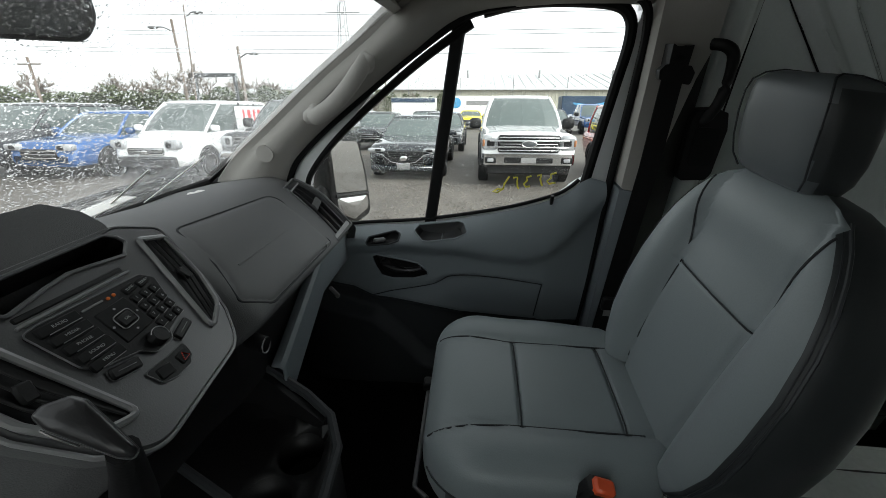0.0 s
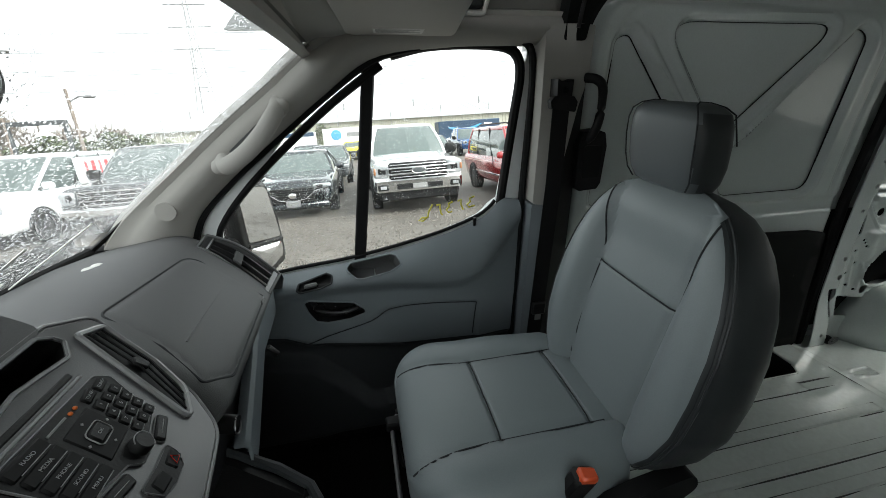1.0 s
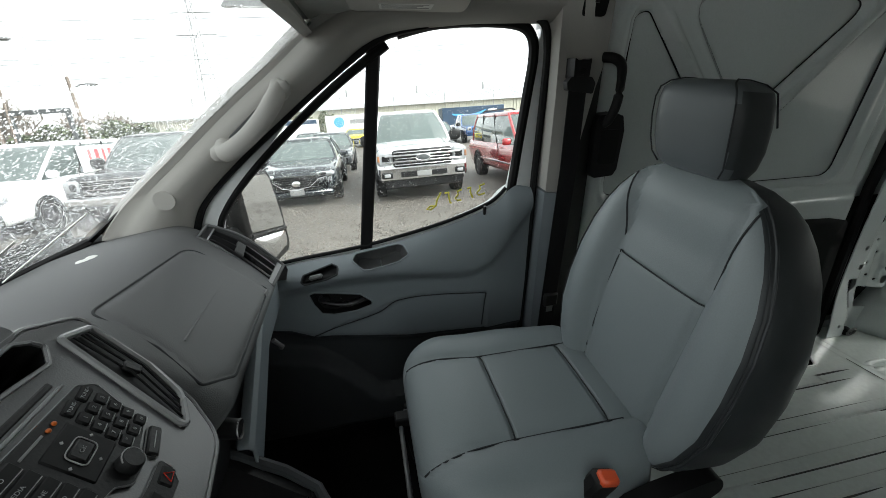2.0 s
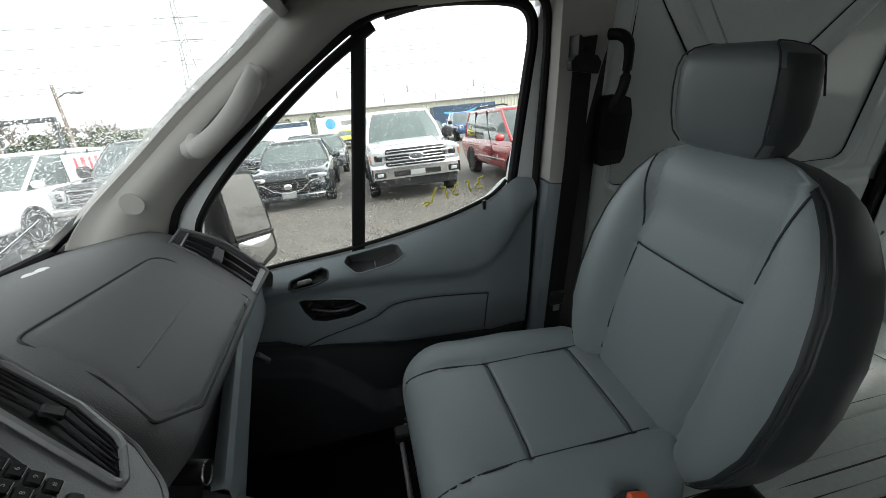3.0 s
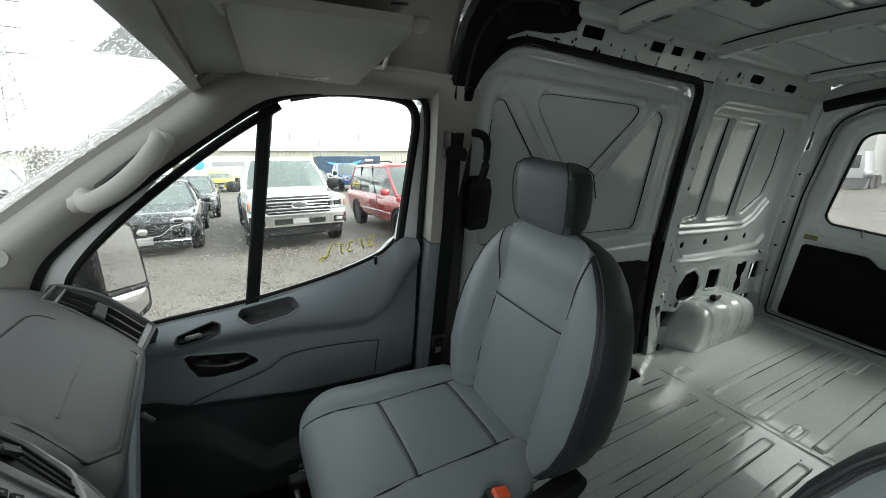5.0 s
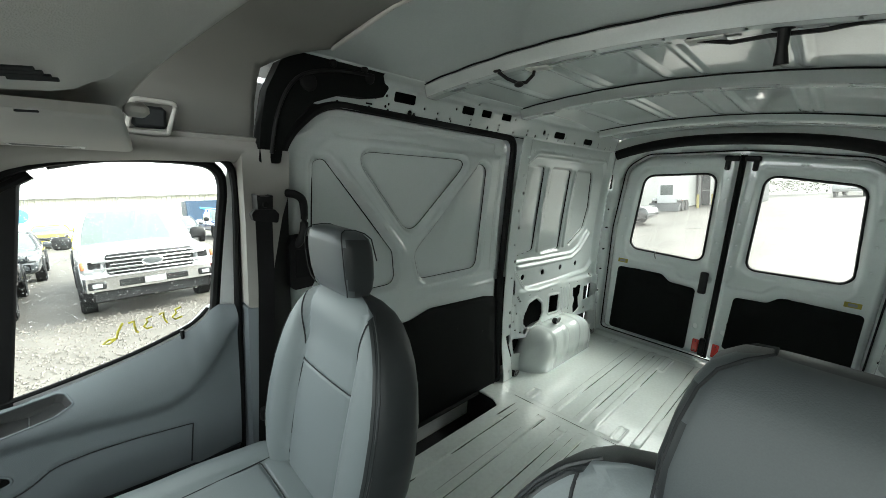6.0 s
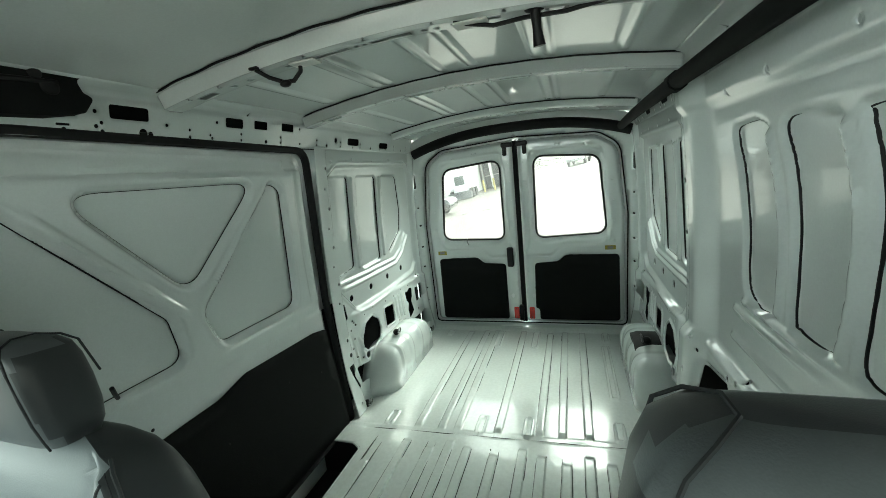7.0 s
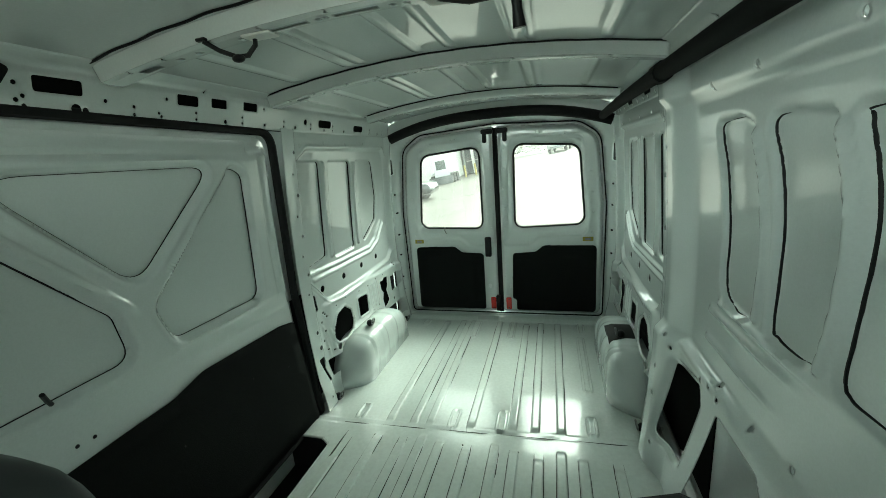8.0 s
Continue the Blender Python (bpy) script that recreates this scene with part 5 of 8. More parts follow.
part("rim", Geo().tube([(-0.545, 0.228, 0.66), (-0.47, 0.212, 0.625), (-0.40, 0.198, 0.585), (-0.35, 0.178, 0.555), (-0.318, 0.12, 0.548), (-0.312, 0.03, 0.548), (-0.33, -0.10, 0.548)], 0.009, 8), DOORD, cons)
part("tray_bar", Geo().tube([(-0.611, 0.039, 0.62), (-0.593, 0.046, 0.622), (-0.548, 0.032, 0.62), (-0.429, -0.011, 0.60)], 0.007, 8), DOORD, cons)
g = Geo().prism([(-0.56, 0.40), (-0.545, 0.66), (-0.46, 0.62), (-0.36, 0.555), (-0.36, 0.40)], lambda u, v, w: Vector((u, w + (u + 0.56) * -0.25, v)), 0.212, 0.226)
part("side_rail", g, BLACK, cons)

# windscreen, header and screen pillars
ws = thing("window_1", "rain-speckled windscreen", "windscreen", (-0.7, 0, 0.8), kind="structure")


def screen_pt(t, y):
    """Windscreen surface: t from the base to the header."""
    bow_ = 0.10 * (1 - (y / 0.82) ** 2)
    x = -0.955 + (0.635 + 0.02 * (1 - (y / 0.8) ** 2)) * t - bow_ * (1 - 0.55 * t)
    z = 0.785 + 0.48 * t + 0.035 * (1 - (y / 0.8) ** 2) * t
    return Vector((x, y, z))


g = Geo()
g.loft([[screen_pt(t, y) for y in np.linspace(-0.89, 0.89, 30)] for t in np.linspace(-0.04, 1.03, 16)], closed=False)
pane = part("pane", g, PANE_RAIN, ws, "wet glass", smooth=180)
pane.visible_shadow = False
part("lower_seal", Geo().tube([screen_pt(0.0, y) + Vector((0.012, 0, -0.002)) for y in np.linspace(-0.82, 0.82, 30)], 0.012, 8), RUBBER, ws)
for sgn in (1, -1):
    part("side_band", Geo().tube([screen_pt(t, sgn * 0.835) + Vector((0.004, 0, -0.004)) for t in np.linspace(0, 1, 12)], 0.022, 8, flat=0.3), RUBBER, ws)
part("top_band", Geo().tube([screen_pt(1.0, y) + Vector((-0.005, 0, -0.005)) for y in np.linspace(-0.81, 0.81, 20)], 0.0045, 8), RUBBER, ws)
wiper = thing("wiper", "black windscreen wiper arm", "wiper", (-1.03, 0.3, 0.80))
part("arm", Geo().tube([screen_pt(0.012, y) + Vector((-0.035, 0, 0.020 + 0.02 * math.sin((y - 0.1) * 4))) for y in np.linspace(0.10, 0.72, 12)], 0.008, 8), BLACK, wiper)
part("blade", Geo().tube([screen_pt(0.035, y) + Vector((-0.02, 0, 0.012)) for y in np.linspace(0.02, 0.74, 10)], 0.005, 6), RUBBER, wiper)
part("pivot", Geo().ball(screen_pt(0.0, 0.52) + Vector((-0.03, 0, 0.02)), (0.03, 0.035, 0.018), 12, 8), BLACK, wiper)
# white strips laid on the glass imitate streaks of reflected light
strip = thing("tape_strip", "narrow white reflection on the windscreen, modelled as a strip", "strip", (-0.9, 0.6, 0.82), group="white strips")
part("reflected_streak", Geo().tube([screen_pt(0.02 + 0.24 * t, 0.60 + 0.05 * t) + Vector((0.012, 0, 0.0)) for t in np.linspace(0, 1, 6)], 0.006, 4, flat=0.3), LABEL, strip)
strip = thing("tape_strip", "narrow white reflection on the windscreen, modelled as a strip", "strip", (-0.9, 0.45, 0.82), group="white strips")
part("reflected_streak", Geo().tube([screen_pt(0.02 + 0.26 * t, 0.455 + 0.02 * t) + Vector((0.012, 0, 0.0)) for t in np.linspace(0, 1, 6)], 0.007, 4, flat=0.3), LABEL, strip)

WIN_EDGE = [(0.42, 1.285), (0.24, 1.285), (0.05, 1.28), (-0.145, 1.252), (-0.28, 1.165), (-0.42, 1.06), (-0.56, 0.95), (-0.66, 0.855), (-0.70, 0.78)]
SCR_EDGE = [(0.42, 1.36), (0.10, 1.36), (-0.18, 1.335), (-0.315, 1.275), (-0.43, 1.185), (-0.545, 1.10), (-0.68, 0.99), (-0.83, 0.868), (-0.90, 0.79)]


for sgn in (1, -1):
    pil = thing("pillar_trim", "warm grey moulded windscreen pillar trim", "pillar trim", (-0.6, sgn * 0.83, 0.8), kind="structure")
    g = Geo()
    rings = []
    for a, b in zip(spline(WIN_EDGE), spline(SCR_EDGE)):
        ring = [Vector((a[0], sgn * 0.90, a[1]))]
        for k in np.linspace(0, 1, 8):
            q = a.lerp(b, k)
            ring.append(Vector((q[0], sgn * (0.862 - 0.055 * k - 0.045 * math.sin(math.pi * min(k * 1.15, 1))), q[1])))
        ring.append(Vector((b[0] - 0.02, sgn * 0.86, b[1] + 0.012)))
        rings.append(ring)
    g.loft(rings, closed=False)
    part("trim", g, BEIGE, pil, smooth=60, solid=0.004)
    part("tweeter", Geo().prism(circle(-0.720, 0.889, 0.025, 24), lambda u, v, w: Vector((u, sgn * (0.800 - w), v)), -0.01, 0.012), BEIGE, pil, "round speaker grille")
    if sgn > 0:
        hp = spline([(-0.552, 0.800, 1.008), (-0.548, 0.770, 1.006), (-0.530, 0.752, 1.008), (-0.485, 0.744, 1.036), (-0.440, 0.744, 1.078), (-0.408, 0.750, 1.118), (-0.400, 0.768, 1.134), (-0.400, 0.800, 1.138)], 34)
        part("grab_handle", Geo().tube(hp, [0.0175 + 0.006 * abs(k) ** 4 for k in np.linspace(-1, 1, 34)], 14, flat=1.25), TRIMG, pil, "moulded grab handle", smooth=80)
        # dark tube paints the handle's shadow on the pillar behind it
        part("handle_shade", Geo().tube([(-0.528, 0.790, 1.032), (-0.432, 0.790, 1.112)], 0.017, 8, flat=0.4), STITCH_SHADE, pil)
        for q, tn in (((-0.553, 0.772, 1.006), -38), ((-0.396, 0.772, 1.136), -38)):
            part("handle_cap", Geo().box(q, (0.058, 0.030, 0.040), 0.014, pose(q[0], 0, q[2], 0, tn, 0) @ pose(-q[0], 0, -q[2])), TRIMG, pil, smooth=80)
mir = thing("rear_view_mirror", "black-framed rear-view mirror on the windscreen", "mirror", (-0.62, 0.15, 1.25))
MM = pose(-0.540, 0.022, 1.216, 0, 0, -6)
face_m = rpoly([(-0.125, -0.033), (0.105, -0.040), (0.128, -0.018), (0.125, 0.030), (0.10, 0.042), (-0.125, 0.042)], [0.02, 0.03, 0.03, 0.02, 0.02, 0.02], 5)
part("housing", Geo().loft([[MM @ Vector((x, y * k, z * k)) for y, z in face_m] for x, k in ((-0.045, 0.55), (-0.034, 0.85), (-0.010, 0.99), (0.004, 1.0), (0.007, 0.97))]), BLACK, mir, smooth=50)
part("mirror_glass", Geo().prism([(y * 0.94, z * 0.88) for y, z in face_m], lambda u, v, w: MM @ Vector((w, u, v)), 0.004, 0.0085), MIRROR, mir)
part("stalk", Geo().tube([(-0.56, 0.0, 1.25), (-0.55, 0.0, 1.29), (-0.46, 0.0, 1.315)], 0.010, 8), BLACK, mir)

# passenger door (and a plain driver's door behind the camera)
REAR_EDGE = [(0.242, 0.80), (0.258, 0.95), (0.276, 1.10), (0.287, 1.20), (0.276, 1.255), (0.232, 1.283), (0.12, 1.290), (0.0, 1.284)]
SILL = [(-0.70, 0.60), (-0.48, 0.639), (-0.245, 0.666), (0.0, 0.716), (0.147, 0.764), (0.195, 0.792), (0.222, 0.820), (0.250, 0.836), (0.30, 0.838)]


def passenger_side(sgn, full):
    d = thing("door_2" if full else "door_5", "blue-grey plastic-lined front door with a fixed quarter light, closed" if full else "blue-grey plastic-lined driver's door, closed", "car door", (-0.2, sgn * 0.86, 0.0), kind="structure")
    outline = [(0.275, -0.02), (0.292, 0.5)] + [(0.292, 0.83)] + [tuple(p) for p in reversed(spline(SILL[:-1], 24))] + [(-0.70, -0.02)]
    line = [(-0.43, 0.400), (-0.365, 0.418), (-0.225, 0.454), (-0.165, 0.490), (-0.10, 0.498), (0.0, 0.494), (0.145, 0.478)]
    brink = [(-0.70, 0.560), (-0.46, 0.612), (-0.30, 0.622), (-0.146, 0.618), (0.024, 0.600), (0.09, 0.600), (0.15, 0.625), (0.20, 0.67), (0.25, 0.735), (0.30, 0.80)]
    split = [(0.287, 0.325), (-0.13, 0.345), (-0.37, 0.385), (-0.43, 0.395), (-0.50, 0.43), (-0.70, 0.46)]

    def relief(U, V):
        sill = np.interp(U, [p[0] for p in SILL], [p[1] for p in SILL])
        edge = np.minimum(np.interp(U, [p[0] for p in brink], [p[1] for p in brink]), sill - 0.03)
        r = np.clip((sill - V) / (sill - edge), 0, 1)
        h = 0.010 + (0.080 - 0.035 * step(U, 0.12, 0.29)) * (1 - (1 - r) ** 2.2)
        h -= (0.030 - 0.012 * step(U, 0.12, 0.28)) * step(edge - V, 0.002, 0.055)
        low = np.interp(U, [p[0] for p in line], [p[1] for p in line])
        h -= 0.007 * (1 - step(V - low, -0.002, 0.012)) * step(U, -0.43, -0.36) * (1 - step(U, 0.14, 0.15))
        under = np.interp(U, [p[0] for p in reversed(split)], [p[1] for p in reversed(split)])
        h -= 0.022 * (1 - step(V - under, -0.03, 0.012))
        pocket = rpoly([(-0.70, 0.0), (0.2, 0.0), (0.2, 0.14), (-0.10, 0.145), (-0.24, 0.12), (-0.30, 0.20), (-0.42, 0.33), (-0.70, 0.40)], 0.04, 4)
        h += 0.060 * (1 - step(sdf(U, V, pocket), -0.02, 0.008))
        return h

    def fn(U, V):
        return np.stack([U, sgn * (0.868 - relief(U, V)), V], -1)

    for seamline in (spline(line, 40), [(0.145 - 0.012 * k, 0.478 - 0.13 * k) for k in np.linspace(0, 1, 10)]):
        part("card_seam", Geo().tube([(p[0], p[1] - sgn * 0.0018, p[2]) for p in fn(np.array([p[0] for p in seamline]), np.array([p[1] for p in seamline]))], 0.0021, 6, up=(0, 1, 0)), STITCH_SHADE, d)
    pull = rpoly([(-0.286, 0.652), (-0.272, 0.660), (-0.14, 0.681), (-0.124, 0.679), (-0.110, 0.660), (-0.150, 0.644), (-0.235, 0.632), (-0.252, 0.633)], 0.006, 3)
    plate = rpoly([(-0.434, 0.617), (-0.428, 0.630), (-0.345, 0.646), (-0.326, 0.643), (-0.330, 0.629), (-0.362, 0.618), (-0.425, 0.608)], 0.005, 3)
    dish = rpoly([(-0.426, 0.556), (-0.410, 0.562), (-0.300, 0.543), (-0.272, 0.537), (-0.238, 0.508), (-0.237, 0.494), (-0.288, 0.477), (-0.360, 0.473), (-0.396, 0.483), (-0.416, 0.520)], 0.008, 3)
    cuts = [pull, plate, dish] if full else []
    part("door_card", sheet([split[0]] + outline[1:-1] + split[:0:-1], cuts, 0.0085, fn), DOORG, d, "blue-grey moulded door card", smooth=60)
    part("lower_card", sheet(outline[:1] + split + outline[-1:], [], 0.012, fn), DOORD, d, "charcoal lower door panel with a pocket", smooth=60, solid=0.003)

    def well(name, ring, depth, shrink, material, rim, tip, label):
        """A moulded recess let into the card, with a raised rim."""
        cu, cv = sum(p[0] for p in ring) / len(ring), sum(p[1] for p in ring) / len(ring)
        top = fn(np.array([p[0] for p in ring]), np.array([p[1] for p in ring]))
        small = lambda k, e: [Vector((cu + (q[0] - cu) * k, q[1] + e, cv + (q[2] - cv) * k + tip * e)) for q in top]
        part(name, Geo().loft([small(1.03, 0.001), small(1.0, -0.001), small(0.97, 0.003), small(shrink, depth), small(shrink * 0.6, depth * 1.03), small(0.02, depth * 1.04)], caps=False), material, d, label, smooth=50)
        part("rim", Geo().tube([Vector(q) + Vector((0, -0.0008, 0)) for q in top], 0.0030, 6, closed=True, up=(0, 1, 0)), rim, d, smooth=80)

    part("outer_skin", Geo().prism([(-0.78, -0.15), (0.30, -0.15), (0.30, 0.80)] + [tuple(p) for p in reversed(spline([(u, v - 0.02) for u, v in SILL[:-1]], 12))], lambda u, v, w: Vector((u, sgn * w, v)), 0.925, 0.945), OUTER, d)
    glassline = [tuple(p) for p in spline(SILL[:-2], 20)] + [tuple(p) for p in spline(REAR_EDGE + WIN_EDGE[3:], 50)]
    gl = part("window_pane", sheet(glassline, [], 0.06, lambda U, V: np.stack([U, sgn * (0.892 + 0 * U), V], -1)), PANE, d, "rain-spotted side glass")
    gl.visible_shadow = False
    part("window_frame", Geo().tube([(u, sgn * 0.885, v) for u, v in spline(REAR_EDGE + [(-0.10, 1.262)], 50)], 0.0155, 8, up=(0, 1, 0)), RUBBER, d, "black window surround")
    part("frame_jamb", Geo().prism([(0.238, 0.80), (0.318, 0.80), (0.318, 1.27), (0.300, 1.27), (0.296, 1.20), (0.272, 1.00)], lambda u, v, w: Vector((u, sgn * w, v)), 0.874, 0.93), OUTER, d, "white-painted door frame")
    part("jamb_seal", Geo().tube(spline([(0.285, sgn * 0.855, 0.0), (0.302, sgn * 0.855, 0.5), (0.306, sgn * 0.855, 0.84), (0.314, sgn * 0.855, 1.10), (0.314, sgn * 0.855, 1.22), (0.298, sgn * 0.857, 1.283), (0.24, sgn * 0.858, 1.302), (0.1, sgn * 0.862, 1.302), (-0.08, sgn * 0.866, 1.285)], 40), 0.0115, 8, up=(0, 1, 0)), RUBBER, d)
    front = [(-0.145, 1.252), (-0.28, 1.165), (-0.42, 1.06), (-0.56, 0.95), (-0.66, 0.855), (-0.70, 0.78)]
    inset = [(-0.128, 1.236), (-0.262, 1.146), (-0.398, 1.038), (-0.528, 0.922), (-0.612, 0.828), (-0.645, 0.76), (-0.655, 0.63)]
    part("front_frame", Geo().prism([tuple(q) for q in spline(front[2:] + [(-0.72, 0.63)], 14)] + [tuple(q) for q in reversed(spline([(-0.412, 1.052)] + inset[3:], 14))], lambda u, v, w: Vector((u, sgn * w, v)), 0.876, 0.93), OUTER, d, "white-painted front frame")
    part("front_seal", Geo().tube([(u, sgn * 0.866, v) for u, v in spline([(-0.02, 1.280)] + front, 30)], 0.0125, 8, up=(0, 1, 0)), RUBBER, d)
    part("glass_run", Geo().tube([(u, sgn * 0.880, v) for u, v in spline(inset, 30)], [0.0125 - 0.004 * k for k in np.linspace(0, 1, 30)], 8, up=(0, 1, 0)), RUBBER, d)
    if not full:
        return d
    part("divider_bar", Geo().box((-0.2, 0.884, 0.945), (0.037, 0.02, 0.62), 0.006, pose(-0.2, 0, 0.945, 0, 7.6, 0) @ pose(0.2, 0, -0.945)), RUBBER, d, "black glass divider bar")
    part("lower_seal", Geo().tube([(p[0], 0.878, p[1] + 0.004) for p in spline(SILL[:-2], 22)], 0.006, 6), RUBBER, d)
    part("lock_pin", Geo().tube([(0.143, 0.848, 0.742), (0.143, 0.848, 0.771), (0.143, 0.848, 0.778)], [0.0045, 0.006, 0.0055], 10), BLACK, d, "black lock pin")
    # release handle in its dish, window switch and pull pocket on the ledge
    well("handle_dish", dish, 0.024, 0.90, BLACK, DOORG, 0.0, "black handle recess")
    part("release_handle", Geo().tube(spline([(-0.395, 0.828, 0.515), (-0.340, 0.812, 0.507), (-0.300, 0.806, 0.510), (-0.262, 0.812, 0.516)], 14), [0.007 + 0.006 * math.sin(math.pi * k) for k in np.linspace(0.12, 0.95, 14)], 10, flat=0.6), KNOB, d, "satin black release lever", smooth=80)
    part("handle_pivot", Geo().tube([(-0.385, 0.836, 0.518), (-0.385, 0.822, 0.518)], [0.020, 0.017], 16), KNOB, d)
    well("switch_plate", plate, 0.012, 0.86, BLACK, DOORD, -0.5, "black window switch recess")
    sp = fn(np.array([-0.392]), np.array([0.626]))[0]
    part("switch", Geo().box((sp[0], sp[1] + 0.003, sp[2]), (0.040, 0.016, 0.013), 0.005, pose(sp[0], 0, sp[2], 0, -9, 0) @ pose(-sp[0], 0, -sp[2])), DASHS, d, "grey window rocker switch")
    well("pull_pocket", pull, 0.034, 0.86, DASH, DOORG, -1.1, "pull pocket let into the ledge")
    return d


pdoor = passenger_side(1, True)
ddoor = passenger_side(-1, False)

# wing mirror
wm = thing("wing_mirror", "black wing mirror with a main glass above a convex one", "wing mirror", (-0.58, 1.0, 0.6))
def wm_pt(u, v, w):
    """Glass plane: u out from the inner edge, v up, w out of the glass."""
    return Vector((-0.620 + 0.066 * u + 0.90 * w, 1.035 + 0.172 * u - 0.06 * (v - 0.5) * u - 0.35 * w, 0.580 + 0.300 * v - 0.030 * u))


shellp = rpoly([(-0.10, -0.04), (0.45, -0.16), (1.09, -0.08), (1.10, 0.55), (0.98, 1.05), (0.30, 1.08), (-0.12, 1.04)], [0.12, 0.2, 0.18, 0.2, 0.12, 0.15, 0.12], 6)
g = Geo()
g.loft([[wm_pt(0.5 + (u - 0.5) * k, 0.5 + (v - 0.5) * k, w) for u, v in shellp] for k, w in ((0.96, 0.010), (1.0, 0.004), (1.0, -0.03), (0.97, -0.065), (0.85, -0.10), (0.55, -0.118))])
part("housing", g, BLACK, wm, "black textured housing", smooth=60)
part("arm", Geo().tube([(-0.70, 0.93, 0.66), (-0.66, 1.00, 0.67), (-0.65, 1.06, 0.70)], 0.030, 10), BLACK, wm)
upper = rpoly([(0.02, 0.36), (1.02, 0.30), (0.98, 0.66), (0.90, 1.0), (0.0, 1.0)], [0.05, 0.06, 0.2, 0.12, 0.05], 5)
part("main_glass", Geo().prism(upper, wm_pt, 0.009, 0.0125), MIRROR, wm, "large flat mirror glass")
lower = rpoly([(0.03, 0.28), (1.02, 0.22), (1.0, 0.02), (0.50, -0.08), (0.10, 0.06)], [0.05, 0.05, 0.12, 0.2, 0.08], 6)
g = Geo()
g.loft([[wm_pt(0.52 + (u - 0.52) * k, 0.12 + (v - 0.12) * k, 0.010 + 0.012 * (1 - k * k)) for u, v in lower] for k in (1.0, 0.85, 0.7, 0.5, 0.3, 0.1)])
part("convex_glass", g, MIRROR, wm, "convex lower mirror glass", smooth=80)
part("glass_bar", Geo().tube([wm_pt(0.0, 0.32, 0.012), wm_pt(1.04, 0.26, 0.012)], 0.007, 8), BLACK, wm)

# B pillars with belts
for sgn in (1, -1):
    bp = thing("pillar_trim", "door pillar trim, warm grey above and blue-grey below", "pillar trim", (0.38, sgn * 0.84, 0.0), kind="structure")
    bulge = lambda u, v, w: Vector((u, sgn * (w - 0.03 * math.sin(math.pi * min(max((u - 0.312) / 0.16, 0), 1))), v))
    part("upper_trim", Geo().prism(rpoly([(0.320, 0.826), (0.378, 0.826), (0.396, 0.96), (0.430, 1.12), (0.462, 1.20), (0.466, 1.33), (0.40, 1.33), (0.36, 1.33), (0.319, 1.33), (0.322, 1.10)], 0.008, 3), bulge, 0.80, 0.90), BEIGE, bp, "warm grey upper trim")
    # the pillar's rear part is coloured black to stand for its shade
    part("pillar_shade", Geo().prism([(0.380, 0.02), (0.462, 0.02), (0.462, 1.19), (0.432, 1.11), (0.398, 0.955), (0.380, 0.82)], bulge, 0.812, 0.90), BLACK, bp, "rear part of the pillar, painted black as shade")
    part("lower_trim", Geo().prism([(0.312, -0.02), (0.378, -0.02), (0.378, 0.823), (0.318, 0.823)], bulge, 0.80, 0.90), DOORG, bp, "blue-grey lower trim")
    part("post", Geo().box((0.385, sgn * 0.925, 0.72), (0.17, 0.05, 1.65), 0.01), OUTER, bp)
belt = thing("seat_belt", "black seat belt on the door pillar with its guide", "seat belt", (0.36, 0.75, 0.0))
part("webbing", Geo().loft([[(x + 0.024, y, z), (x - 0.024, y + 0.006, z), (x - 0.024, y + 0.009, z), (x + 0.024, y + 0.003, z)] for x, y, z in ((0.362, 0.748, 1.125), (0.362, 0.746, 0.9), (0.350, 0.743, 0.6), (0.335, 0.735, 0.30), (0.325, 0.73, 0.05))]), RUBBER, belt, "black webbing")
part("guide", Geo().prism(rpoly([(0.326, 1.118), (0.400, 1.108), (0.404, 1.135), (0.392, 1.150), (0.334, 1.152), (0.322, 1.138)], 0.006, 3), lambda u, v, w: Vector((u, w, v)), 0.738, 0.760), BLACK, belt)
part("anchor", Geo().prism(rpoly([(0.342, 1.145), (0.386, 1.145), (0.388, 1.195), (0.378, 1.190), (0.350, 1.190), (0.340, 1.197)], 0.005, 3), lambda u, v, w: Vector((u, w, v)), 0.742, 0.792), BLACK, belt)
part("anchor_bolt", Geo().tube([(0.364, 0.743, 1.165), (0.364, 0.737, 1.165)], [0.010, 0.008], 12), RUBBER, belt)
part("tongue", Geo().box((0.345, 0.735, 0.47), (0.05, 0.016, 0.05), 0.006), BLACK, belt)
part("tongue_blade", Geo().box((0.343, 0.731, 0.44), (0.022, 0.003, 0.03), 0.001), STEEL, belt)
gh = thing("grab_handle", "black grab handle and housing at the sliding door's edge", "grab handle", (0.47, 0.79, 0.87))
part("handle", Geo().tube(spline([(0.444, 0.815, 1.196), (0.452, 0.790, 1.196), (0.474, 0.772, 1.192), (0.495, 0.768, 1.172), (0.500, 0.768, 1.12), (0.497, 0.770, 1.07), (0.486, 0.776, 1.035), (0.478, 0.790, 1.02)], 28), 0.0105, 10, flat=1.3), BLACK, gh, smooth=80)
part("housing", Geo().prism(rpoly([(0.456, 0.872), (0.470, 0.862), (0.532, 0.866), (0.543, 0.885), (0.547, 1.000), (0.536, 1.042), (0.512, 1.050), (0.462, 1.046), (0.452, 1.02)], 0.008, 4), lambda u, v, w: Vector((u, w, v)), 0.782, 0.835), BLACK, gh, smooth=30)
part("cap", Geo().prism(rect(0.470, 0.905, 0.530, 1.005, 0.010), lambda u, v, w: Vector((u, w, v)), 0.778, 0.784), RUBBER, gh)
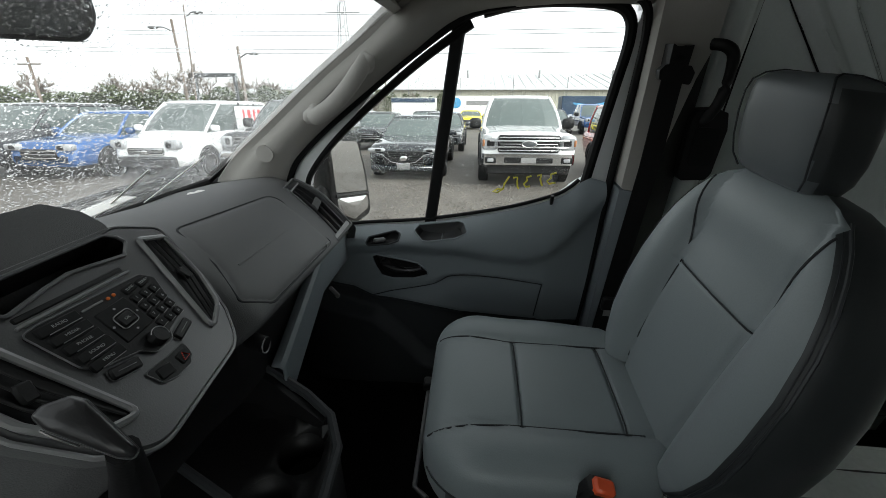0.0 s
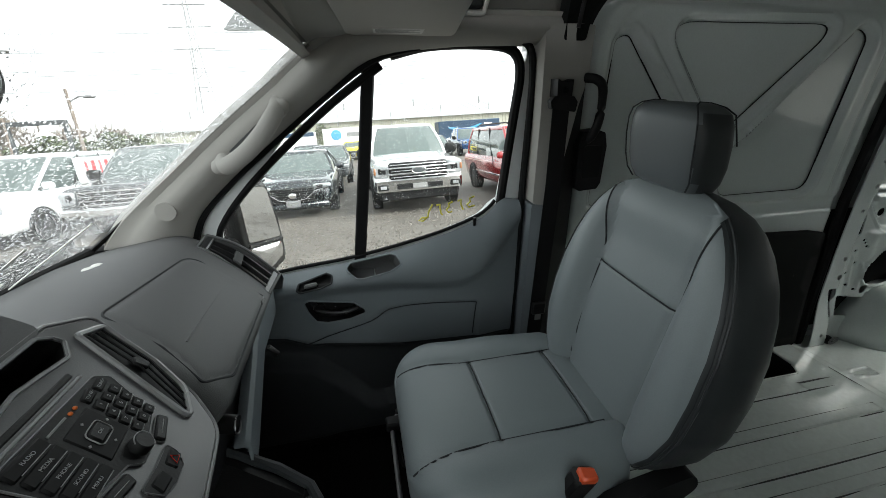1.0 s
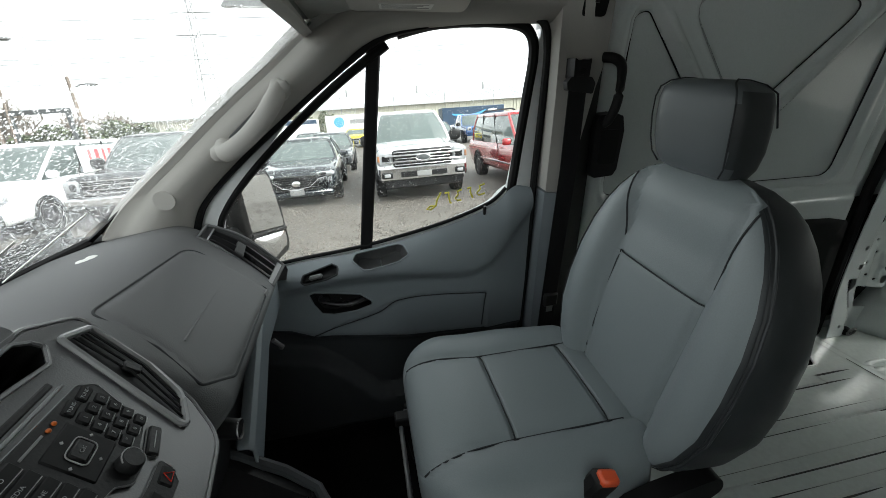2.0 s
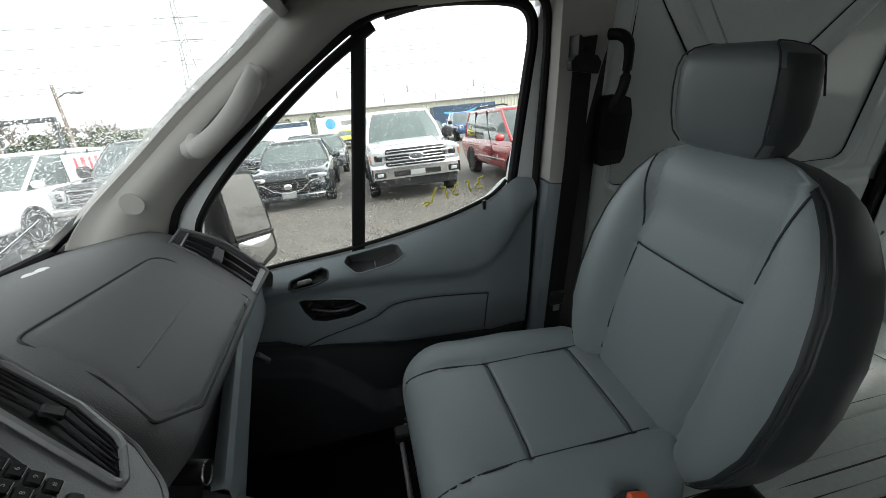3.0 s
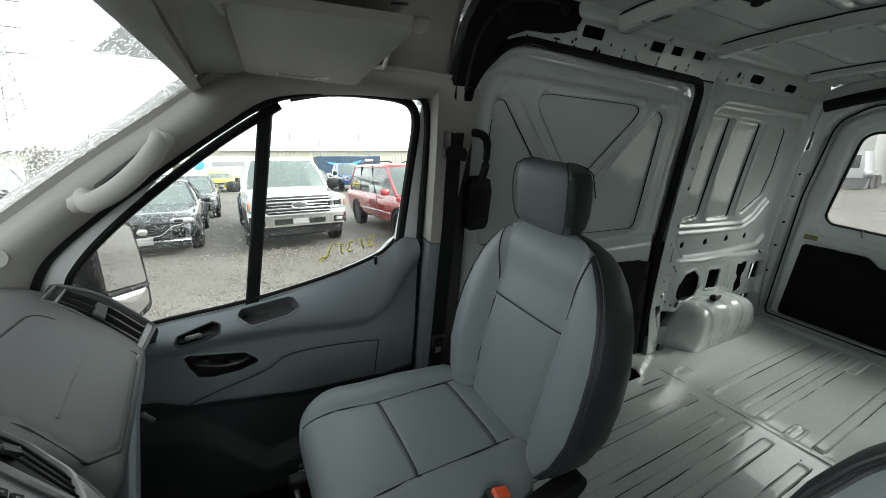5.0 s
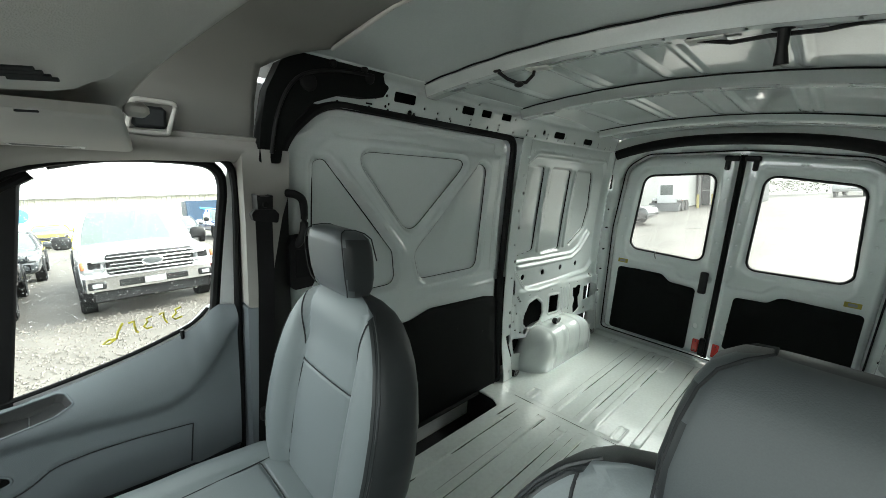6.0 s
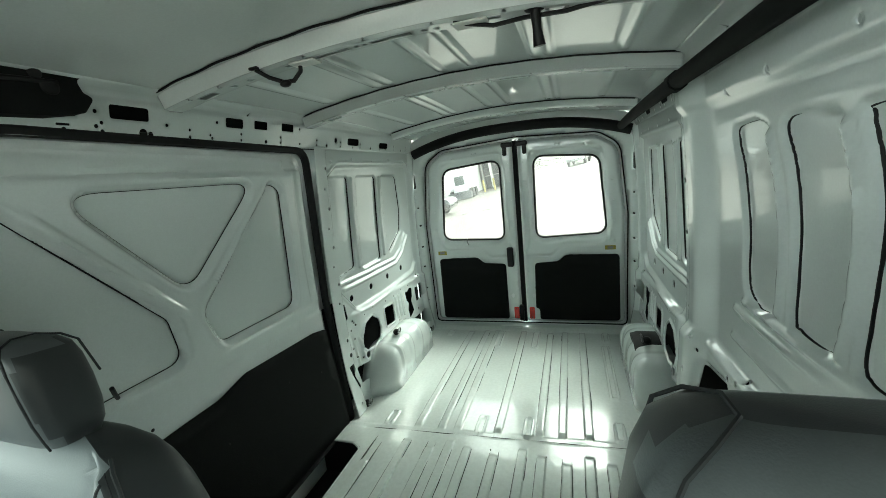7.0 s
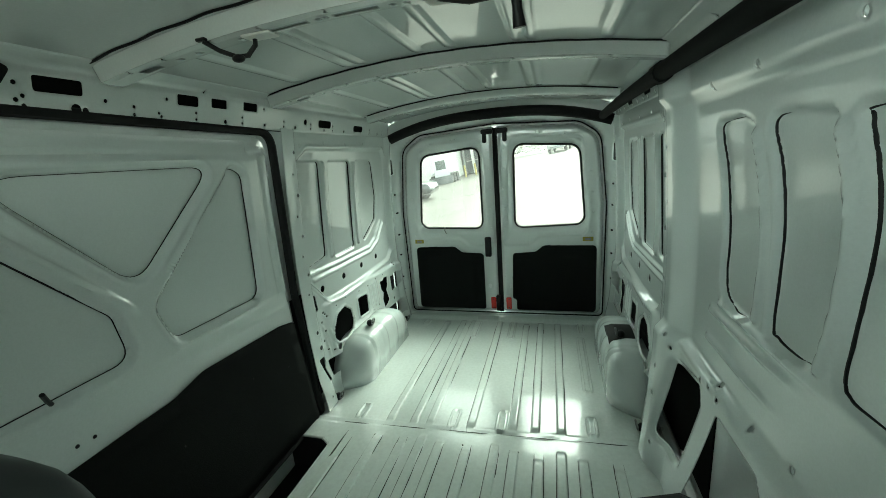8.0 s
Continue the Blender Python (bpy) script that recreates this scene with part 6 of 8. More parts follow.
trim = thing("door_track_cover", "black plastic cover over the sliding door's upper track", "trim cover", (0.6, 0.8, 1.3))
tc = rpoly([(0.362, 1.290), (0.372, 1.40), (0.392, 1.505), (0.430, 1.592), (0.500, 1.640), (0.590, 1.678), (0.700, 1.688), (0.835, 1.686), (0.828, 1.640), (0.800, 1.622), (0.812, 1.596), (0.835, 1.585), (0.812, 1.548), (0.745, 1.535), (0.640, 1.530), (0.545, 1.492), (0.482, 1.430), (0.440, 1.356), (0.428, 1.290)], 0.010, 3)
part("cover", Geo().prism(tc, lambda u, v, w: Vector((u, w - 0.18 * max(v - 1.50, 0), v)), 0.775, 0.83), BLACKP, trim)
part("cover_rib", Geo().tube([(u, 0.773 - 0.18 * max(v - 1.50, 0), v) for u, v in spline([(0.40, 1.32), (0.425, 1.45), (0.49, 1.56), (0.62, 1.60), (0.76, 1.61)], 20)], 0.006, 8), BLACK, trim)
for u, v, r in ((0.60, 1.62, 0.014), (0.72, 1.625, 0.014), (0.745, 1.60, 0.02), (0.52, 1.55, 0.03)):
    part("boss", Geo().ball((u, 0.774 - 0.18 * max(v - 1.5, 0), v), (r, 0.008, r), 12, 6), RUBBER, trim)

# headliner with the overhead shelf, lamp, sun visors
liner = thing("headliner", "grey felt cab headliner with an overhead shelf", "headliner", (0, 0, 1.4), kind="structure")


def shelf_map(U, V):
    edge = np.clip(np.abs(V) / 0.83, 0, 1)
    z = 1.405 - 0.095 * edge ** 3 - 0.05 * step(-U, 0.08, 0.40) * (1 - 0.5 * edge ** 2)
    low = rpoly([(-0.42, -0.30), (-0.16, -0.22), (-0.05, -0.14), (-0.03, 0.0), (-0.05, 0.14), (-0.16, 0.22), (-0.42, 0.30)], 0.08, 5)
    z = z - 0.040 * (1 - step(sdf(U, V, low), -0.03, 0.03)) + 0.012 * step(U, 0.0, 0.018)
    return np.stack([U, V, z], -1)


def dome_map(U, V):
    side = np.clip((np.abs(V) - 0.56) / 0.272, 0, 1)
    z = 1.662 - 0.02 * (V / 0.8) ** 2 - 0.325 * (1 - np.sqrt(np.clip(1 - side ** 2.6, 0, 1)))
    # the recessed grip in the side
    grip = (1 - step(np.abs(U - 0.105) - 0.035, 0, 0.012)) * (1 - step(np.abs(z - 1.39) - 0.028, 0, 0.012)) * (V > 0)
    return np.stack([U, V * 1.0 + 0.018 * grip, z], -1)


dome_edge = [(-0.33, -0.832), (0.365, -0.832), (0.37, -0.76), (0.44, -0.72), (0.545, -0.66), (0.50, -0.30), (0.49, 0.0), (0.50, 0.30), (0.545, 0.66), (0.44, 0.72), (0.37, 0.76), (0.365, 0.832), (-0.33, 0.832)]
part("shelf_panel", sheet([(-0.335, -0.825), (0.020, -0.825), (0.020, 0.825), (-0.335, 0.825)], [], 0.018, shelf_map), LINER, liner, "grey moulded overhead shelf", smooth=80, solid=0.008)
header_y = np.linspace(-0.82, 0.82, 30)
header_edge = shelf_map(np.full(30, -0.330), header_y)
part("header_trim", Geo().loft([[screen_pt(0.985, y) + Vector((0.006, 0, -0.006)), screen_pt(1.0, y) + Vector((0.016, 0, -0.004)), Vector(e) + Vector((0.004, 0, -0.004)), Vector(e) + Vector((0.02, 0, 0.004))] for y, e in zip(header_y, header_edge)], closed=False), LINER, liner, "grey windscreen header trim", smooth=60, solid=0.003)
lip_ = [Vector(p) for p in shelf_map(np.full(40, 0.020), np.linspace(-0.80, 0.80, 40))]
part("shelf_lip", Geo().tube([p + Vector((0.0, 0, 0.010)) for p in lip_], 0.011, 8), LINER, liner, smooth=80)
part("felt", sheet(dome_edge, [], 0.02, dome_map), FELT, liner, "grey felt roof lining", smooth=80, solid=0.006)
part("lining_edge", Geo().tube([Vector(p) + Vector((0, 0, -0.002)) for p in dome_map(np.array([p[0] for p in dome_edge[4:9]]), np.array([p[1] for p in dome_edge[4:9]]))], 0.006, 8), LINER, liner)
part("roof_panel", Geo().box((-0.02, 0, 1.745), (1.0, 1.7, 0.02), 0.01), OUTER, liner)
part("brow", Geo().prism([(-0.50, 1.315), (-0.30, 1.315), (0.45, 1.745), (-0.1, 1.745)], lambda u, v, w: Vector((u, w, v)), -0.84, -0.80), OUTER, liner)
part("brow", Geo().prism([(-0.50, 1.315), (-0.30, 1.315), (0.45, 1.745), (-0.1, 1.745)], lambda u, v, w: Vector((u, w, v)), 0.84, 0.88), OUTER, liner)
lamp = thing("map_lamp", "moulded overhead lamp console with three switches, unlit", "overhead lamp", (-0.18, 0.0, 1.34))
lp = rpoly([(-0.224, 0.000), (-0.205, -0.040), (-0.152, -0.062), (-0.142, -0.020), (-0.133, 0.135), (-0.176, 0.192), (-0.206, 0.158)], [0.02, 0.02, 0.014, 0.03, 0.03, 0.03, 0.03], 5)
lc = (-0.180, 0.060)
LM = lambda u, v, w: Vector((u, (v - 0.065) * 0.82, 1.349 - 0.05 * (v - 0.065) - w))
lring = lambda k, w: [LM(lc[0] + (u - lc[0]) * k, lc[1] + (v - lc[1]) * (0.5 + 0.5 * k), w) for u, v in lp]
part("surround", Geo().loft([lring(1.16, -0.03), lring(1.16, -0.002), lring(1.10, 0.001), lring(1.02, -0.004)]), RUBBER, lamp, "dark gap round the console")
part("body", Geo().loft([lring(1.0, -0.02), lring(1.0, 0.002), lring(0.94, 0.008), lring(0.80, 0.013), lring(0.5, 0.015)]), TRIMG, lamp, smooth=60)
part("centre_seam", Geo().tube([LM(-0.191, -0.03, 0.0135), LM(-0.187, 0.06, 0.0158), LM(-0.182, 0.165, 0.0125)], 0.0011, 6), STITCH_SHADE, lamp)
part("switch_panel", Geo().prism(rpoly([(-0.172, 0.028), (-0.150, 0.010), (-0.141, 0.104), (-0.165, 0.126)], 0.006, 4), LM, 0.008, 0.0158), DASHS, lamp, "grey switch bank")
for i in range(3):
    part("switch", Geo().box(LM(-0.1585 + 0.003 * i, 0.038 + 0.030 * i, 0.0165), (0.017, 0.024, 0.006), 0.0028), TRIMG, lamp)
part("lens", Geo().prism(rpoly([(-0.180, 0.165), (-0.150, 0.140), (-0.142, 0.132), (-0.146, 0.150), (-0.176, 0.184)], 0.004, 3), LM, 0.004, 0.0125), BEIGE, lamp, "pale lens")
for i in range(4):
    part("vent_slit", Geo().tube([(-0.118 + 0.004 * i, -0.088 + 0.010 * i, 1.3500 - 0.0004 * i), (-0.092 + 0.004 * i, -0.098 + 0.010 * i, 1.3520 - 0.0004 * i)], 0.0016, 5), STITCH_SHADE, lamp)
part("microphone_slot", Geo().tube([(-0.110, 0.112, 1.3365), (-0.094, 0.104, 1.3372)], 0.0026, 6, flat=0.5), STITCH_SHADE, lamp)
for sgn in (1, -1):
    vis = thing("sun_visor", "grey fabric sun visor folded up, with a paper label", "sun visor", (-0.10, sgn * 0.5, 1.31), group="sun visors")
    def on_visor(u, v, w):
        x = -0.262 + 0.25 * u + v * (0.050 + 0.027 * u)
        y = 0.29 - 0.04 * u + v * (0.51 + 0.05 * u)
        return Vector((x if sgn > 0 else x - 0.06, sgn * y, (1.350 if sgn > 0 else 1.366) - 0.083 * (y - 0.25) - w))

    outl = rpoly([(0, 0), (1, 0), (1, 1), (0, 1)], 0.07, 5)
    part("pad", Geo().loft([[on_visor(u, v, -0.014) for u, v in outl], [on_visor(u, v, 0.0) for u, v in outl], [on_visor(0.5 + (u - 0.5) * 0.97, 0.5 + (v - 0.5) * 0.97, 0.004) for u, v in outl]]), LINER, vis, smooth=60)
    part("label", Geo().prism([(0.25, 0.83), (0.70, 0.83), (0.68, 0.925), (0.25, 0.925)], on_visor, 0.003, 0.0052), LABEL, vis, "printed paper label")
    for i in range(4):
        part("print", Geo().prism([(0.27, 0.842 + 0.019 * i), (0.66 - 0.05 * (i % 3), 0.842 + 0.019 * i), (0.66 - 0.05 * (i % 3), 0.847 + 0.019 * i), (0.27, 0.847 + 0.019 * i)], on_visor, 0.005, 0.0058), INK, vis)
    part("pivot_arm", Geo().tube([(-0.262, sgn * 0.34, 1.345), (-0.275, sgn * 0.30, 1.352), (-0.29, sgn * 0.28, 1.362)], 0.008, 8), LINER, vis)
    if sgn > 0:
        part("clip", Geo().box((0.012, 0.30, 1.365), (0.03, 0.035, 0.02), 0.006), LINER, vis)
ah = thing("ceiling_grip", "grey moulded grip pocket in the side of the headliner", "grip", (0.105, 0.80, 1.36))
part("pocket", Geo().box((0.105, 0.812, 1.392), (0.075, 0.02, 0.055), 0.008, pose(0, 0, 0)), STITCH_SHADE, ah)
part("rim", Geo().tube([(u, 0.803 - 0.12 * max(v - 1.36, 0), v) for u, v in rpoly([(0.055, 1.352), (0.142, 1.352), (0.165, 1.432), (0.072, 1.432)], 0.012, 4)], 0.006, 8, closed=True), LINER, ah)


# seats
def rounded_box(a, b, n=56, e=0.42):
    """A boxy section: (across, deep) pairs."""
    out = []
    for j in range(n):
        c, s = math.cos(2 * math.pi * j / n), math.sin(2 * math.pi * j / n)
        out.append((a * math.copysign(abs(c) ** e, c), b * math.copysign(abs(s) ** e, s)))
    return out


def padded(v, a, b, insert, flat, edge):
    """Depth of a padded face at v across: a flat insert between two bolsters that roll over at the edge, with grooves at the seams."""
    q = abs(v)
    if q < insert:
        w = flat * b + 0.004 * (1 - (q / insert) ** 2)
    else:
        t = min((q - insert) / max(a - insert, 1e-4), 1.0)
        up = t / 0.42
        w = flat * b + (1 - flat) * b * math.sin(min(up, 1.0) * math.pi / 2)
        if up > 1:
            k = (t - 0.42) / 0.58
            w = edge * b + (1 - edge) * b * math.sqrt(max(1 - k ** 2.6, 0.0))
    return w - 0.0055 * math.exp(-((q - insert) / 0.006) ** 2)


FRONT_N, SIDE_N = 46, 26


def pad_section(a, b, insert, flat, edge, groove=0.0):
    """A closed section: the padded face first, from one edge to the other, then the plain sides and back."""
    out = []
    for k in range(FRONT_N + 1):
        v = a * math.sin(math.pi / 2 * (1 - 2 * k / FRONT_N)) if a < insert * 1.2 else a * (1 - 2 * k / FRONT_N)
        out.append((v, padded(v, a, b, insert, flat, edge) - (groove if abs(v) < insert + 0.002 else 0.0)))
    w0, w1 = out[-1][1], -b
    for k in range(1, SIDE_N):
        t = math.pi * k / SIDE_N
        c, s_ = math.cos(t), math.sin(t)
        v = -a * math.copysign(abs(c) ** 0.35, c)
        out.append((v, w0 + (w1 - w0) * abs(s_) ** 0.45))
    return out


def seat(yc, tall=False):
    s = thing("front_seat", "grey vinyl front seat with dark grey side panels and a headrest", "seat", (0.05, yc, -0.085), group="front seats")
    insert = 0.118
    prof = [(0.452, 0.13, 0.035), (0.462, 0.165, 0.055), (0.49, 0.195, 0.070), (0.54, 0.226, 0.080), (0.61, 0.248, 0.085), (0.69, 0.252, 0.085), (0.77, 0.246, 0.081), (0.84, 0.230, 0.075), (0.89, 0.210, 0.069), (0.93, 0.186, 0.062), (0.96, 0.160, 0.054), (0.982, 0.130, 0.044), (0.995, 0.098, 0.032), (1.002, 0.060, 0.018), (1.004, 0.03, 0.008)]
    zz = [p[0] for p in prof]

    def back_pt(z, v, w):
        return Vector((0.320 + 0.17 * (z - 0.80) + 0.050 - w, yc + v, z + 0.17 * w))

    def size(z):
        return float(np.interp(z, zz, [p[1] for p in prof])), float(np.interp(z, zz, [p[2] for p in prof]))

    levels = sorted(set([round(float(q), 4) for q in np.linspace(0.462, 0.99, 56)] + [0.452, 0.786, 0.790, 0.793, 0.796, 0.799, 0.802, 0.806, 0.995, 0.999, 1.002, 1.004]))
    rings = []
    for z in levels:
        a, b = size(z)
        soft = 0.60 + 0.30 * float(step(np.array([z]), 0.86, 0.97)[0])
        rings.append([back_pt(z, v, w) for v, w in pad_section(a, b, insert, soft, 0.42, 0.0035 * math.exp(-((z - 0.796) / 0.004) ** 2))])
    bk = part("backrest", Geo().loft(rings), VINYL, s, "grey vinyl backrest with piped edges", smooth=180)
    n_ = FRONT_N + SIDE_N
    bk.data.materials.append(VINYLD)
    for k, poly in enumerate(bk.data.polygons):
        if k >= n_ * (len(rings) - 1) or not 2 <= k % n_ < FRONT_N - 2:
            poly.material_index = 1

    def on_back(z, v, lift=0.0006):
        a, b = size(z)
        soft = 0.60 + 0.30 * float(step(np.array([z]), 0.86, 0.97)[0])
        return back_pt(z, v, padded(v, a, b, insert, soft, 0.42) + lift)

    flare = lambda z: insert + 0.020 * float(step(np.array([z]), 0.80, 0.97)[0])
    for sg in (-1, 1):
        lo = 0.49 if sg > 0 else 0.80
        part("seam", Geo().tube([on_back(z, sg * flare(z)) for z in np.linspace(lo, 0.968, 30)], 0.0020, 6), STITCH_SHADE, bk)
        edge = []
        for z in np.linspace(0.475, 0.985, 46):
            a, b = size(z)
            v_ = a * (insert / a + (1 - insert / a) * 0.925) if a > insert else a * 0.93
            edge.append(back_pt(z, sg * v_, padded(v_, a, b, insert, 0.75, 0.42) + 0.001))
        part("piping", Geo().tube(edge, 0.0027, 6), VINYLD, bk)
        part("stitching", Geo().tube([p + Vector((-0.007, -sg * 0.0035, 0)) for p in edge], 0.0009, 5), STITCH_SHADE, bk)
    part("seam", Geo().tube([on_back(0.796, v, -0.002) for v in np.linspace(-insert, insert, 20)], 0.0016, 6), STITCH_SHADE, bk)

    # cushion
    oc = 0.045

    def cush(x):
        t = min(max((x + 0.178) / 0.125, 0.0), 1.0)
        r = math.sqrt(max(1 - (1 - t) ** 2, 0.0))
        tb = min(max((0.285 - x) / 0.03, 0.0), 1.0)
        a = (0.135 + 0.115 * r - 0.030 * max(0, (x - 0.1) / 0.2)) * (0.85 + 0.15 * tb)
        return a, 0.018 + 0.070 * r, 0.438 + 0.012 * max(0, -x / 0.2)

    def gap(x):
        return sum(0.006 * math.exp(-((x - c) / 0.005) ** 2) for c in (0.018, 0.222))

    def cush_insert(x):
        return 0.124 + 0.018 * max(0.0, -x / 0.17)

    xs = sorted(set([-0.178, -0.1775, -0.176, -0.173, -0.168, -0.160, -0.150, -0.138, -0.125] + [round(float(q), 4) for q in np.linspace(-0.11, 0.27, 40)] + [0.010, 0.014, 0.018, 0.022, 0.026, 0.214, 0.218, 0.222, 0.226, 0.230, 0.285]))
    rings = []
    for x in xs:
        a, b, zc = cush(x)
        rings.append([Vector((x, yc + oc + v, zc + w)) for v, w in pad_section(a, b, min(cush_insert(x), a * 0.8), 0.90, 0.15, gap(x))])
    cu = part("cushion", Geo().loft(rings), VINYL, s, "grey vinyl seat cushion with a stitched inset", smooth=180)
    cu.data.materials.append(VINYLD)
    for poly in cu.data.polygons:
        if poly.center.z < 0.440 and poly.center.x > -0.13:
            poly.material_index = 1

    def top(x, v, lift=0.0006):
        a, b, zc = cush(x)
        return Vector((x, yc + oc + v, zc + padded(v, a, b, min(cush_insert(x), a * 0.8), 0.90, 0.15) + lift))

    for sg in (-1, 1):
        part("seam", Geo().tube([top(x, sg * min(cush_insert(x), cush(x)[0] * 0.8), 0.0026) for x in np.linspace(-0.168, 0.255, 40)], 0.0020, 6), STITCH_SHADE, cu)
        part("piping", Geo().tube([Vector((x, yc + oc + sg * (cush(x)[0] + 0.0005), cush(x)[2] + 0.010)) for x in np.linspace(-0.165, 0.26, 34)], 0.0024, 6), VINYLD, cu)
    for x in (0.018, 0.222):
        part("seam", Geo().tube([top(x, v, 0.0) for v in np.linspace(-0.122, 0.122, 16)], 0.0017, 6), STITCH_SHADE, cu)

    # headrest
    def hc(z):
        if tall:
            return Vector((0.362 + 0.25 * (z - 1.09), yc - 0.045 - 0.15 * (z - 1.145), z - 0.010))
        return Vector((0.378 - 0.10 * (z - 1.08), yc + 0.026, z))

    wide, deep = (1.2, 1.2) if tall else (1.16, 1.18)
    R = []
    for z, a, b in ((0.998, 0.056, 0.018), (1.004, 0.069, 0.027), (1.022, 0.077, 0.033), (1.050, 0.082, 0.036), (1.09, 0.083, 0.037), (1.122, 0.081, 0.036), (1.140, 0.076, 0.033), (1.151, 0.065, 0.025), (1.156, 0.048, 0.014)):
        z += 0.012 if tall else 0.0
        R.append([hc(z) + Vector((-w * deep, v * wide, 0.10 * w)) for v, w in rounded_box(a, b)])
    head = part("headrest", Geo().loft(R), VINYLD, s, "dark grey padded headrest", smooth=180)
    # front faces coloured lighter, painting in the dark vinyl's sheen
    head.data.materials.append(VINYL_SHEEN)
    mid = hc(1.08)
    for poly in head.data.polygons:
        if abs(poly.center.y - mid.y) < 0.072 * wide and poly.center.x < mid.x + 0.01:
            poly.material_index = 1
    for sg in (-1, 1):
        line = [(1.004, 0.062, 0.0265), (1.022, 0.0725, 0.0318), (1.050, 0.0755, 0.0352), (1.09, 0.0765, 0.0362), (1.122, 0.0745, 0.0352), (1.140, 0.069, 0.0322), (1.151, 0.058, 0.0246), (1.1565, 0.046, 0.010), (1.1565, 0.046, -0.010), (1.151, 0.058, -0.0246), (1.140, 0.069, -0.0322), (1.09, 0.0765, -0.0362)]
        part("seam", Geo().tube([hc(z + (0.012 if tall else 0.0)) + Vector((-w * deep * 1.012, sg * v * wide, 0.10 * w)) for z, v, w in line], 0.0015, 6), STITCH_SHADE, head)
        foot = hc(1.01)
        part("post", Geo().tube([foot + Vector((0.010, sg * 0.045, -0.05)), foot + Vector((0.006, sg * 0.045, 0.02))], 0.008, 10), BLACK, s, "black headrest post")
    # pedestal, slides, recliner cover and lever
    part("pedestal", Geo().loft([[Vector((x, yc + y, z)) for x, y in rect(x0, -w, x1, w, 0.04)] for x0, x1, w, z in ((-0.12, 0.26, 0.19, -0.13 if tall else -0.085), (-0.10, 0.25, 0.18, 0.2), (-0.12, 0.26, 0.18, 0.33))]), BLACK, s, "black seat pedestal")
    for sg in (-1, 1):
        rail_ = part("slide_rail", Geo().box((0.02, yc + sg * 0.17, 0.345), (0.46, 0.035, 0.03), 0.005), BLACK, s)
        for x in (-0.17, 0.20):
            part("bolt", Geo().ball((x, yc + sg * 0.19, 0.345), (0.009, 0.004, 0.009), 10, 6), STEEL, rail_)
        part("side_cover", Geo().prism(rpoly([(-0.13, 0.345), (0.16, 0.345), (0.30, 0.40), (0.375, 0.46), (0.36, 0.50), (0.24, 0.475), (0.12, 0.43), (-0.13, 0.405)], 0.025, 4), lambda u, v, w: Vector((u, yc + sg * w, v)), 0.19, 0.225), BLACK, s, "black recliner cover")
    part("tilt_lever", Geo().tube([(0.16, yc - 0.238, 0.37), (0.22, yc - 0.248, 0.368), (0.29, yc - 0.246, 0.392), (0.345, yc - 0.24, 0.43)], [0.009, 0.013, 0.012, 0.006], 10, flat=0.55), BLACK, s)
    part("front_bar", Geo().tube([(-0.165, yc - 0.14, 0.35), (-0.195, yc - 0.11, 0.335), (-0.195, yc + 0.18, 0.335), (-0.165, yc + 0.21, 0.35)], 0.006, 8), STEEL, s)
    part("front_loop", Geo().tube([(-0.175, yc + 0.20, 0.36), (-0.19, yc + 0.205, 0.25), (-0.17, yc + 0.20, 0.14), (-0.12, yc + 0.19, 0.10)], 0.006, 8), BLACK, s)
    return s


passenger_seat = seat(0.300)
buckle = thing("belt_buckle", "black belt buckle with an orange-red release button", "belt buckle", (0.13, 0.07, 0.36))
BM = pose(0.128, 0.112, 0.495, 12, 15, 0)
part("buckle_body", Geo().box((0, 0, 0), (0.05, 0.032, 0.085), 0.008, BM), BLACK, buckle)
part("release_button", Geo().box((0, -0.003, 0.040), (0.038, 0.026, 0.020), 0.005, BM), ORANGE, buckle, "orange-red button")
part("stalk", Geo().tube([(0.128, 0.11, 0.47), (0.11, 0.09, 0.34)], 0.012, 8), BLACK, buckle)
driver_seat = seat(-0.455, True)
driver_seat.location += Vector((-0.070, -0.020, 0.014))

OUT_Z = -0.55
# remaining walls of the cab that the camera never faces
shell = thing("cab_shell", "white painted outer skin of the cab", "van body", (0, 0, 0), kind="structure")
part("roof_skin", Geo().box((1.82, 0, 1.765), (2.8, 1.7, 0.02), 0.01), OUTER, shell)
for s in (1, -1):
    part("cant_rail", Geo().box((1.75, s * 0.91, 1.66), (2.96, 0.08, 0.20), 0.03), OUTER, shell)
    part("sill", Geo().box((1.1, s * 0.93, -0.18), (4.2, 0.05, 0.30), 0.03), OUTER, shell)
    part("front_wing", Geo().box((-1.32, s * 0.86, 0.12), (0.9, 0.14, 0.6), 0.06), OUTER, shell)
part("sliding_skin", Geo().box((1.12, 0.945, 0.70), (1.35, 0.02, 1.75), 0.01), OUTER, shell)
for x in (-1.0, 2.42):
    for sg in (1, -1):
        y = sg * 0.80
        z = (OUT_Z + 0.0262 * x - 0.128 * y) + 0.335
        wheel_ = part("road_wheel", Geo().loft([[Vector((x + 0.335 * q * math.cos(a), y + sg * k, z + 0.335 * q * math.sin(a))) for q, k in ((0.6, -0.10), (0.96, -0.10), (1.0, -0.06), (1.0, 0.06), (0.96, 0.10), (0.62, 0.09), (0.6, 0.02))] for a in np.linspace(0, 2 * math.pi, 29)], caps=False), RUBBER, shell, "black road wheel", smooth=50)
        part("wheel_disc", Geo().tube([(x, y - sg * 0.02, z), (x, y + sg * 0.03, z)], [0.205, 0.19], 24), STEEL, wheel_)


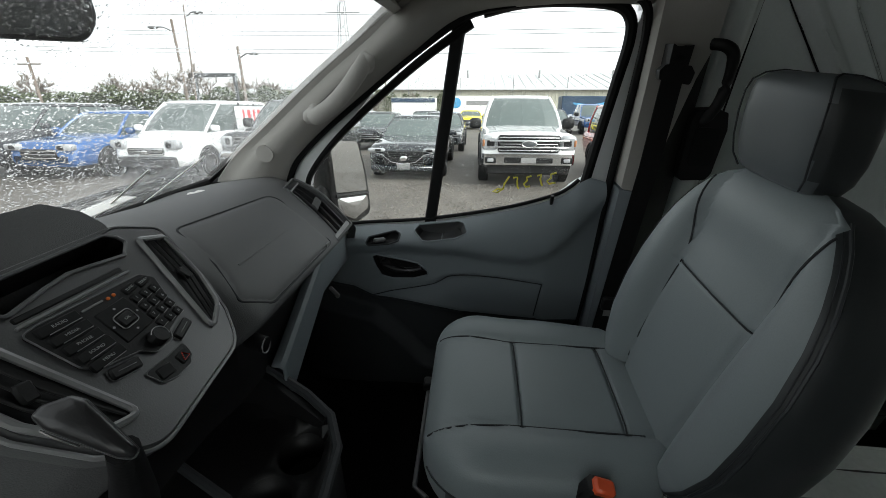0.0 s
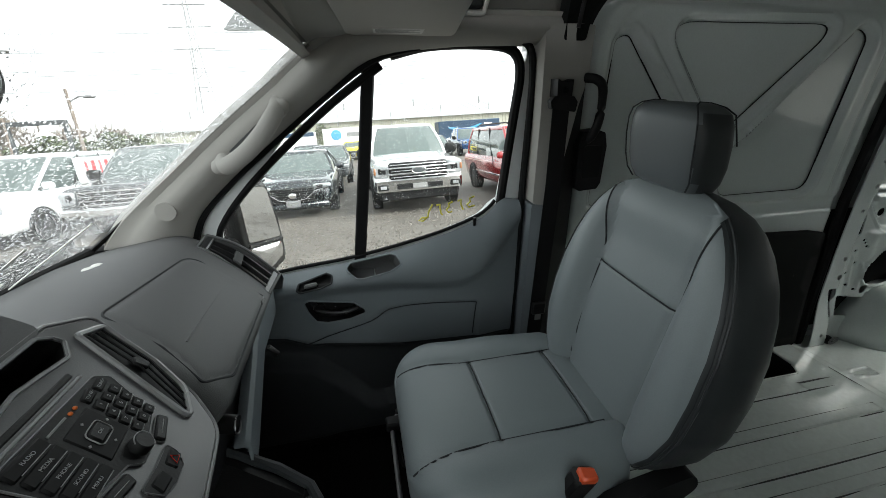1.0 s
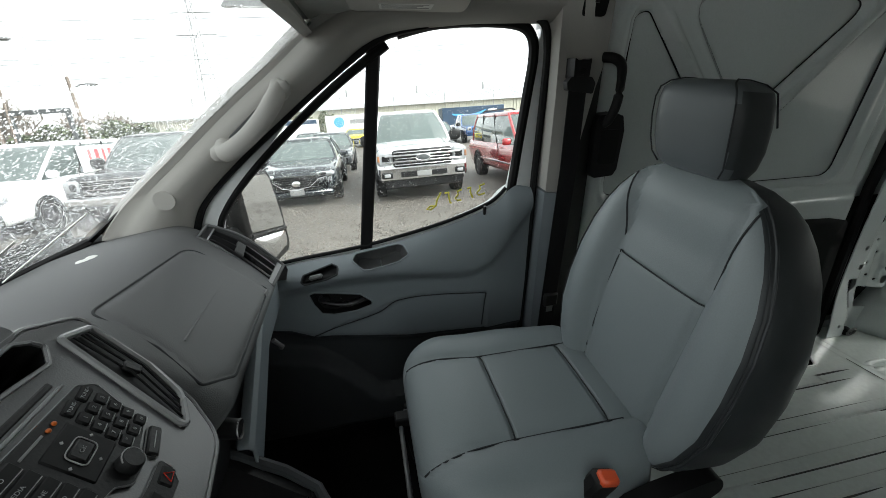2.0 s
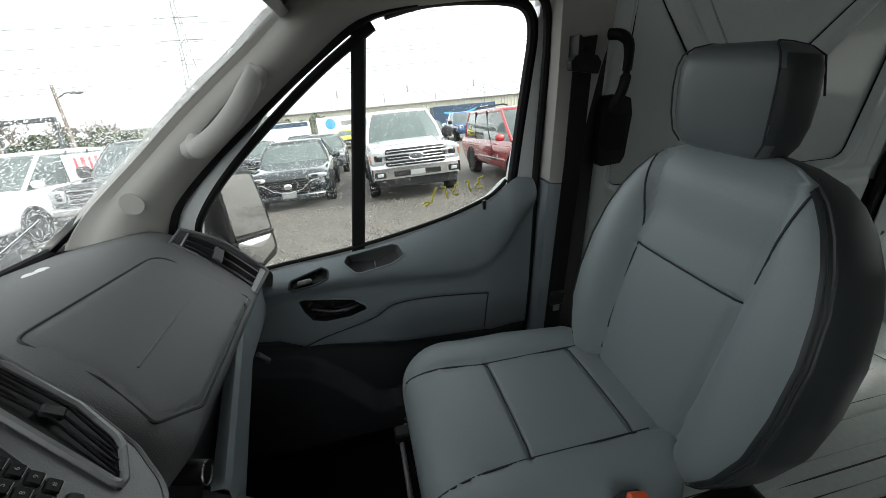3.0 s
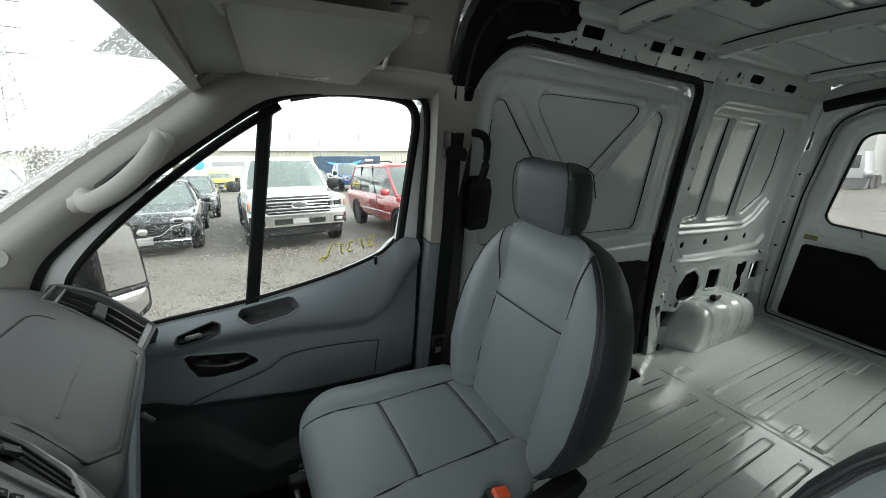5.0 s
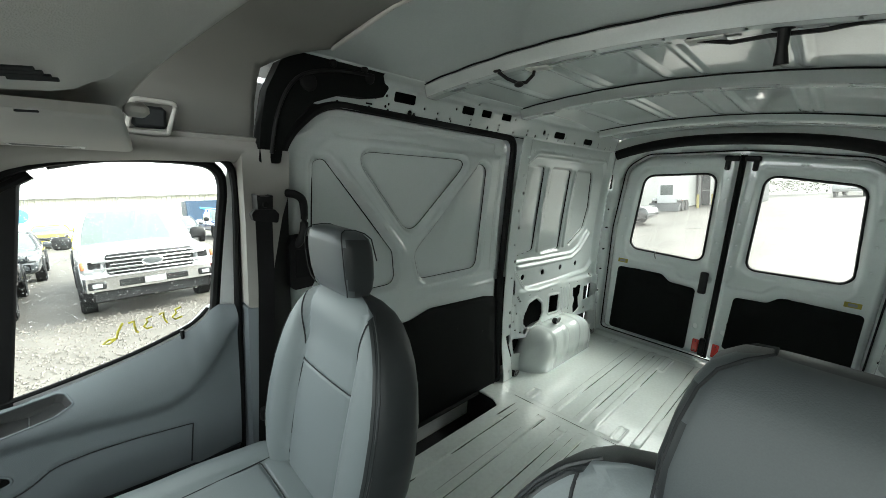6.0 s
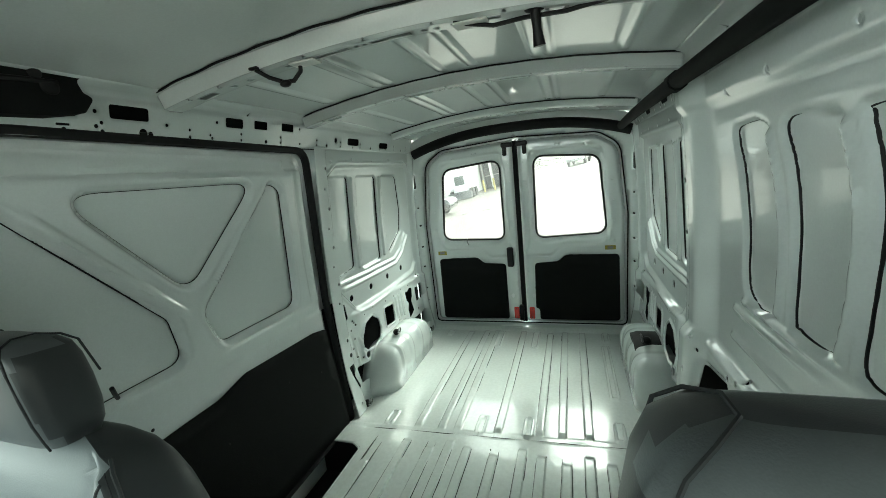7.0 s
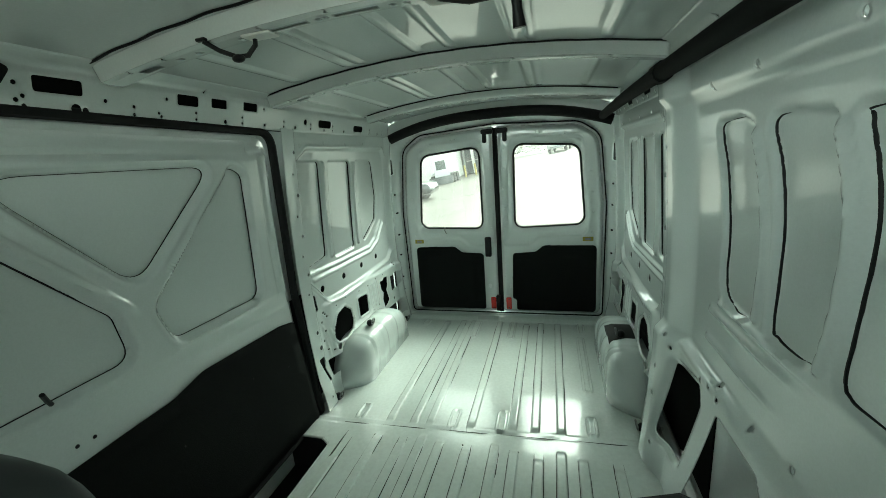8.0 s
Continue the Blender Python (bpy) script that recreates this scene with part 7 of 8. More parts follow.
# ---- outdoors: the yard slopes gently down from the van's passenger side
OUT = pose(0, 0, -0.55, -7.3, -1.5, 0)


def out(p):
    return OUT @ Vector(p)


GRAVEL = mat("wet_gravel", (0.092, 0.083, 0.073), 0.7, vary=0.62, grain=38, bump=1.0, large=0.35)
CARWHITE = mat("white_car_paint", (0.75, 0.76, 0.77), 0.15, vary=0.03, bump=0, coat=0.8)
CARBLACK = mat("black_car_paint", (0.012, 0.016, 0.02), 0.12, vary=0.1, bump=0, coat=1.0)
CARGREY = mat("dark_grey_car_paint", (0.06, 0.065, 0.07), 0.18, metal=0.4, vary=0.1, bump=0, coat=0.8)
CARRED = mat("dark_red_car_paint", (0.30, 0.022, 0.025), 0.15, vary=0.06, bump=0, coat=0.8)
CARBLUE = mat("blue_car_paint", (0.025, 0.085, 0.24), 0.15, vary=0.06, bump=0, coat=0.8)
CARYEL = mat("yellow_car_paint", (0.75, 0.62, 0.02), 0.2, vary=0.06, bump=0, coat=0.6)
TINT = mat("dark_car_glass", (0.075, 0.095, 0.092), 0.05, vary=0.05, bump=0, coat=0.5)
TYRE = mat("tyre_rubber", (0.015, 0.015, 0.016), 0.85, vary=0.2)
ALLOY = mat("grey_alloy", (0.45, 0.45, 0.46), 0.3, metal=0.8, vary=0.05)
HLAMP = mat("headlamp_lens", (0.30, 0.31, 0.32), 0.08, vary=0.1, grain=40, bump=0.2, coat=1.0)
AMBER = mat("amber_lens", (0.30, 0.13, 0.06), 0.2)
METALW = mat("ribbed_beige_cladding", (0.42, 0.41, 0.34), 0.6, vary=0.06, grain=4)
METALR = mat("weathered_metal_roof", (0.52, 0.54, 0.54), 0.45, metal=0.2, vary=0.12, grain=2, large=0.15)
WOOD = mat("weathered_pole_wood", (0.16, 0.13, 0.11), 0.9, vary=0.25, grain=20, bump=0.6)
BARK = mat("bare_bark", (0.17, 0.145, 0.125), 0.9, vary=0.2)
LEAF = mat("dull_hedge_leaf", (0.085, 0.105, 0.055), 0.8, vary=0.35, rand=0.3)
CONC = mat("white_rendered_wall", (0.72, 0.71, 0.68), 0.8, vary=0.08, grain=8)
DARKW = mat("dark_trailer_side", (0.05, 0.055, 0.058), 0.5, vary=0.2)
BLUEBOX = mat("navy_trailer_side", (0.02, 0.045, 0.085), 0.4, vary=0.1)
SKYBLUE = mat("light_blue_stripe", (0.06, 0.28, 0.50), 0.4)
BOLLARD = mat("faded_yellow_paint", (0.50, 0.42, 0.16), 0.7, vary=0.15)
REDINK = mat("red_lettering", (0.60, 0.06, 0.07), 0.5)


def yard(U, V):
    z = 0.010 * np.sin(U * 3.1 + 1.3 * np.sin(V * 1.7)) * np.sin(V * 2.3) + 0.008 * np.sin(U * 7.7 + V * 5.1)
    z = np.where((np.abs(U) < 40) & (np.abs(V) < 40), z, 0)
    P = np.stack([U, V, z], -1)
    M = np.array(OUT.to_3x3())
    return P @ M.T + np.array(OUT.translation)


near_edge = [(-18, -6), (18, -6), (18, 22), (-18, 22)]
g = sheet(near_edge, [], 0.35, yard)
M = OUT
for u0, v0, u1, v1 in ((-600, -600, 600, -6), (-600, 22, 600, 600), (-600, -6, -18, 22), (18, -6, 600, 22)):
    g.add([(u0, v0, 0), (u1, v0, 0), (u1, v1, 0), (u0, v1, 0)], [(0, 1, 2, 3)], OUT)
tagged(part("ground", g, GRAVEL), "wet brown gravel yard", "ground", kind="structure")
# loose stones near the van
rnd = random.Random(4)
g = Geo()
for _ in range(11000):
    x, y = rnd.uniform(-3.6, 3.6), 1.4 + 7.0 * rnd.random() ** 1.3
    r = rnd.uniform(0.008, 0.026)
    a = rnd.uniform(0, 6.3)
    pts = [(x + r * math.cos(a), y + r * math.sin(a), 0.004), (x - r * math.sin(a), y + r * math.cos(a), 0.004), (x - r * math.cos(a) * 1.2, y - r * math.sin(a), 0.003), (x + r * math.sin(a), y - r * math.cos(a), 0.004), (x, y, r * 0.9 + 0.008)]
    g.add(pts, [(0, 1, 4), (1, 2, 4), (2, 3, 4), (3, 0, 4)], OUT)
STONE = mat("grey_brown_stones", (0.115, 0.104, 0.092), 0.8, vary=0.6, grain=30, large=8)
tagged(part("gravel", g, STONE, smooth=0), "loose wet stones on the yard", "gravel", kind="stuff")


def wheel(car, x, y, r, w, M, side):
    t = Geo()
    ring = [(0.98, -0.5), (1.0, -0.3), (1.0, 0.3), (0.98, 0.5), (0.72, 0.5), (0.66, 0.2), (0.66, -0.5)]
    t.loft([[Vector((x + side * k * w, y + r * q * math.cos(a), r + r * q * math.sin(a))) for q, k in ring] for a in np.linspace(0, 2 * math.pi, 25)], caps=False, m=M)
    ty = part("wheel", t, TYRE, car, smooth=50)
    h = Geo()
    for i in range(6):
        a = i * math.pi / 3
        h.loft([[Vector((x + side * 0.36 * w, y + r * q * math.cos(a + o), r + r * q * math.sin(a + o))) for o in (-0.16, 0.16)] + [Vector((x + side * 0.22 * w, y + r * q * math.cos(a + o), r + r * q * math.sin(a + o))) for o in (0.16, -0.16)] for q in (0.1, 0.66)], m=M)
    h.tube([(x + side * 0.1 * w, y, r), (x + side * 0.40 * w, y, r)], r * 0.16, 12, m=M)
    h.tube([(x + side * 0.3 * w, y + 0.66 * r * math.cos(a), r + 0.66 * r * math.sin(a)) for a in np.linspace(0, 6.283, 25)[:-1]], 0.018, 6, closed=True, m=M)
    part("rim", h, ALLOY, ty)


def vehicle(name, label, cat, at, paint, L, W, H, belt, hood, ws, roof0, roof1, rear, nose=0.62, wr=0.33, bed=False, box=False, group="parked vehicles", turn=0.0):
    """A car with its front at y = 0: belt height, bonnet height, then along its length the screen's base, the roof's start and end and the rear glass's base."""
    M = OUT @ pose(at[0], at[1], 0.008, 0, 0, turn)
    car = thing(name, label, cat, M.translation, group=group)
    w = W / 2
    zb = 0.30 if not bed else 0.45
    keys = [(0.0, 0.74, nose), (0.04, 0.86, nose + 0.08), (0.14, 0.925, hood - 0.075), (0.45, 0.98, hood - 0.02), (ws, 1.0, hood + 0.045), (ws + 0.5, 1.0, belt), (rear, 1.0, belt), (L - 0.25, 0.97, belt - 0.02 if not bed else belt), (L - 0.05, 0.91, belt - 0.12 if not bed else belt - 0.02), (L, 0.84, belt - 0.3)]
    if bed:
        keys[0], keys[1], keys[2] = (0.0, 0.91, nose), (0.03, 0.955, nose + 0.14), (0.12, 0.98, hood - 0.03)
    rings = []
    for p in spline(keys, 46):
        y, a, zt = p[0], w * p[1], p[2]
        lo = zb + 0.12 * max(0.0, 1 - y / 0.10) + 0.12 * max(0.0, 1 - (L - y) / 0.10)
        half = [(a * 0.86, lo), (a * 0.955, lo + 0.05), (a * 0.985, lo + 0.14), (a, lo + (zt - lo) * 0.45), (a * 0.995, zt - 0.20), (a * 0.975, zt - 0.11), (a * 0.94, zt - 0.05), (a * 0.86, zt - 0.012), (a * 0.62, zt + 0.012), (a * 0.25, zt + 0.024)]
        rings.append([Vector((x, y, z)) for x, z in half] + [Vector((-x, y, z)) for x, z in reversed(half)])
    body = part("body", Geo().loft(rings, m=M), paint, car, smooth=70)
    # glasshouse: bowed glass all round, then the roof skin and its pillars
    a0, a1 = w * 0.93, w * (0.72 if not box else 0.86)
    zt = H - 0.07

    def outline(q, k=1.0):
        a = (a0 + (a1 - a0) * q - 0.03 * math.sin(math.pi * q) * -1) * k
        yf = ws + (roof0 - ws) * q - 0.05 * math.sin(math.pi * q)
        yr = rear + (roof1 - rear) * q + 0.03 * math.sin(math.pi * q)
        cy = (yf + yr) / 2
        pts = [(-a, yf + 0.16), (-a * 0.6, yf + 0.05), (0, yf), (a * 0.6, yf + 0.05), (a, yf + 0.16), (a, yr - 0.08), (a * 0.5, yr), (-a * 0.5, yr), (-a, yr - 0.08)]
        return rpoly([(u, cy + (v - cy) * k) for u, v in pts], 0.10, 4)

    def level(q):
        return hood + 0.02 + (zt - hood - 0.02) * q

    glassr = [[Vector((u, v, level(q))) for u, v in outline(q)] for q in (-0.06, 0.25, 0.5, 0.75, 1.0)]
    part("glasshouse", Geo().loft(glassr, m=M), TINT, car, "tinted windows", smooth=50)
    roofr = [[Vector((u, v, z)) for u, v in outline(1.0, k)] for k, z in ((1.012, zt - 0.05), (1.02, zt - 0.02), (0.99, zt + 0.02), (0.90, zt + 0.045), (0.70, H - 0.008), (0.35, H))]
    part("roof", Geo().loft(roofr, m=M), paint, car, smooth=80)
    n_ = len(outline(0))
    for c in (2, 22, 27, 42):
        part("pillar", Geo().tube([Vector((*outline(q, 1.004)[c], level(q))) for q in (-0.04, 0.25, 0.5, 0.75, 1.0)], 0.038, 8, m=M), paint, car)
    for sd in (-1, 1):
        for q in ((0.40, 0.72) if box else (0.48,)):
            yb = ws + (rear - ws) * q
            yt = roof0 + (roof1 - roof0) * q
            part("pillar", Geo().tube([(sd * a0, yb, belt - 0.03), (sd * (a1 + 0.012), yt, zt)], 0.028, 6, m=M), BLACK if box else paint, car)
        part("wing_mirror", Geo().ball((sd * (w + 0.13), ws + 0.35, belt + 0.06), (0.11 if not bed else 0.15, 0.07, 0.08 if not bed else 0.13), 12, 8, 0.6, M), BLACK if bed else paint, car)
        for y in ((0.92 if not bed else 1.0), L - (0.95 if not bed else 1.25)):
            part("arch_liner", Geo().tube([(sd * (w - 0.20), y, wr + 0.01), (sd * (w + 0.004), y, wr + 0.01)], wr + 0.055, 24, m=M), BLACK, car)
            wheel(car, sd * (w - 0.085), y, wr, 0.22, M, sd)
            part("wheel_arch", Geo().tube([(sd * (w - 0.005), y + (wr + 0.05) * math.cos(a), wr + (wr + 0.05) * math.sin(a)) for a in np.linspace(-0.15, math.pi + 0.15, 16)], 0.035, 6, m=M), BLACK, car)
        part("door_handle", Geo().box((sd * (w + 0.01), ws + 1.15, belt - 0.12), (0.02, 0.16, 0.03), 0.006, M), paint, car)
        part("door_line", Geo().tube([(sd * (w + 0.001), ws + 1.35, belt - 0.03), (sd * (w + 0.003), ws + 1.32, zb + 0.2)], 0.008, 5, m=M), BLACK, car)
    return car, M


def face(car, M, w, paint, z_l, z_g, gh, gw, lamp_w=0.36, lamp_h=0.15, badge=None, bars=4, mouth=True, trim=CHROME):
    """Lamps, grille, bumper, fog lamps and plate on a car's front."""
    part("grille", Geo().box((0, -0.01, z_g), (gw, 0.06, gh), 0.03, M), BLACK, car)
    for i in range(bars):
        part("grille_bar", Geo().box((0, -0.045, z_g - gh / 2 + gh * (i + 0.5) / bars), (gw * 0.96, 0.02, 0.022), 0.006, M), trim if bars < 6 else BLACK, car)
    for s in (-1, 1):
        hl = part("headlamp", Geo().ball((s * (w - lamp_w / 2 - 0.05), 0.06, z_l), (lamp_w / 2, 0.10, lamp_h / 2), 16, 10, 0.55, M), HLAMP, car, "clear headlamp")
        part("bulb_housing", Geo().ball((s * (w - lamp_w / 2 - 0.10), -0.03, z_l), (lamp_w * 0.2, 0.02, lamp_h * 0.3), 10, 6, 0.6, M), BLACK, hl)
    if badge:
        part("badge", Geo().ball((0, -0.062, z_g), badge, 18, 8, 1.0, M), DARKW if badge[0] > 0.1 else CHROME, car, "oval badge")


# white pickup facing the van
truck, TM = vehicle("pickup_truck", "white full-size pickup truck with a chrome grille and bumper", "pickup truck", (1.06, 8.1), CARWHITE, 5.8, 2.03, 1.95, 1.22, 1.17, 1.35, 2.05, 3.6, 3.75, nose=0.86, wr=0.40, bed=True)
part("grille", Geo().box((0, -0.03, 0.93), (1.30, 0.08, 0.36), 0.04, TM), BLACK, truck, "black grille with chrome bars")
for i, z in enumerate((0.80, 0.865, 0.93, 0.995, 1.06)):
    part("grille_bar", Geo().box((0, -0.085, z), (1.26 if i in (0, 4) else 1.66 if i in (1, 3) else 1.2, 0.04, 0.040 if i in (1, 3) else 0.022), 0.01, TM), CHROME, truck)
part("badge", Geo().ball((0, -0.115, 0.93), (0.15, 0.012, 0.062), 20, 8, 1, TM), DARKW, truck, "blue oval badge")
part("badge_rim", Geo().tube([(0.155 * math.cos(a), -0.112, 0.93 + 0.065 * math.sin(a)) for a in np.linspace(0, 6.283, 25)[:-1]], 0.010, 6, closed=True, m=TM), CHROME, truck)
for s in (-1, 1):
    hl = part("headlamp", Geo().box((s * 0.82, 0.03, 0.945), (0.33, 0.16, 0.31), 0.05, TM), HLAMP, truck, "C-shaped clear headlamp")
    part("projector", Geo().box((s * 0.80, -0.055, 0.945), (0.16, 0.02, 0.12), 0.02, TM), BLACK, hl)
    part("turn_lens", Geo().box((s * 0.955, -0.02, 0.945), (0.05, 0.09, 0.14), 0.015, TM), AMBER, hl, "amber turn lens")
    part("fog_surround", Geo().box((s * 0.80, -0.115, 0.60), (0.24, 0.05, 0.13), 0.02, TM), BLACK, truck)
    part("fog_lamp", Geo().box((s * 0.80, -0.142, 0.60), (0.13, 0.02, 0.07), 0.015, TM), HLAMP, truck)
    part("wiper", Geo().tube([(s * 0.1 - 0.35, 1.46, 1.235), (s * 0.1 + 0.15, 1.40, 1.22)], 0.012, 5, m=TM), BLACK, truck)
    part("hood_crease", Geo().tube([(s * 0.62, 0.16, 1.145), (s * 0.66, 0.7, 1.185), (s * 0.70, 1.3, 1.215)], 0.016, 6, m=TM), CARWHITE, truck)
bump = rpoly([(-1.0, 0.02), (-0.92, -0.12), (0.92, -0.12), (1.0, 0.02)], 0.08, 5)
part("bumper", Geo().prism(bump + [(0.98, 0.10), (-0.98, 0.10)], lambda u, v, z: Vector((u, v, z)), 0.50, 0.73, TM), CHROME, truck, "chrome front bumper")
part("lower_intake", Geo().box((0, -0.125, 0.60), (1.02, 0.03, 0.12), 0.02, TM), BLACK, truck)
part("plate", Geo().box((0, -0.145, 0.60), (0.32, 0.01, 0.11), 0.004, TM), INK, truck)
part("air_dam", Geo().box((0, 0.0, 0.40), (1.75, 0.10, 0.22), 0.03, TM), BLACK, truck, "black air dam")

sedan, SM = vehicle("sedan_car", "black four-door sedan with a chrome grille line, speckled by rain", "car", (-1.75, 8.75), CARBLACK, 4.87, 1.84, 1.44, 0.95, 0.86, 1.35, 2.1, 3.3, 4.2, nose=0.55, wr=0.33)
face(sedan, SM, 0.92, CARBLACK, 0.70, 0.52, 0.34, 0.95, 0.42, 0.10, (0.085, 0.012, 0.065), 7)
part("grille_wing", Geo().tube([(-0.80, 0.02, 0.66), (-0.50, -0.06, 0.60), (-0.30, -0.07, 0.44), (0, -0.075, 0.38), (0.30, -0.07, 0.44), (0.50, -0.06, 0.60), (0.80, 0.02, 0.66)], 0.007, 6, m=SM), CHROME, sedan, "chrome grille wing")
part("plate", Geo().box((0, -0.07, 0.34), (0.31, 0.012, 0.15), 0.004, SM), STEEL, sedan)
part("plate_bar", Geo().box((0, -0.079, 0.34), (0.24, 0.006, 0.05), 0.002, SM), INK, sedan)
part("bumper", Geo().box((0, -0.01, 0.28), (1.60, 0.12, 0.16), 0.05, SM), CARBLACK, sedan)
for x, y, pt, lb in ((-1.45, 14.6, CARGREY, "dark grey sedan parked in the second row"), (-4.3, 15.2, CARBLACK, "black sedan parked in the second row"), (-2.9, 20.5, CARGREY, "grey sedan parked in a far row"), (-6.8, 20.8, CARWHITE, "white sedan parked in a far row")):
    c, m_ = vehicle("sedan_car", lb, "car", (x, y), pt, 4.7, 1.82, 1.45, 0.95, 0.87, 1.3, 2.0, 3.2, 4.1, nose=0.55)
    face(c, m_, 0.91, pt, 0.70, 0.55, 0.22, 0.9, 0.42, 0.14, None, 3)
yel, m_ = vehicle("sedan_car", "yellow car with a black bonnet stripe", "car", (-0.55, 31.0), CARYEL, 4.6, 1.9, 1.40, 0.98, 0.92, 1.3, 2.0, 3.2, 4.0, nose=0.6)
face(yel, m_, 0.95, CARYEL, 0.72, 0.62, 0.2, 1.1, 0.34, 0.14, None, 2)
blu, m_ = vehicle("pickup_truck", "blue pickup truck parked by the trailer", "pickup truck", (7.6, 25.5), CARBLUE, 5.4, 1.95, 1.85, 1.15, 1.08, 1.3, 2.0, 3.6, 3.75, nose=0.8, wr=0.38, bed=True)
face(blu, m_, 0.97, CARBLUE, 0.90, 0.85, 0.28, 1.1, 0.3, 0.2, None, 3)
gry, m_ = vehicle("sedan_car", "dark car parked behind the pickup", "car", (4.9, 24.5), CARGREY, 4.6, 1.82, 1.5, 0.98, 0.9, 1.3, 2.0, 3.2, 4.1)
face(gry, m_, 0.91, CARGREY, 0.7, 0.55, 0.22, 0.9, 0.4, 0.14, None, 3)
red, RM = vehicle("minivan", "dark red minivan with alloy wheels", "minivan", (4.15, 6.9), CARRED, 5.1, 1.95, 1.75, 1.02, 0.98, 1.0, 1.75, 4.6, 4.95, nose=0.6, wr=0.34, box=True)
face(red, RM, 0.97, CARRED, 0.78, 0.60, 0.24, 0.9, 0.4, 0.17, None, 3)
part("side_strip", Geo().box((-0.985, 2.6, 0.55), (0.02, 2.4, 0.04), 0.006, RM), CHROME, red)
for s in (-1, 1):
    part("roof_rack", Geo().tube([(s * 0.68, 1.9, 1.77), (s * 0.68, 2.1, 1.80), (s * 0.68, 4.2, 1.80), (s * 0.68, 4.4, 1.77)], 0.02, 6, m=RM), BLACK, red)

# the row seen through the windscreen
gp, m_ = vehicle("pickup_truck", "dark grey pickup truck with a chrome-framed grille", "pickup truck", (-5.2, 8.6), CARGREY, 5.6, 1.98, 1.85, 1.18, 1.10, 1.3, 2.0, 3.6, 3.75, nose=0.8, wr=0.39, bed=True)
face(gp, m_, 0.99, CARGREY, 0.88, 0.85, 0.34, 1.2, 0.3, 0.26, (0.13, 0.012, 0.055), 4)
part("bumper", Geo().box((0, -0.06, 0.58), (1.9, 0.14, 0.18), 0.05, m_), CHROME, gp)
wv, m_ = vehicle("delivery_van", "small white delivery van with red bars of lettering", "van", (-7.75, 8.2), CARWHITE, 4.4, 1.83, 1.82, 1.08, 0.98, 0.80, 1.75, 4.25, 4.38, nose=0.62, wr=0.33, box=True)
face(wv, m_, 0.915, CARWHITE, 0.82, 0.66, 0.16, 0.9, 0.38, 0.22, (0.085, 0.012, 0.04), 3)
part("lower_grille", Geo().box((0, -0.02, 0.42), (1.5, 0.08, 0.24), 0.05, m_), BLACK, wv)
part("cargo_side", Geo().box((0.905, 3.3, 1.35), (0.02, 1.9, 0.62), 0.02, m_), CARWHITE, wv)
for i in range(5):
    part("lettering_bar", Geo().box((0.918, 2.75 + 0.28 * i, 1.40), (0.01, 0.10 + 0.05 * (i % 2), 0.34), 0.004, m_), REDINK, wv)
bc, m_ = vehicle("hatchback_car", "bright blue hatchback parked in a row", "car", (-10.15, 7.9), CARBLUE, 4.3, 1.84, 1.55, 1.0, 0.92, 1.15, 1.85, 3.6, 4.15, nose=0.6, wr=0.33)
face(bc, m_, 0.92, CARBLUE, 0.76, 0.60, 0.24, 0.9, 0.42, 0.16, None, 3)
sv_, m_ = vehicle("suv_car", "dark grey sport utility car", "car", (-12.3, 7.6), CARGREY, 4.8, 1.95, 1.75, 1.12, 1.05, 1.2, 1.9, 4.3, 4.7, nose=0.7, wr=0.36, box=True)
face(sv_, m_, 0.97, CARGREY, 0.90, 0.78, 0.26, 1.1, 0.36, 0.16, None, 4)

# warehouse, trailers and poles beyond the yard
wh = thing("warehouse", "long beige ribbed metal warehouse with a grey pitched roof", "warehouse", out((10, 72, 0)))
part("wall", Geo().box((14, 82, 2.2), (100, 20, 4.4), 0.05, OUT), METALW, wh)
for i in range(150):
    part("wall_rib", Geo().box((-34 + 0.64 * i, 71.96, 2.2), (0.12, 0.10, 4.3), 0.02, OUT), METALW, wh)
roofp = [(71.4, 4.35), (71.4, 4.55), (90, 8.2), (91, 8.2), (91, 4.35)]
part("roof", Geo().prism(roofp, lambda u, v, w: Vector((w, u, v)), -37, 65, OUT), METALR, wh)
for i in range(60):
    x = -36 + 1.7 * i
    part("roof_seam", Geo().tube([(x, 71.4, 4.60), (x, 90, 8.25)], 0.05, 4, m=OUT), METALR, wh)
for i in range(7):
    part("roof_vent", Geo().tube([(-30 + 14 * i, 84, 7.0), (-30 + 14 * i, 84, 8.4)], 0.22, 8, m=OUT), STEEL, wh)
    part("wall_post", Geo().tube([(-30 + 9 * i, 71.5, 0), (-30 + 9 * i, 71.5, 6.3)], 0.06, 6, m=OUT), STEEL, wh)
bx = thing("box_trailer", "navy blue box trailer with a light blue curved stripe", "trailer", out((14, 51, 0)), group="trailers")
part("box", Geo().box((14.2, 51.5, 1.75), (8.2, 2.5, 2.3), 0.06, OUT), BLUEBOX, bx)
part("curved_stripe", Geo().tube([(11.4 + 0.55 * i, 50.22, 2.1 - 0.55 * math.sin(math.pi * i / 8.5) + 0.05 * i) for i in range(9)], [0.08, 0.16, 0.2, 0.22, 0.22, 0.2, 0.16, 0.12, 0.05], 6, flat=0.2, up=(0, 1, 0), m=OUT), SKYBLUE, bx)
part("lettering_bar", Geo().box((16.7, 50.22, 2.35), (1.1, 0.03, 0.22), 0.01, OUT), LABEL, bx)
part("undercarriage", Geo().box((14.2, 51.5, 0.40), (6.5, 2.0, 0.5), 0.05, OUT), BLACK, bx)
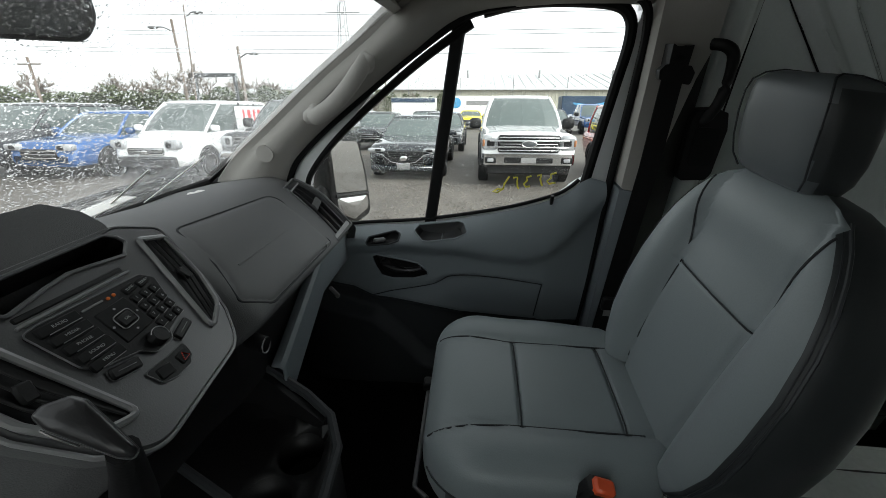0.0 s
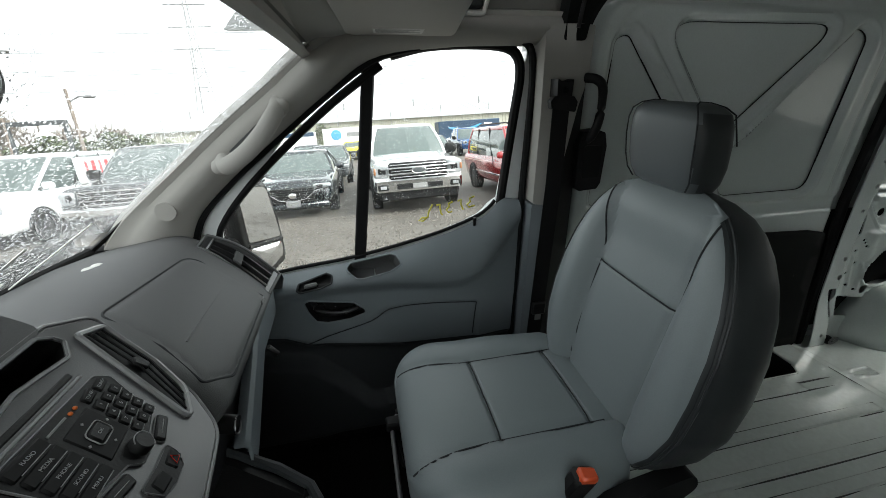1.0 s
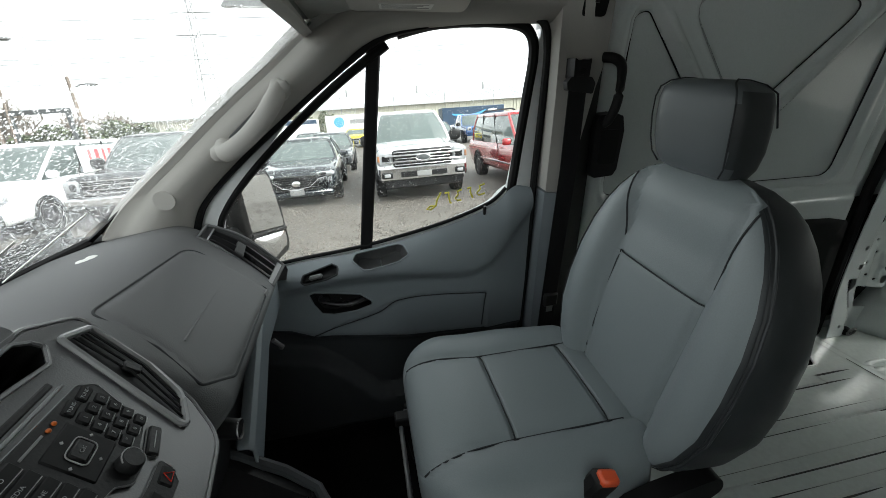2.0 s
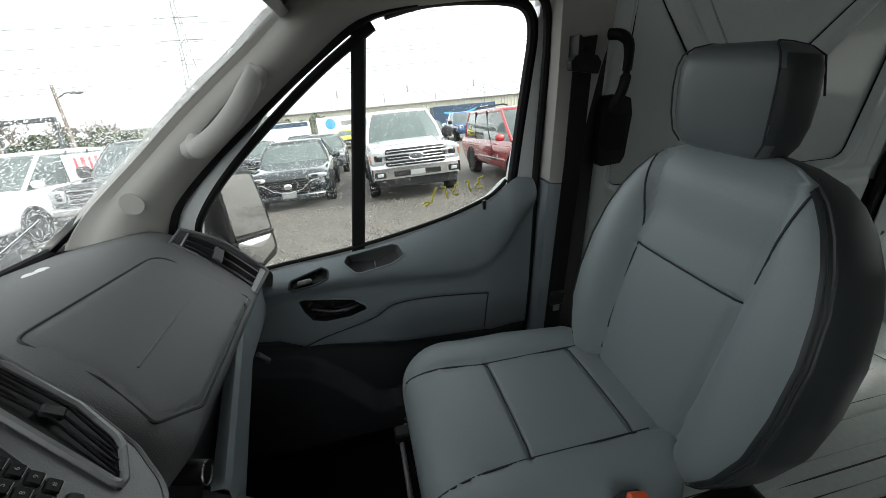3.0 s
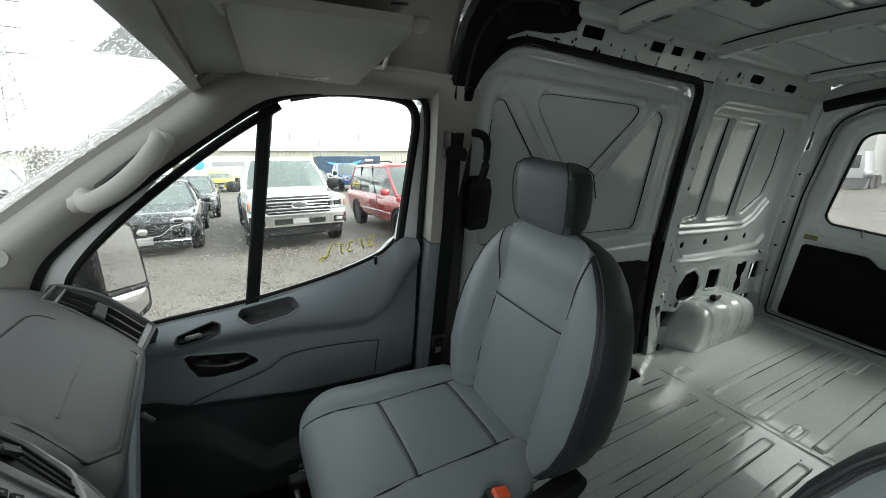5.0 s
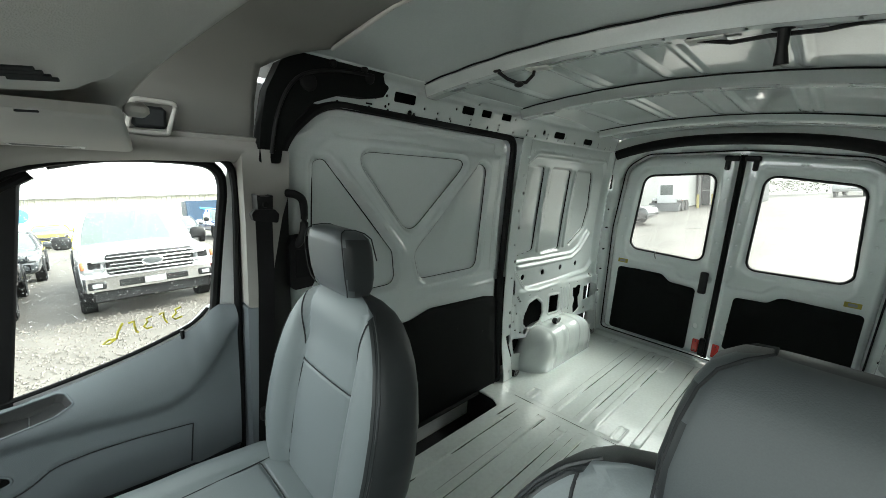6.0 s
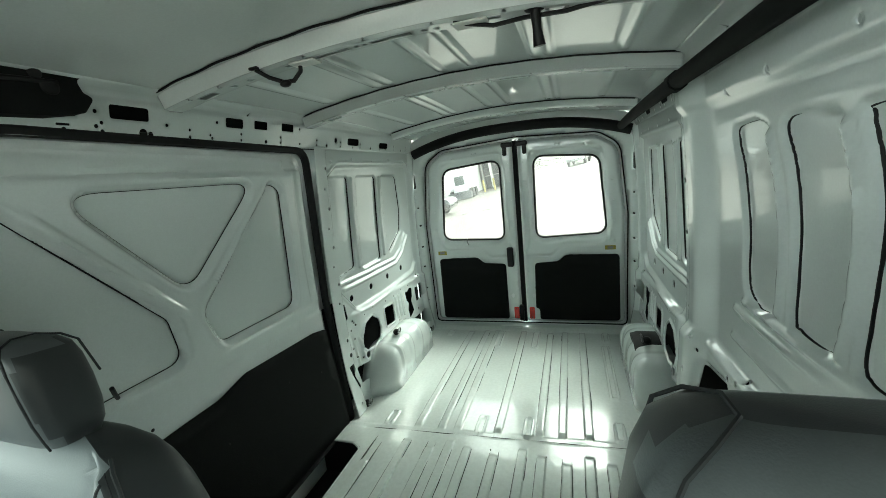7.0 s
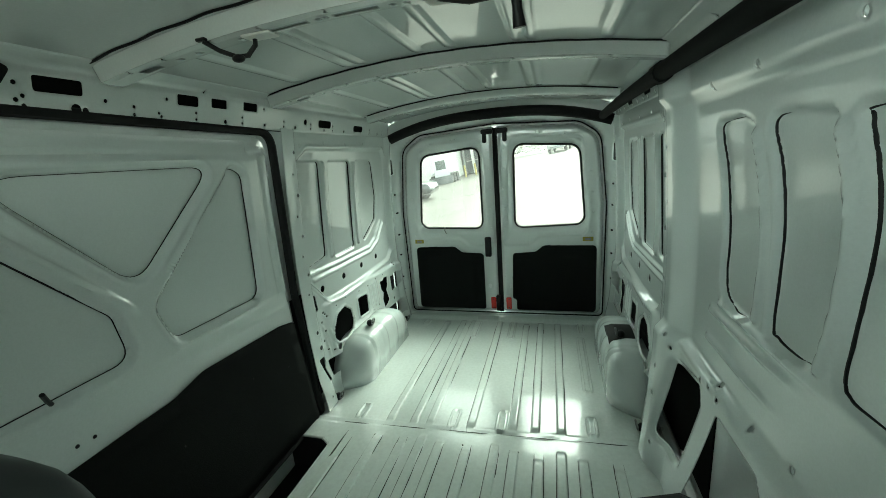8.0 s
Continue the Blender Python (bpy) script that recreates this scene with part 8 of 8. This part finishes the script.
tr = thing("box_trailer", "white box trailer with dark bars of lettering and a blue badge", "trailer", out((-1, 51, 0)), group="trailers")
part("box", Geo().box((-0.2, 51.5, 1.75), (8.0, 2.5, 2.3), 0.06, OUT), LABEL, tr)
part("badge", Geo().ball((-2.6, 50.22, 2.1), (0.62, 0.03, 0.62), 20, 8, 1, OUT), SKYBLUE, tr, "blue round badge")
part("lettering_bar", Geo().box((0.6, 50.22, 2.1), (3.9, 0.03, 0.5), 0.02, OUT), INK, tr)
part("undercarriage", Geo().box((-0.2, 51.5, 0.35), (7.0, 2.0, 0.5), 0.05, OUT), BLACK, tr)
cn = thing("box_trailer", "blue and white box trailer parked", "trailer", out((-8, 51, 0)), group="trailers")
part("box", Geo().box((-8.0, 52, 1.6), (5.5, 2.5, 2.2), 0.06, OUT), LABEL, cn)
part("band", Geo().box((-8.0, 50.72, 2.4), (5.5, 0.04, 0.5), 0.02, OUT), BLUEBOX, cn)
part("undercarriage", Geo().box((-8.0, 52, 0.25), (5, 2.0, 0.5), 0.05, OUT), BLACK, cn)


def pole(x, y, h, arm, r=0.14, lean=0.0, label="weathered wooden utility pole with a lamp arm"):
    p = thing("utility_pole", label, "pole", out((x, y, 0)), group="utility poles")
    part("post", Geo().tube([(x, y, -0.05), (x + lean * 0.5, y, h / 2), (x + lean, y, h)], [r, r * 0.85, r * 0.65], 8, m=OUT), WOOD, p)
    if arm:
        part("arm", Geo().tube([(x + lean, y, h - 0.8), (x + lean + arm * 0.6, y, h - 0.5), (x + lean + arm, y, h - 0.5)], 0.05, 6, m=OUT), STEEL, p)
        part("lamp_head", Geo().ball((x + lean + arm * 1.2, y, h - 0.52), (0.4, 0.18, 0.10), 10, 6, 0.8, OUT), STEEL, p)
    else:
        part("crossarm", Geo().box((x + lean, y, h - 0.5), (2.0, 0.1, 0.1), 0.02, OUT), WOOD, p)
    return p


pole(-22.4, 30, 7.6, -1.3)
pole(-17.7, 30, 5.8, 1.0)
pole(-34.8, 30, 5.2, 0, label="weathered wooden utility pole with a crossarm")
pole(-21.5, 29.5, 8.4, 0.8, 0.07, 0.6, "thin leaning steel pole")
pole(-15.6, 70, 6.5, 0, 0.15, label="wooden utility pole by the warehouse")
for i, (z, yy) in enumerate(((12.2, 80), (12.9, 80), (15.6, 82), (16.3, 82), (19.5, 84), (22.4, 84))):
    pl = thing("power_line", "thin black overhead power line", "cable", out((0, yy, z)), group="power lines")
    part("wire", Geo().tube([(x, yy, z - 1.2 + 1.2 * (x / 90) ** 2) for x in np.linspace(-90, 90, 30)], 0.035, 4, m=OUT), BLACK, pl)
py_ = thing("pylon", "grey lattice transmission tower", "pylon", out((-38, 120, 0)))
for sx in (-1, 1):
    for sy in (-1, 1):
        part("leg", Geo().tube([(-38 + sx * 3, 120 + sy * 3, 0), (-38 + sx * 1.0, 120 + sy, 22), (-38 + sx * 0.5, 120 + sy * 0.5, 40)], 0.14, 5, m=OUT), STEEL, py_)
for i in range(13):
    z0, z1 = 3 * i, 3 * i + 3
    a0, a1 = 3 - 2.5 * z0 / 40, 3 - 2.5 * z1 / 40
    part("brace", Geo().tube([(-38 - a0, 120, z0), (-38 + a1, 120, z1)], 0.08, 4, m=OUT).tube([(-38 + a0, 120, z0), (-38 - a1, 120, z1)], 0.08, 4, m=OUT), STEEL, py_)
for z in (26, 31, 36):
    part("crossarm", Geo().tube([(-38 - 5, 120, z), (-38 + 5, 120, z)], 0.13, 5, m=OUT), STEEL, py_)
pt = thing("gate_frame", "dark steel portal frame over a gateway", "gate frame", out((-20, 30, 0)))
for x in (-21.5, -18.3):
    part("post", Geo().box((x, 30, 1.95), (0.22, 0.22, 3.9), 0.02, OUT), DARKW, pt)
part("beam", Geo().box((-19.9, 30, 3.85), (3.5, 0.25, 0.28), 0.02, OUT), DARKW, pt)
part("brace", Geo().tube([(-18.3, 30, 2.0), (-17.0, 30, 0.1)], 0.09, 6, m=OUT), DARKW, pt)
ct = thing("box_trailer", "black enclosed trailer with a round white sign and a name board", "trailer", out((-34, 30, 0)), group="trailers")
part("box", Geo().box((-35.5, 31.2, 0.85), (13.4, 2.4, 1.55), 0.08, OUT), DARKW, ct)
part("roof_edge", Geo().box((-35.5, 30.0, 1.62), (13.4, 0.10, 0.06), 0.02, OUT), STEEL, ct)
part("round_sign", Geo().prism(circle(-34.3, 0.55, 0.62, 24), lambda u, v, w: Vector((u, w, v)), 29.90, 29.98, OUT), LABEL, ct, "round white sign")
sg = part("name_board", Geo().prism(rpoly([(-32.5, 0.05), (-30.0, 0.05), (-30.0, 0.75), (-30.6, 1.15), (-31.9, 1.15), (-32.5, 0.75)], 0.2, 4), lambda u, v, w: Vector((u, w, v)), 29.90, 29.98, OUT), LABEL, ct, "white board lettered ORLANDO")
cu = bpy.data.curves.new("lettering", "FONT")
cu.body, cu.size, cu.align_x, cu.align_y, cu.extrude = "ORLANDO", 0.55, "CENTER", "CENTER", 0.01
cu.materials.append(DARKW)
tx = new("lettering", cu)
tx.matrix_world = OUT @ pose(-31.25, 29.87, 0.45, 90, 0, 0)
tx.parent = sg
tx.matrix_parent_inverse = sg.matrix_world.inverted()
ww = thing("boundary_wall", "low white rendered boundary wall", "wall", out((-26, 31, 0)))
part("wall", Geo().box((-26.4, 31.5, 0.55), (4.6, 0.3, 1.1), 0.03, OUT), CONC, ww)
part("wall", Geo().box((-15.5, 33, 1.0), (9.0, 0.4, 2.0), 0.03, OUT), CONC, ww)


# bare trees and the hedge
def tree_mesh(seed, h):
    r = random.Random(seed)
    g, twigs = Geo(), Geo()

    def grow(p, d, L, rad, level):
        q = p + d * L
        mid = p.lerp(q, 0.5) + Vector((r.uniform(-1, 1), r.uniform(-1, 1), 0)) * L * 0.06
        (g if level < 2 else twigs).tube([p, mid, q], [rad, rad * 0.85, rad * 0.7], 6 if level < 2 else 3)
        if level > 5:
            return
        for _ in range(3 if level < 5 else 2):
            nd = (d + Vector((r.uniform(-1, 1), r.uniform(-1, 1), r.uniform(-0.25, 0.7))) * 0.75).normalized()
            grow(p.lerp(q, r.uniform(0.55 if level == 0 else 0.25, 1.0)), nd, L * r.uniform(0.58, 0.82), rad * 0.73, level + 1)

    grow(Vector((0, 0, -0.05)), Vector((0.03, 0.02, 1)).normalized(), h * 0.27, h * 0.022, 0)
    return g, twigs


def bare_tree(seed, h):
    t = thing("bare_tree", "leafless winter tree with grey bark", "tree", (0, 0, 0), group="bare trees")
    g, tw = tree_mesh(seed, h)
    part("trunk", g, BARK, t)
    part("crown", tw, BARK, t, "crown of bare twigs", smooth=0)
    return t


kinds = [bare_tree(3, 7.4), bare_tree(8, 6.2), bare_tree(15, 7.8)]
spots = [(-25.8, 35, 0.95), (-29.5, 36, 0.8), (-32.5, 36, 0.75), (-22.5, 38, 0.8), (-14, 55, 0.8), (-10, 66, 0.7), (-18, 60, 0.9), (-27, 45, 1.1), (-34, 42, 1.0)]
spots += [(-52 + 2.1 * i, 37.5 + 1.7 * math.sin(i * 2.3), 0.72 + 0.16 * math.sin(i * 1.7)) for i in range(17)]
for i, (x, y, k) in enumerate(spots):
    m_ = OUT @ pose(x, y, 0, 0, 0, 47 * i) @ Matrix.Scale(k, 4)
    if i < 3:
        kinds[i].matrix_basis = m_
    else:
        copy_thing(kinds[i % 3], OUT @ pose(x, y, 0, 0, 0, 47 * i)).scale = (k, k, k)


def leaf_bank(name, x0, x1, y, h, n, seed, label, depth=2.0, along="x"):
    r = random.Random(seed)
    g = Geo()
    for _ in range(n):
        t = r.random()
        u = x0 + (x1 - x0) * t
        top = h * (0.78 + 0.14 * math.sin(u * 0.9 + seed) * math.sin(u * 0.37 + 1) + 0.08 * math.sin(u * 3.1))
        z = top * r.random() ** 0.7
        v = y + depth * r.uniform(-0.5, 0.5) * (1 - 0.5 * z / h)
        s = r.uniform(0.05, 0.15)
        a, b = r.uniform(0, 6.28), r.uniform(-1, 1)
        d1 = Vector((math.cos(a), math.sin(a), b)).normalized() * s
        d2 = d1.cross(Vector((r.uniform(-1, 1), r.uniform(-1, 1), 1))).normalized() * s * 0.6
        c = Vector((u, v, z + 0.1)) if along == "x" else Vector((v, u, z + 0.1))
        g.add([c - d1, c + d2, c + d1, c - d2], [(0, 1, 2, 3)], OUT)
    return tagged(part(name, g, LEAF, smooth=0), label, "hedge", kind="stuff")


leaf_bank("hedge", -50, -14, 33.5, 3.3, 56000, 5, "dull evergreen hedge behind the parked cars", 2.5)
leaf_bank("hedge", -21, -4, 66, 4.2, 16000, 9, "evergreen bushes by the warehouse", 4)
leaf_bank("hedge", -6, 16, 60, 8.0, 20000, 2, "tall evergreen hedge at the far end of the yard", 5, "y")

# behind the van: the building with its loading doors, the loader, a parked car
bd = thing("depot_building", "white metal depot building with dark open loading bays", "building", out((34, 10, 0)))
part("wall", Geo().box((38, 14.8, 4.0), (9, 14, 8.0), 0.05, OUT), CONC, bd)
part("bay_wall", Geo().box((41, 5.7, 3.6), (6, 4.0, 7.2), 0.05, OUT), DARKW, bd)
for i in range(5):
    part("bay_post", Geo().box((37.9, 7.5 - 0.85 * i, 3.6), (0.3, 0.26, 7.2), 0.03, OUT), CONC if i % 2 else STEEL, bd)
    part("bay_bar", Geo().box((37.95, 5.8, 1.2 + 1.4 * i), (0.1, 3.6, 0.10), 0.02, OUT), STEEL, bd)
for i in range(2):
    bo = thing("bollard", "yellow painted steel bollard post", "bollard", out((33.2, 6.6 - 0.9 * i, 0)), group="bollards")
    part("post", Geo().tube([(33.2, 6.6 - 0.9 * i, 0), (33.2, 6.6 - 0.9 * i, 1.0)], 0.08, 10, m=OUT), BOLLARD, bo)
ld = thing("skid_loader", "white compact loader with a dark bucket", "loader", out((30.5, 7.8, 0)))
LDM = OUT @ pose(30.5, 7.7, 0, 0, 0, 0)
part("cab", Geo().loft([[Vector((x, y, z)) for x, y in rect(-0.7, -w, 0.8, w, 0.1)] for w, z in ((0.62, 0.55), (0.62, 1.2), (0.5, 2.0))], m=LDM), CARWHITE, ld)
part("screen", Geo().box((-0.66, 0, 1.45), (0.1, 0.85, 0.75), 0.05, LDM), TINT, ld)
part("bucket", Geo().prism([(-1.7, 0.05), (-1.1, 0.05), (-1.0, 0.5), (-1.15, 0.6)], lambda u, v, w: Vector((u, w, v)), -0.95, 0.95, LDM), DARKW, ld)
for s in (-1, 1):
    part("arm", Geo().box((-0.3, s * 0.74, 0.85), (1.7, 0.12, 0.18), 0.03, LDM), CARWHITE, ld)
    for x in (-0.45, 0.55):
        part("wheel", Geo().tube([(x, s * 0.70, 0.36), (x, s * 0.95, 0.36)], 0.36, 16, m=LDM), TYRE, ld)
c, m_ = vehicle("pickup_truck", "white pickup truck parked before the hedge", "pickup truck", (52, -2.0), CARWHITE, 5.6, 1.98, 1.85, 1.15, 1.08, 1.3, 2.0, 3.6, 3.75, nose=0.8, wr=0.38, bed=True, turn=80)
c, m_ = vehicle("sedan_car", "dark car parked across the yard", "car", (19.5, 5.3), CARGREY, 4.6, 1.82, 1.5, 0.98, 0.9, 1.3, 2.0, 3.2, 4.1)

# yellow marker strokes on the inside-out written window, and rain on the glass
mk = thing("marker_writing", "yellow hand-drawn marker figures on the side window", "writing", (0.05, 0.888, 0.75))
S0, SX, SZ = Vector((-0.03, 0.886, 0.775)), Vector((0.185, 0, 0.028)), Vector((0.016, 0, 0.040))
for strokes in ([(0.12, 1.1), (0.10, 0.5), (0.12, 0.05), (0.05, -0.2), (-0.03, -0.1), (0.02, 0.1), (0.11, 0.02)], [(0.20, 0.95), (0.27, 0.95), (0.30, 0.6), (0.36, 0.1), (0.40, -0.05)], [(0.50, 0.95), (0.43, 0.85), (0.47, 0.6), (0.44, 0.3), (0.50, 0.05), (0.57, 0.05)], [(0.60, 0.9), (0.66, 0.95), (0.68, 0.6), (0.75, 0.15), (0.78, 0.0)], [(0.90, 1.0), (0.82, 0.9), (0.86, 0.6), (0.82, 0.35), (0.88, 0.1), (0.98, 0.15)]):
    part("stroke", Geo().tube([S0 + SX * a + SZ * b for a, b in strokes], 0.0030, 5, flat=0.5, up=(0, 1, 0)), YELLOW, mk)

DROP = bpy.data.materials.new("rain_drop")
DROP.use_nodes = True
dn = DROP.node_tree.nodes
dn["Principled BSDF"].inputs["Transmission Weight"].default_value = 1.0
dn["Principled BSDF"].inputs["IOR"].default_value = 1.33
dn["Principled BSDF"].inputs["Roughness"].default_value = 0.02


def drops(name, n, place, seed, label, r0=0.0008, r1=0.0026):
    r = random.Random(seed)
    g = Geo()
    for _ in range(n):
        c, nx, ux, vx = place(r)
        s = r0 + (r1 - r0) * r.random() ** 2.5
        base = [c + ux * (s * math.cos(a)) + vx * (s * 1.25 * math.sin(a)) for a in np.linspace(0, 5.236, 6)]
        mid = [c + (p - c) * 0.75 + nx * (s * 0.55) for p in base]
        g.add(base + mid + [c + nx * (s * 0.8)], [(i, (i + 1) % 6, 6 + (i + 1) % 6, 6 + i) for i in range(6)] + [(6 + i, 6 + (i + 1) % 6, 12) for i in range(6)])
    me = bpy.data.meshes.new(name)
    me.from_pydata(g.v, [], g.f)
    ob = part(name, me, DROP, None, smooth=180)
    ob.visible_shadow = False
    return tagged(ob, label, "rain", kind="stuff")


def on_screen(r):
    y, t = r.uniform(0.0, 0.80), r.uniform(0.0, 1.0) ** 1.25
    p = screen_pt(t, y)
    a = (screen_pt(t + 0.01, y) - p).normalized()
    b = (screen_pt(t, y + 0.01) - p).normalized()
    n = a.cross(b)
    n = n if n.x < 0 else -n
    return p + n * 0.0005, n, b, a


def on_side(r):
    if r.random() < 0.72:
        u = r.uniform(-0.66, -0.22)
    else:
        u = r.uniform(-0.2, 0.2)
    lo = np.interp(u, [p[0] for p in SILL], [p[1] for p in SILL])
    hi = np.interp(u, [p[0] for p in reversed(WIN_EDGE)], [p[1] for p in reversed(WIN_EDGE)])
    return Vector((u, 0.8945, r.uniform(lo, max(hi - 0.02, lo + 0.01)))), Vector((0, 1, 0)), Vector((1, 0, 0)), Vector((0, 0, 1))


drops("rain_drops", 38000, on_screen, 11, "fine rain drops on the windscreen", 0.0004, 0.0015)
drops("rain_drops", 14000, on_side, 12, "fine rain drops on the side window", 0.0004, 0.0015)
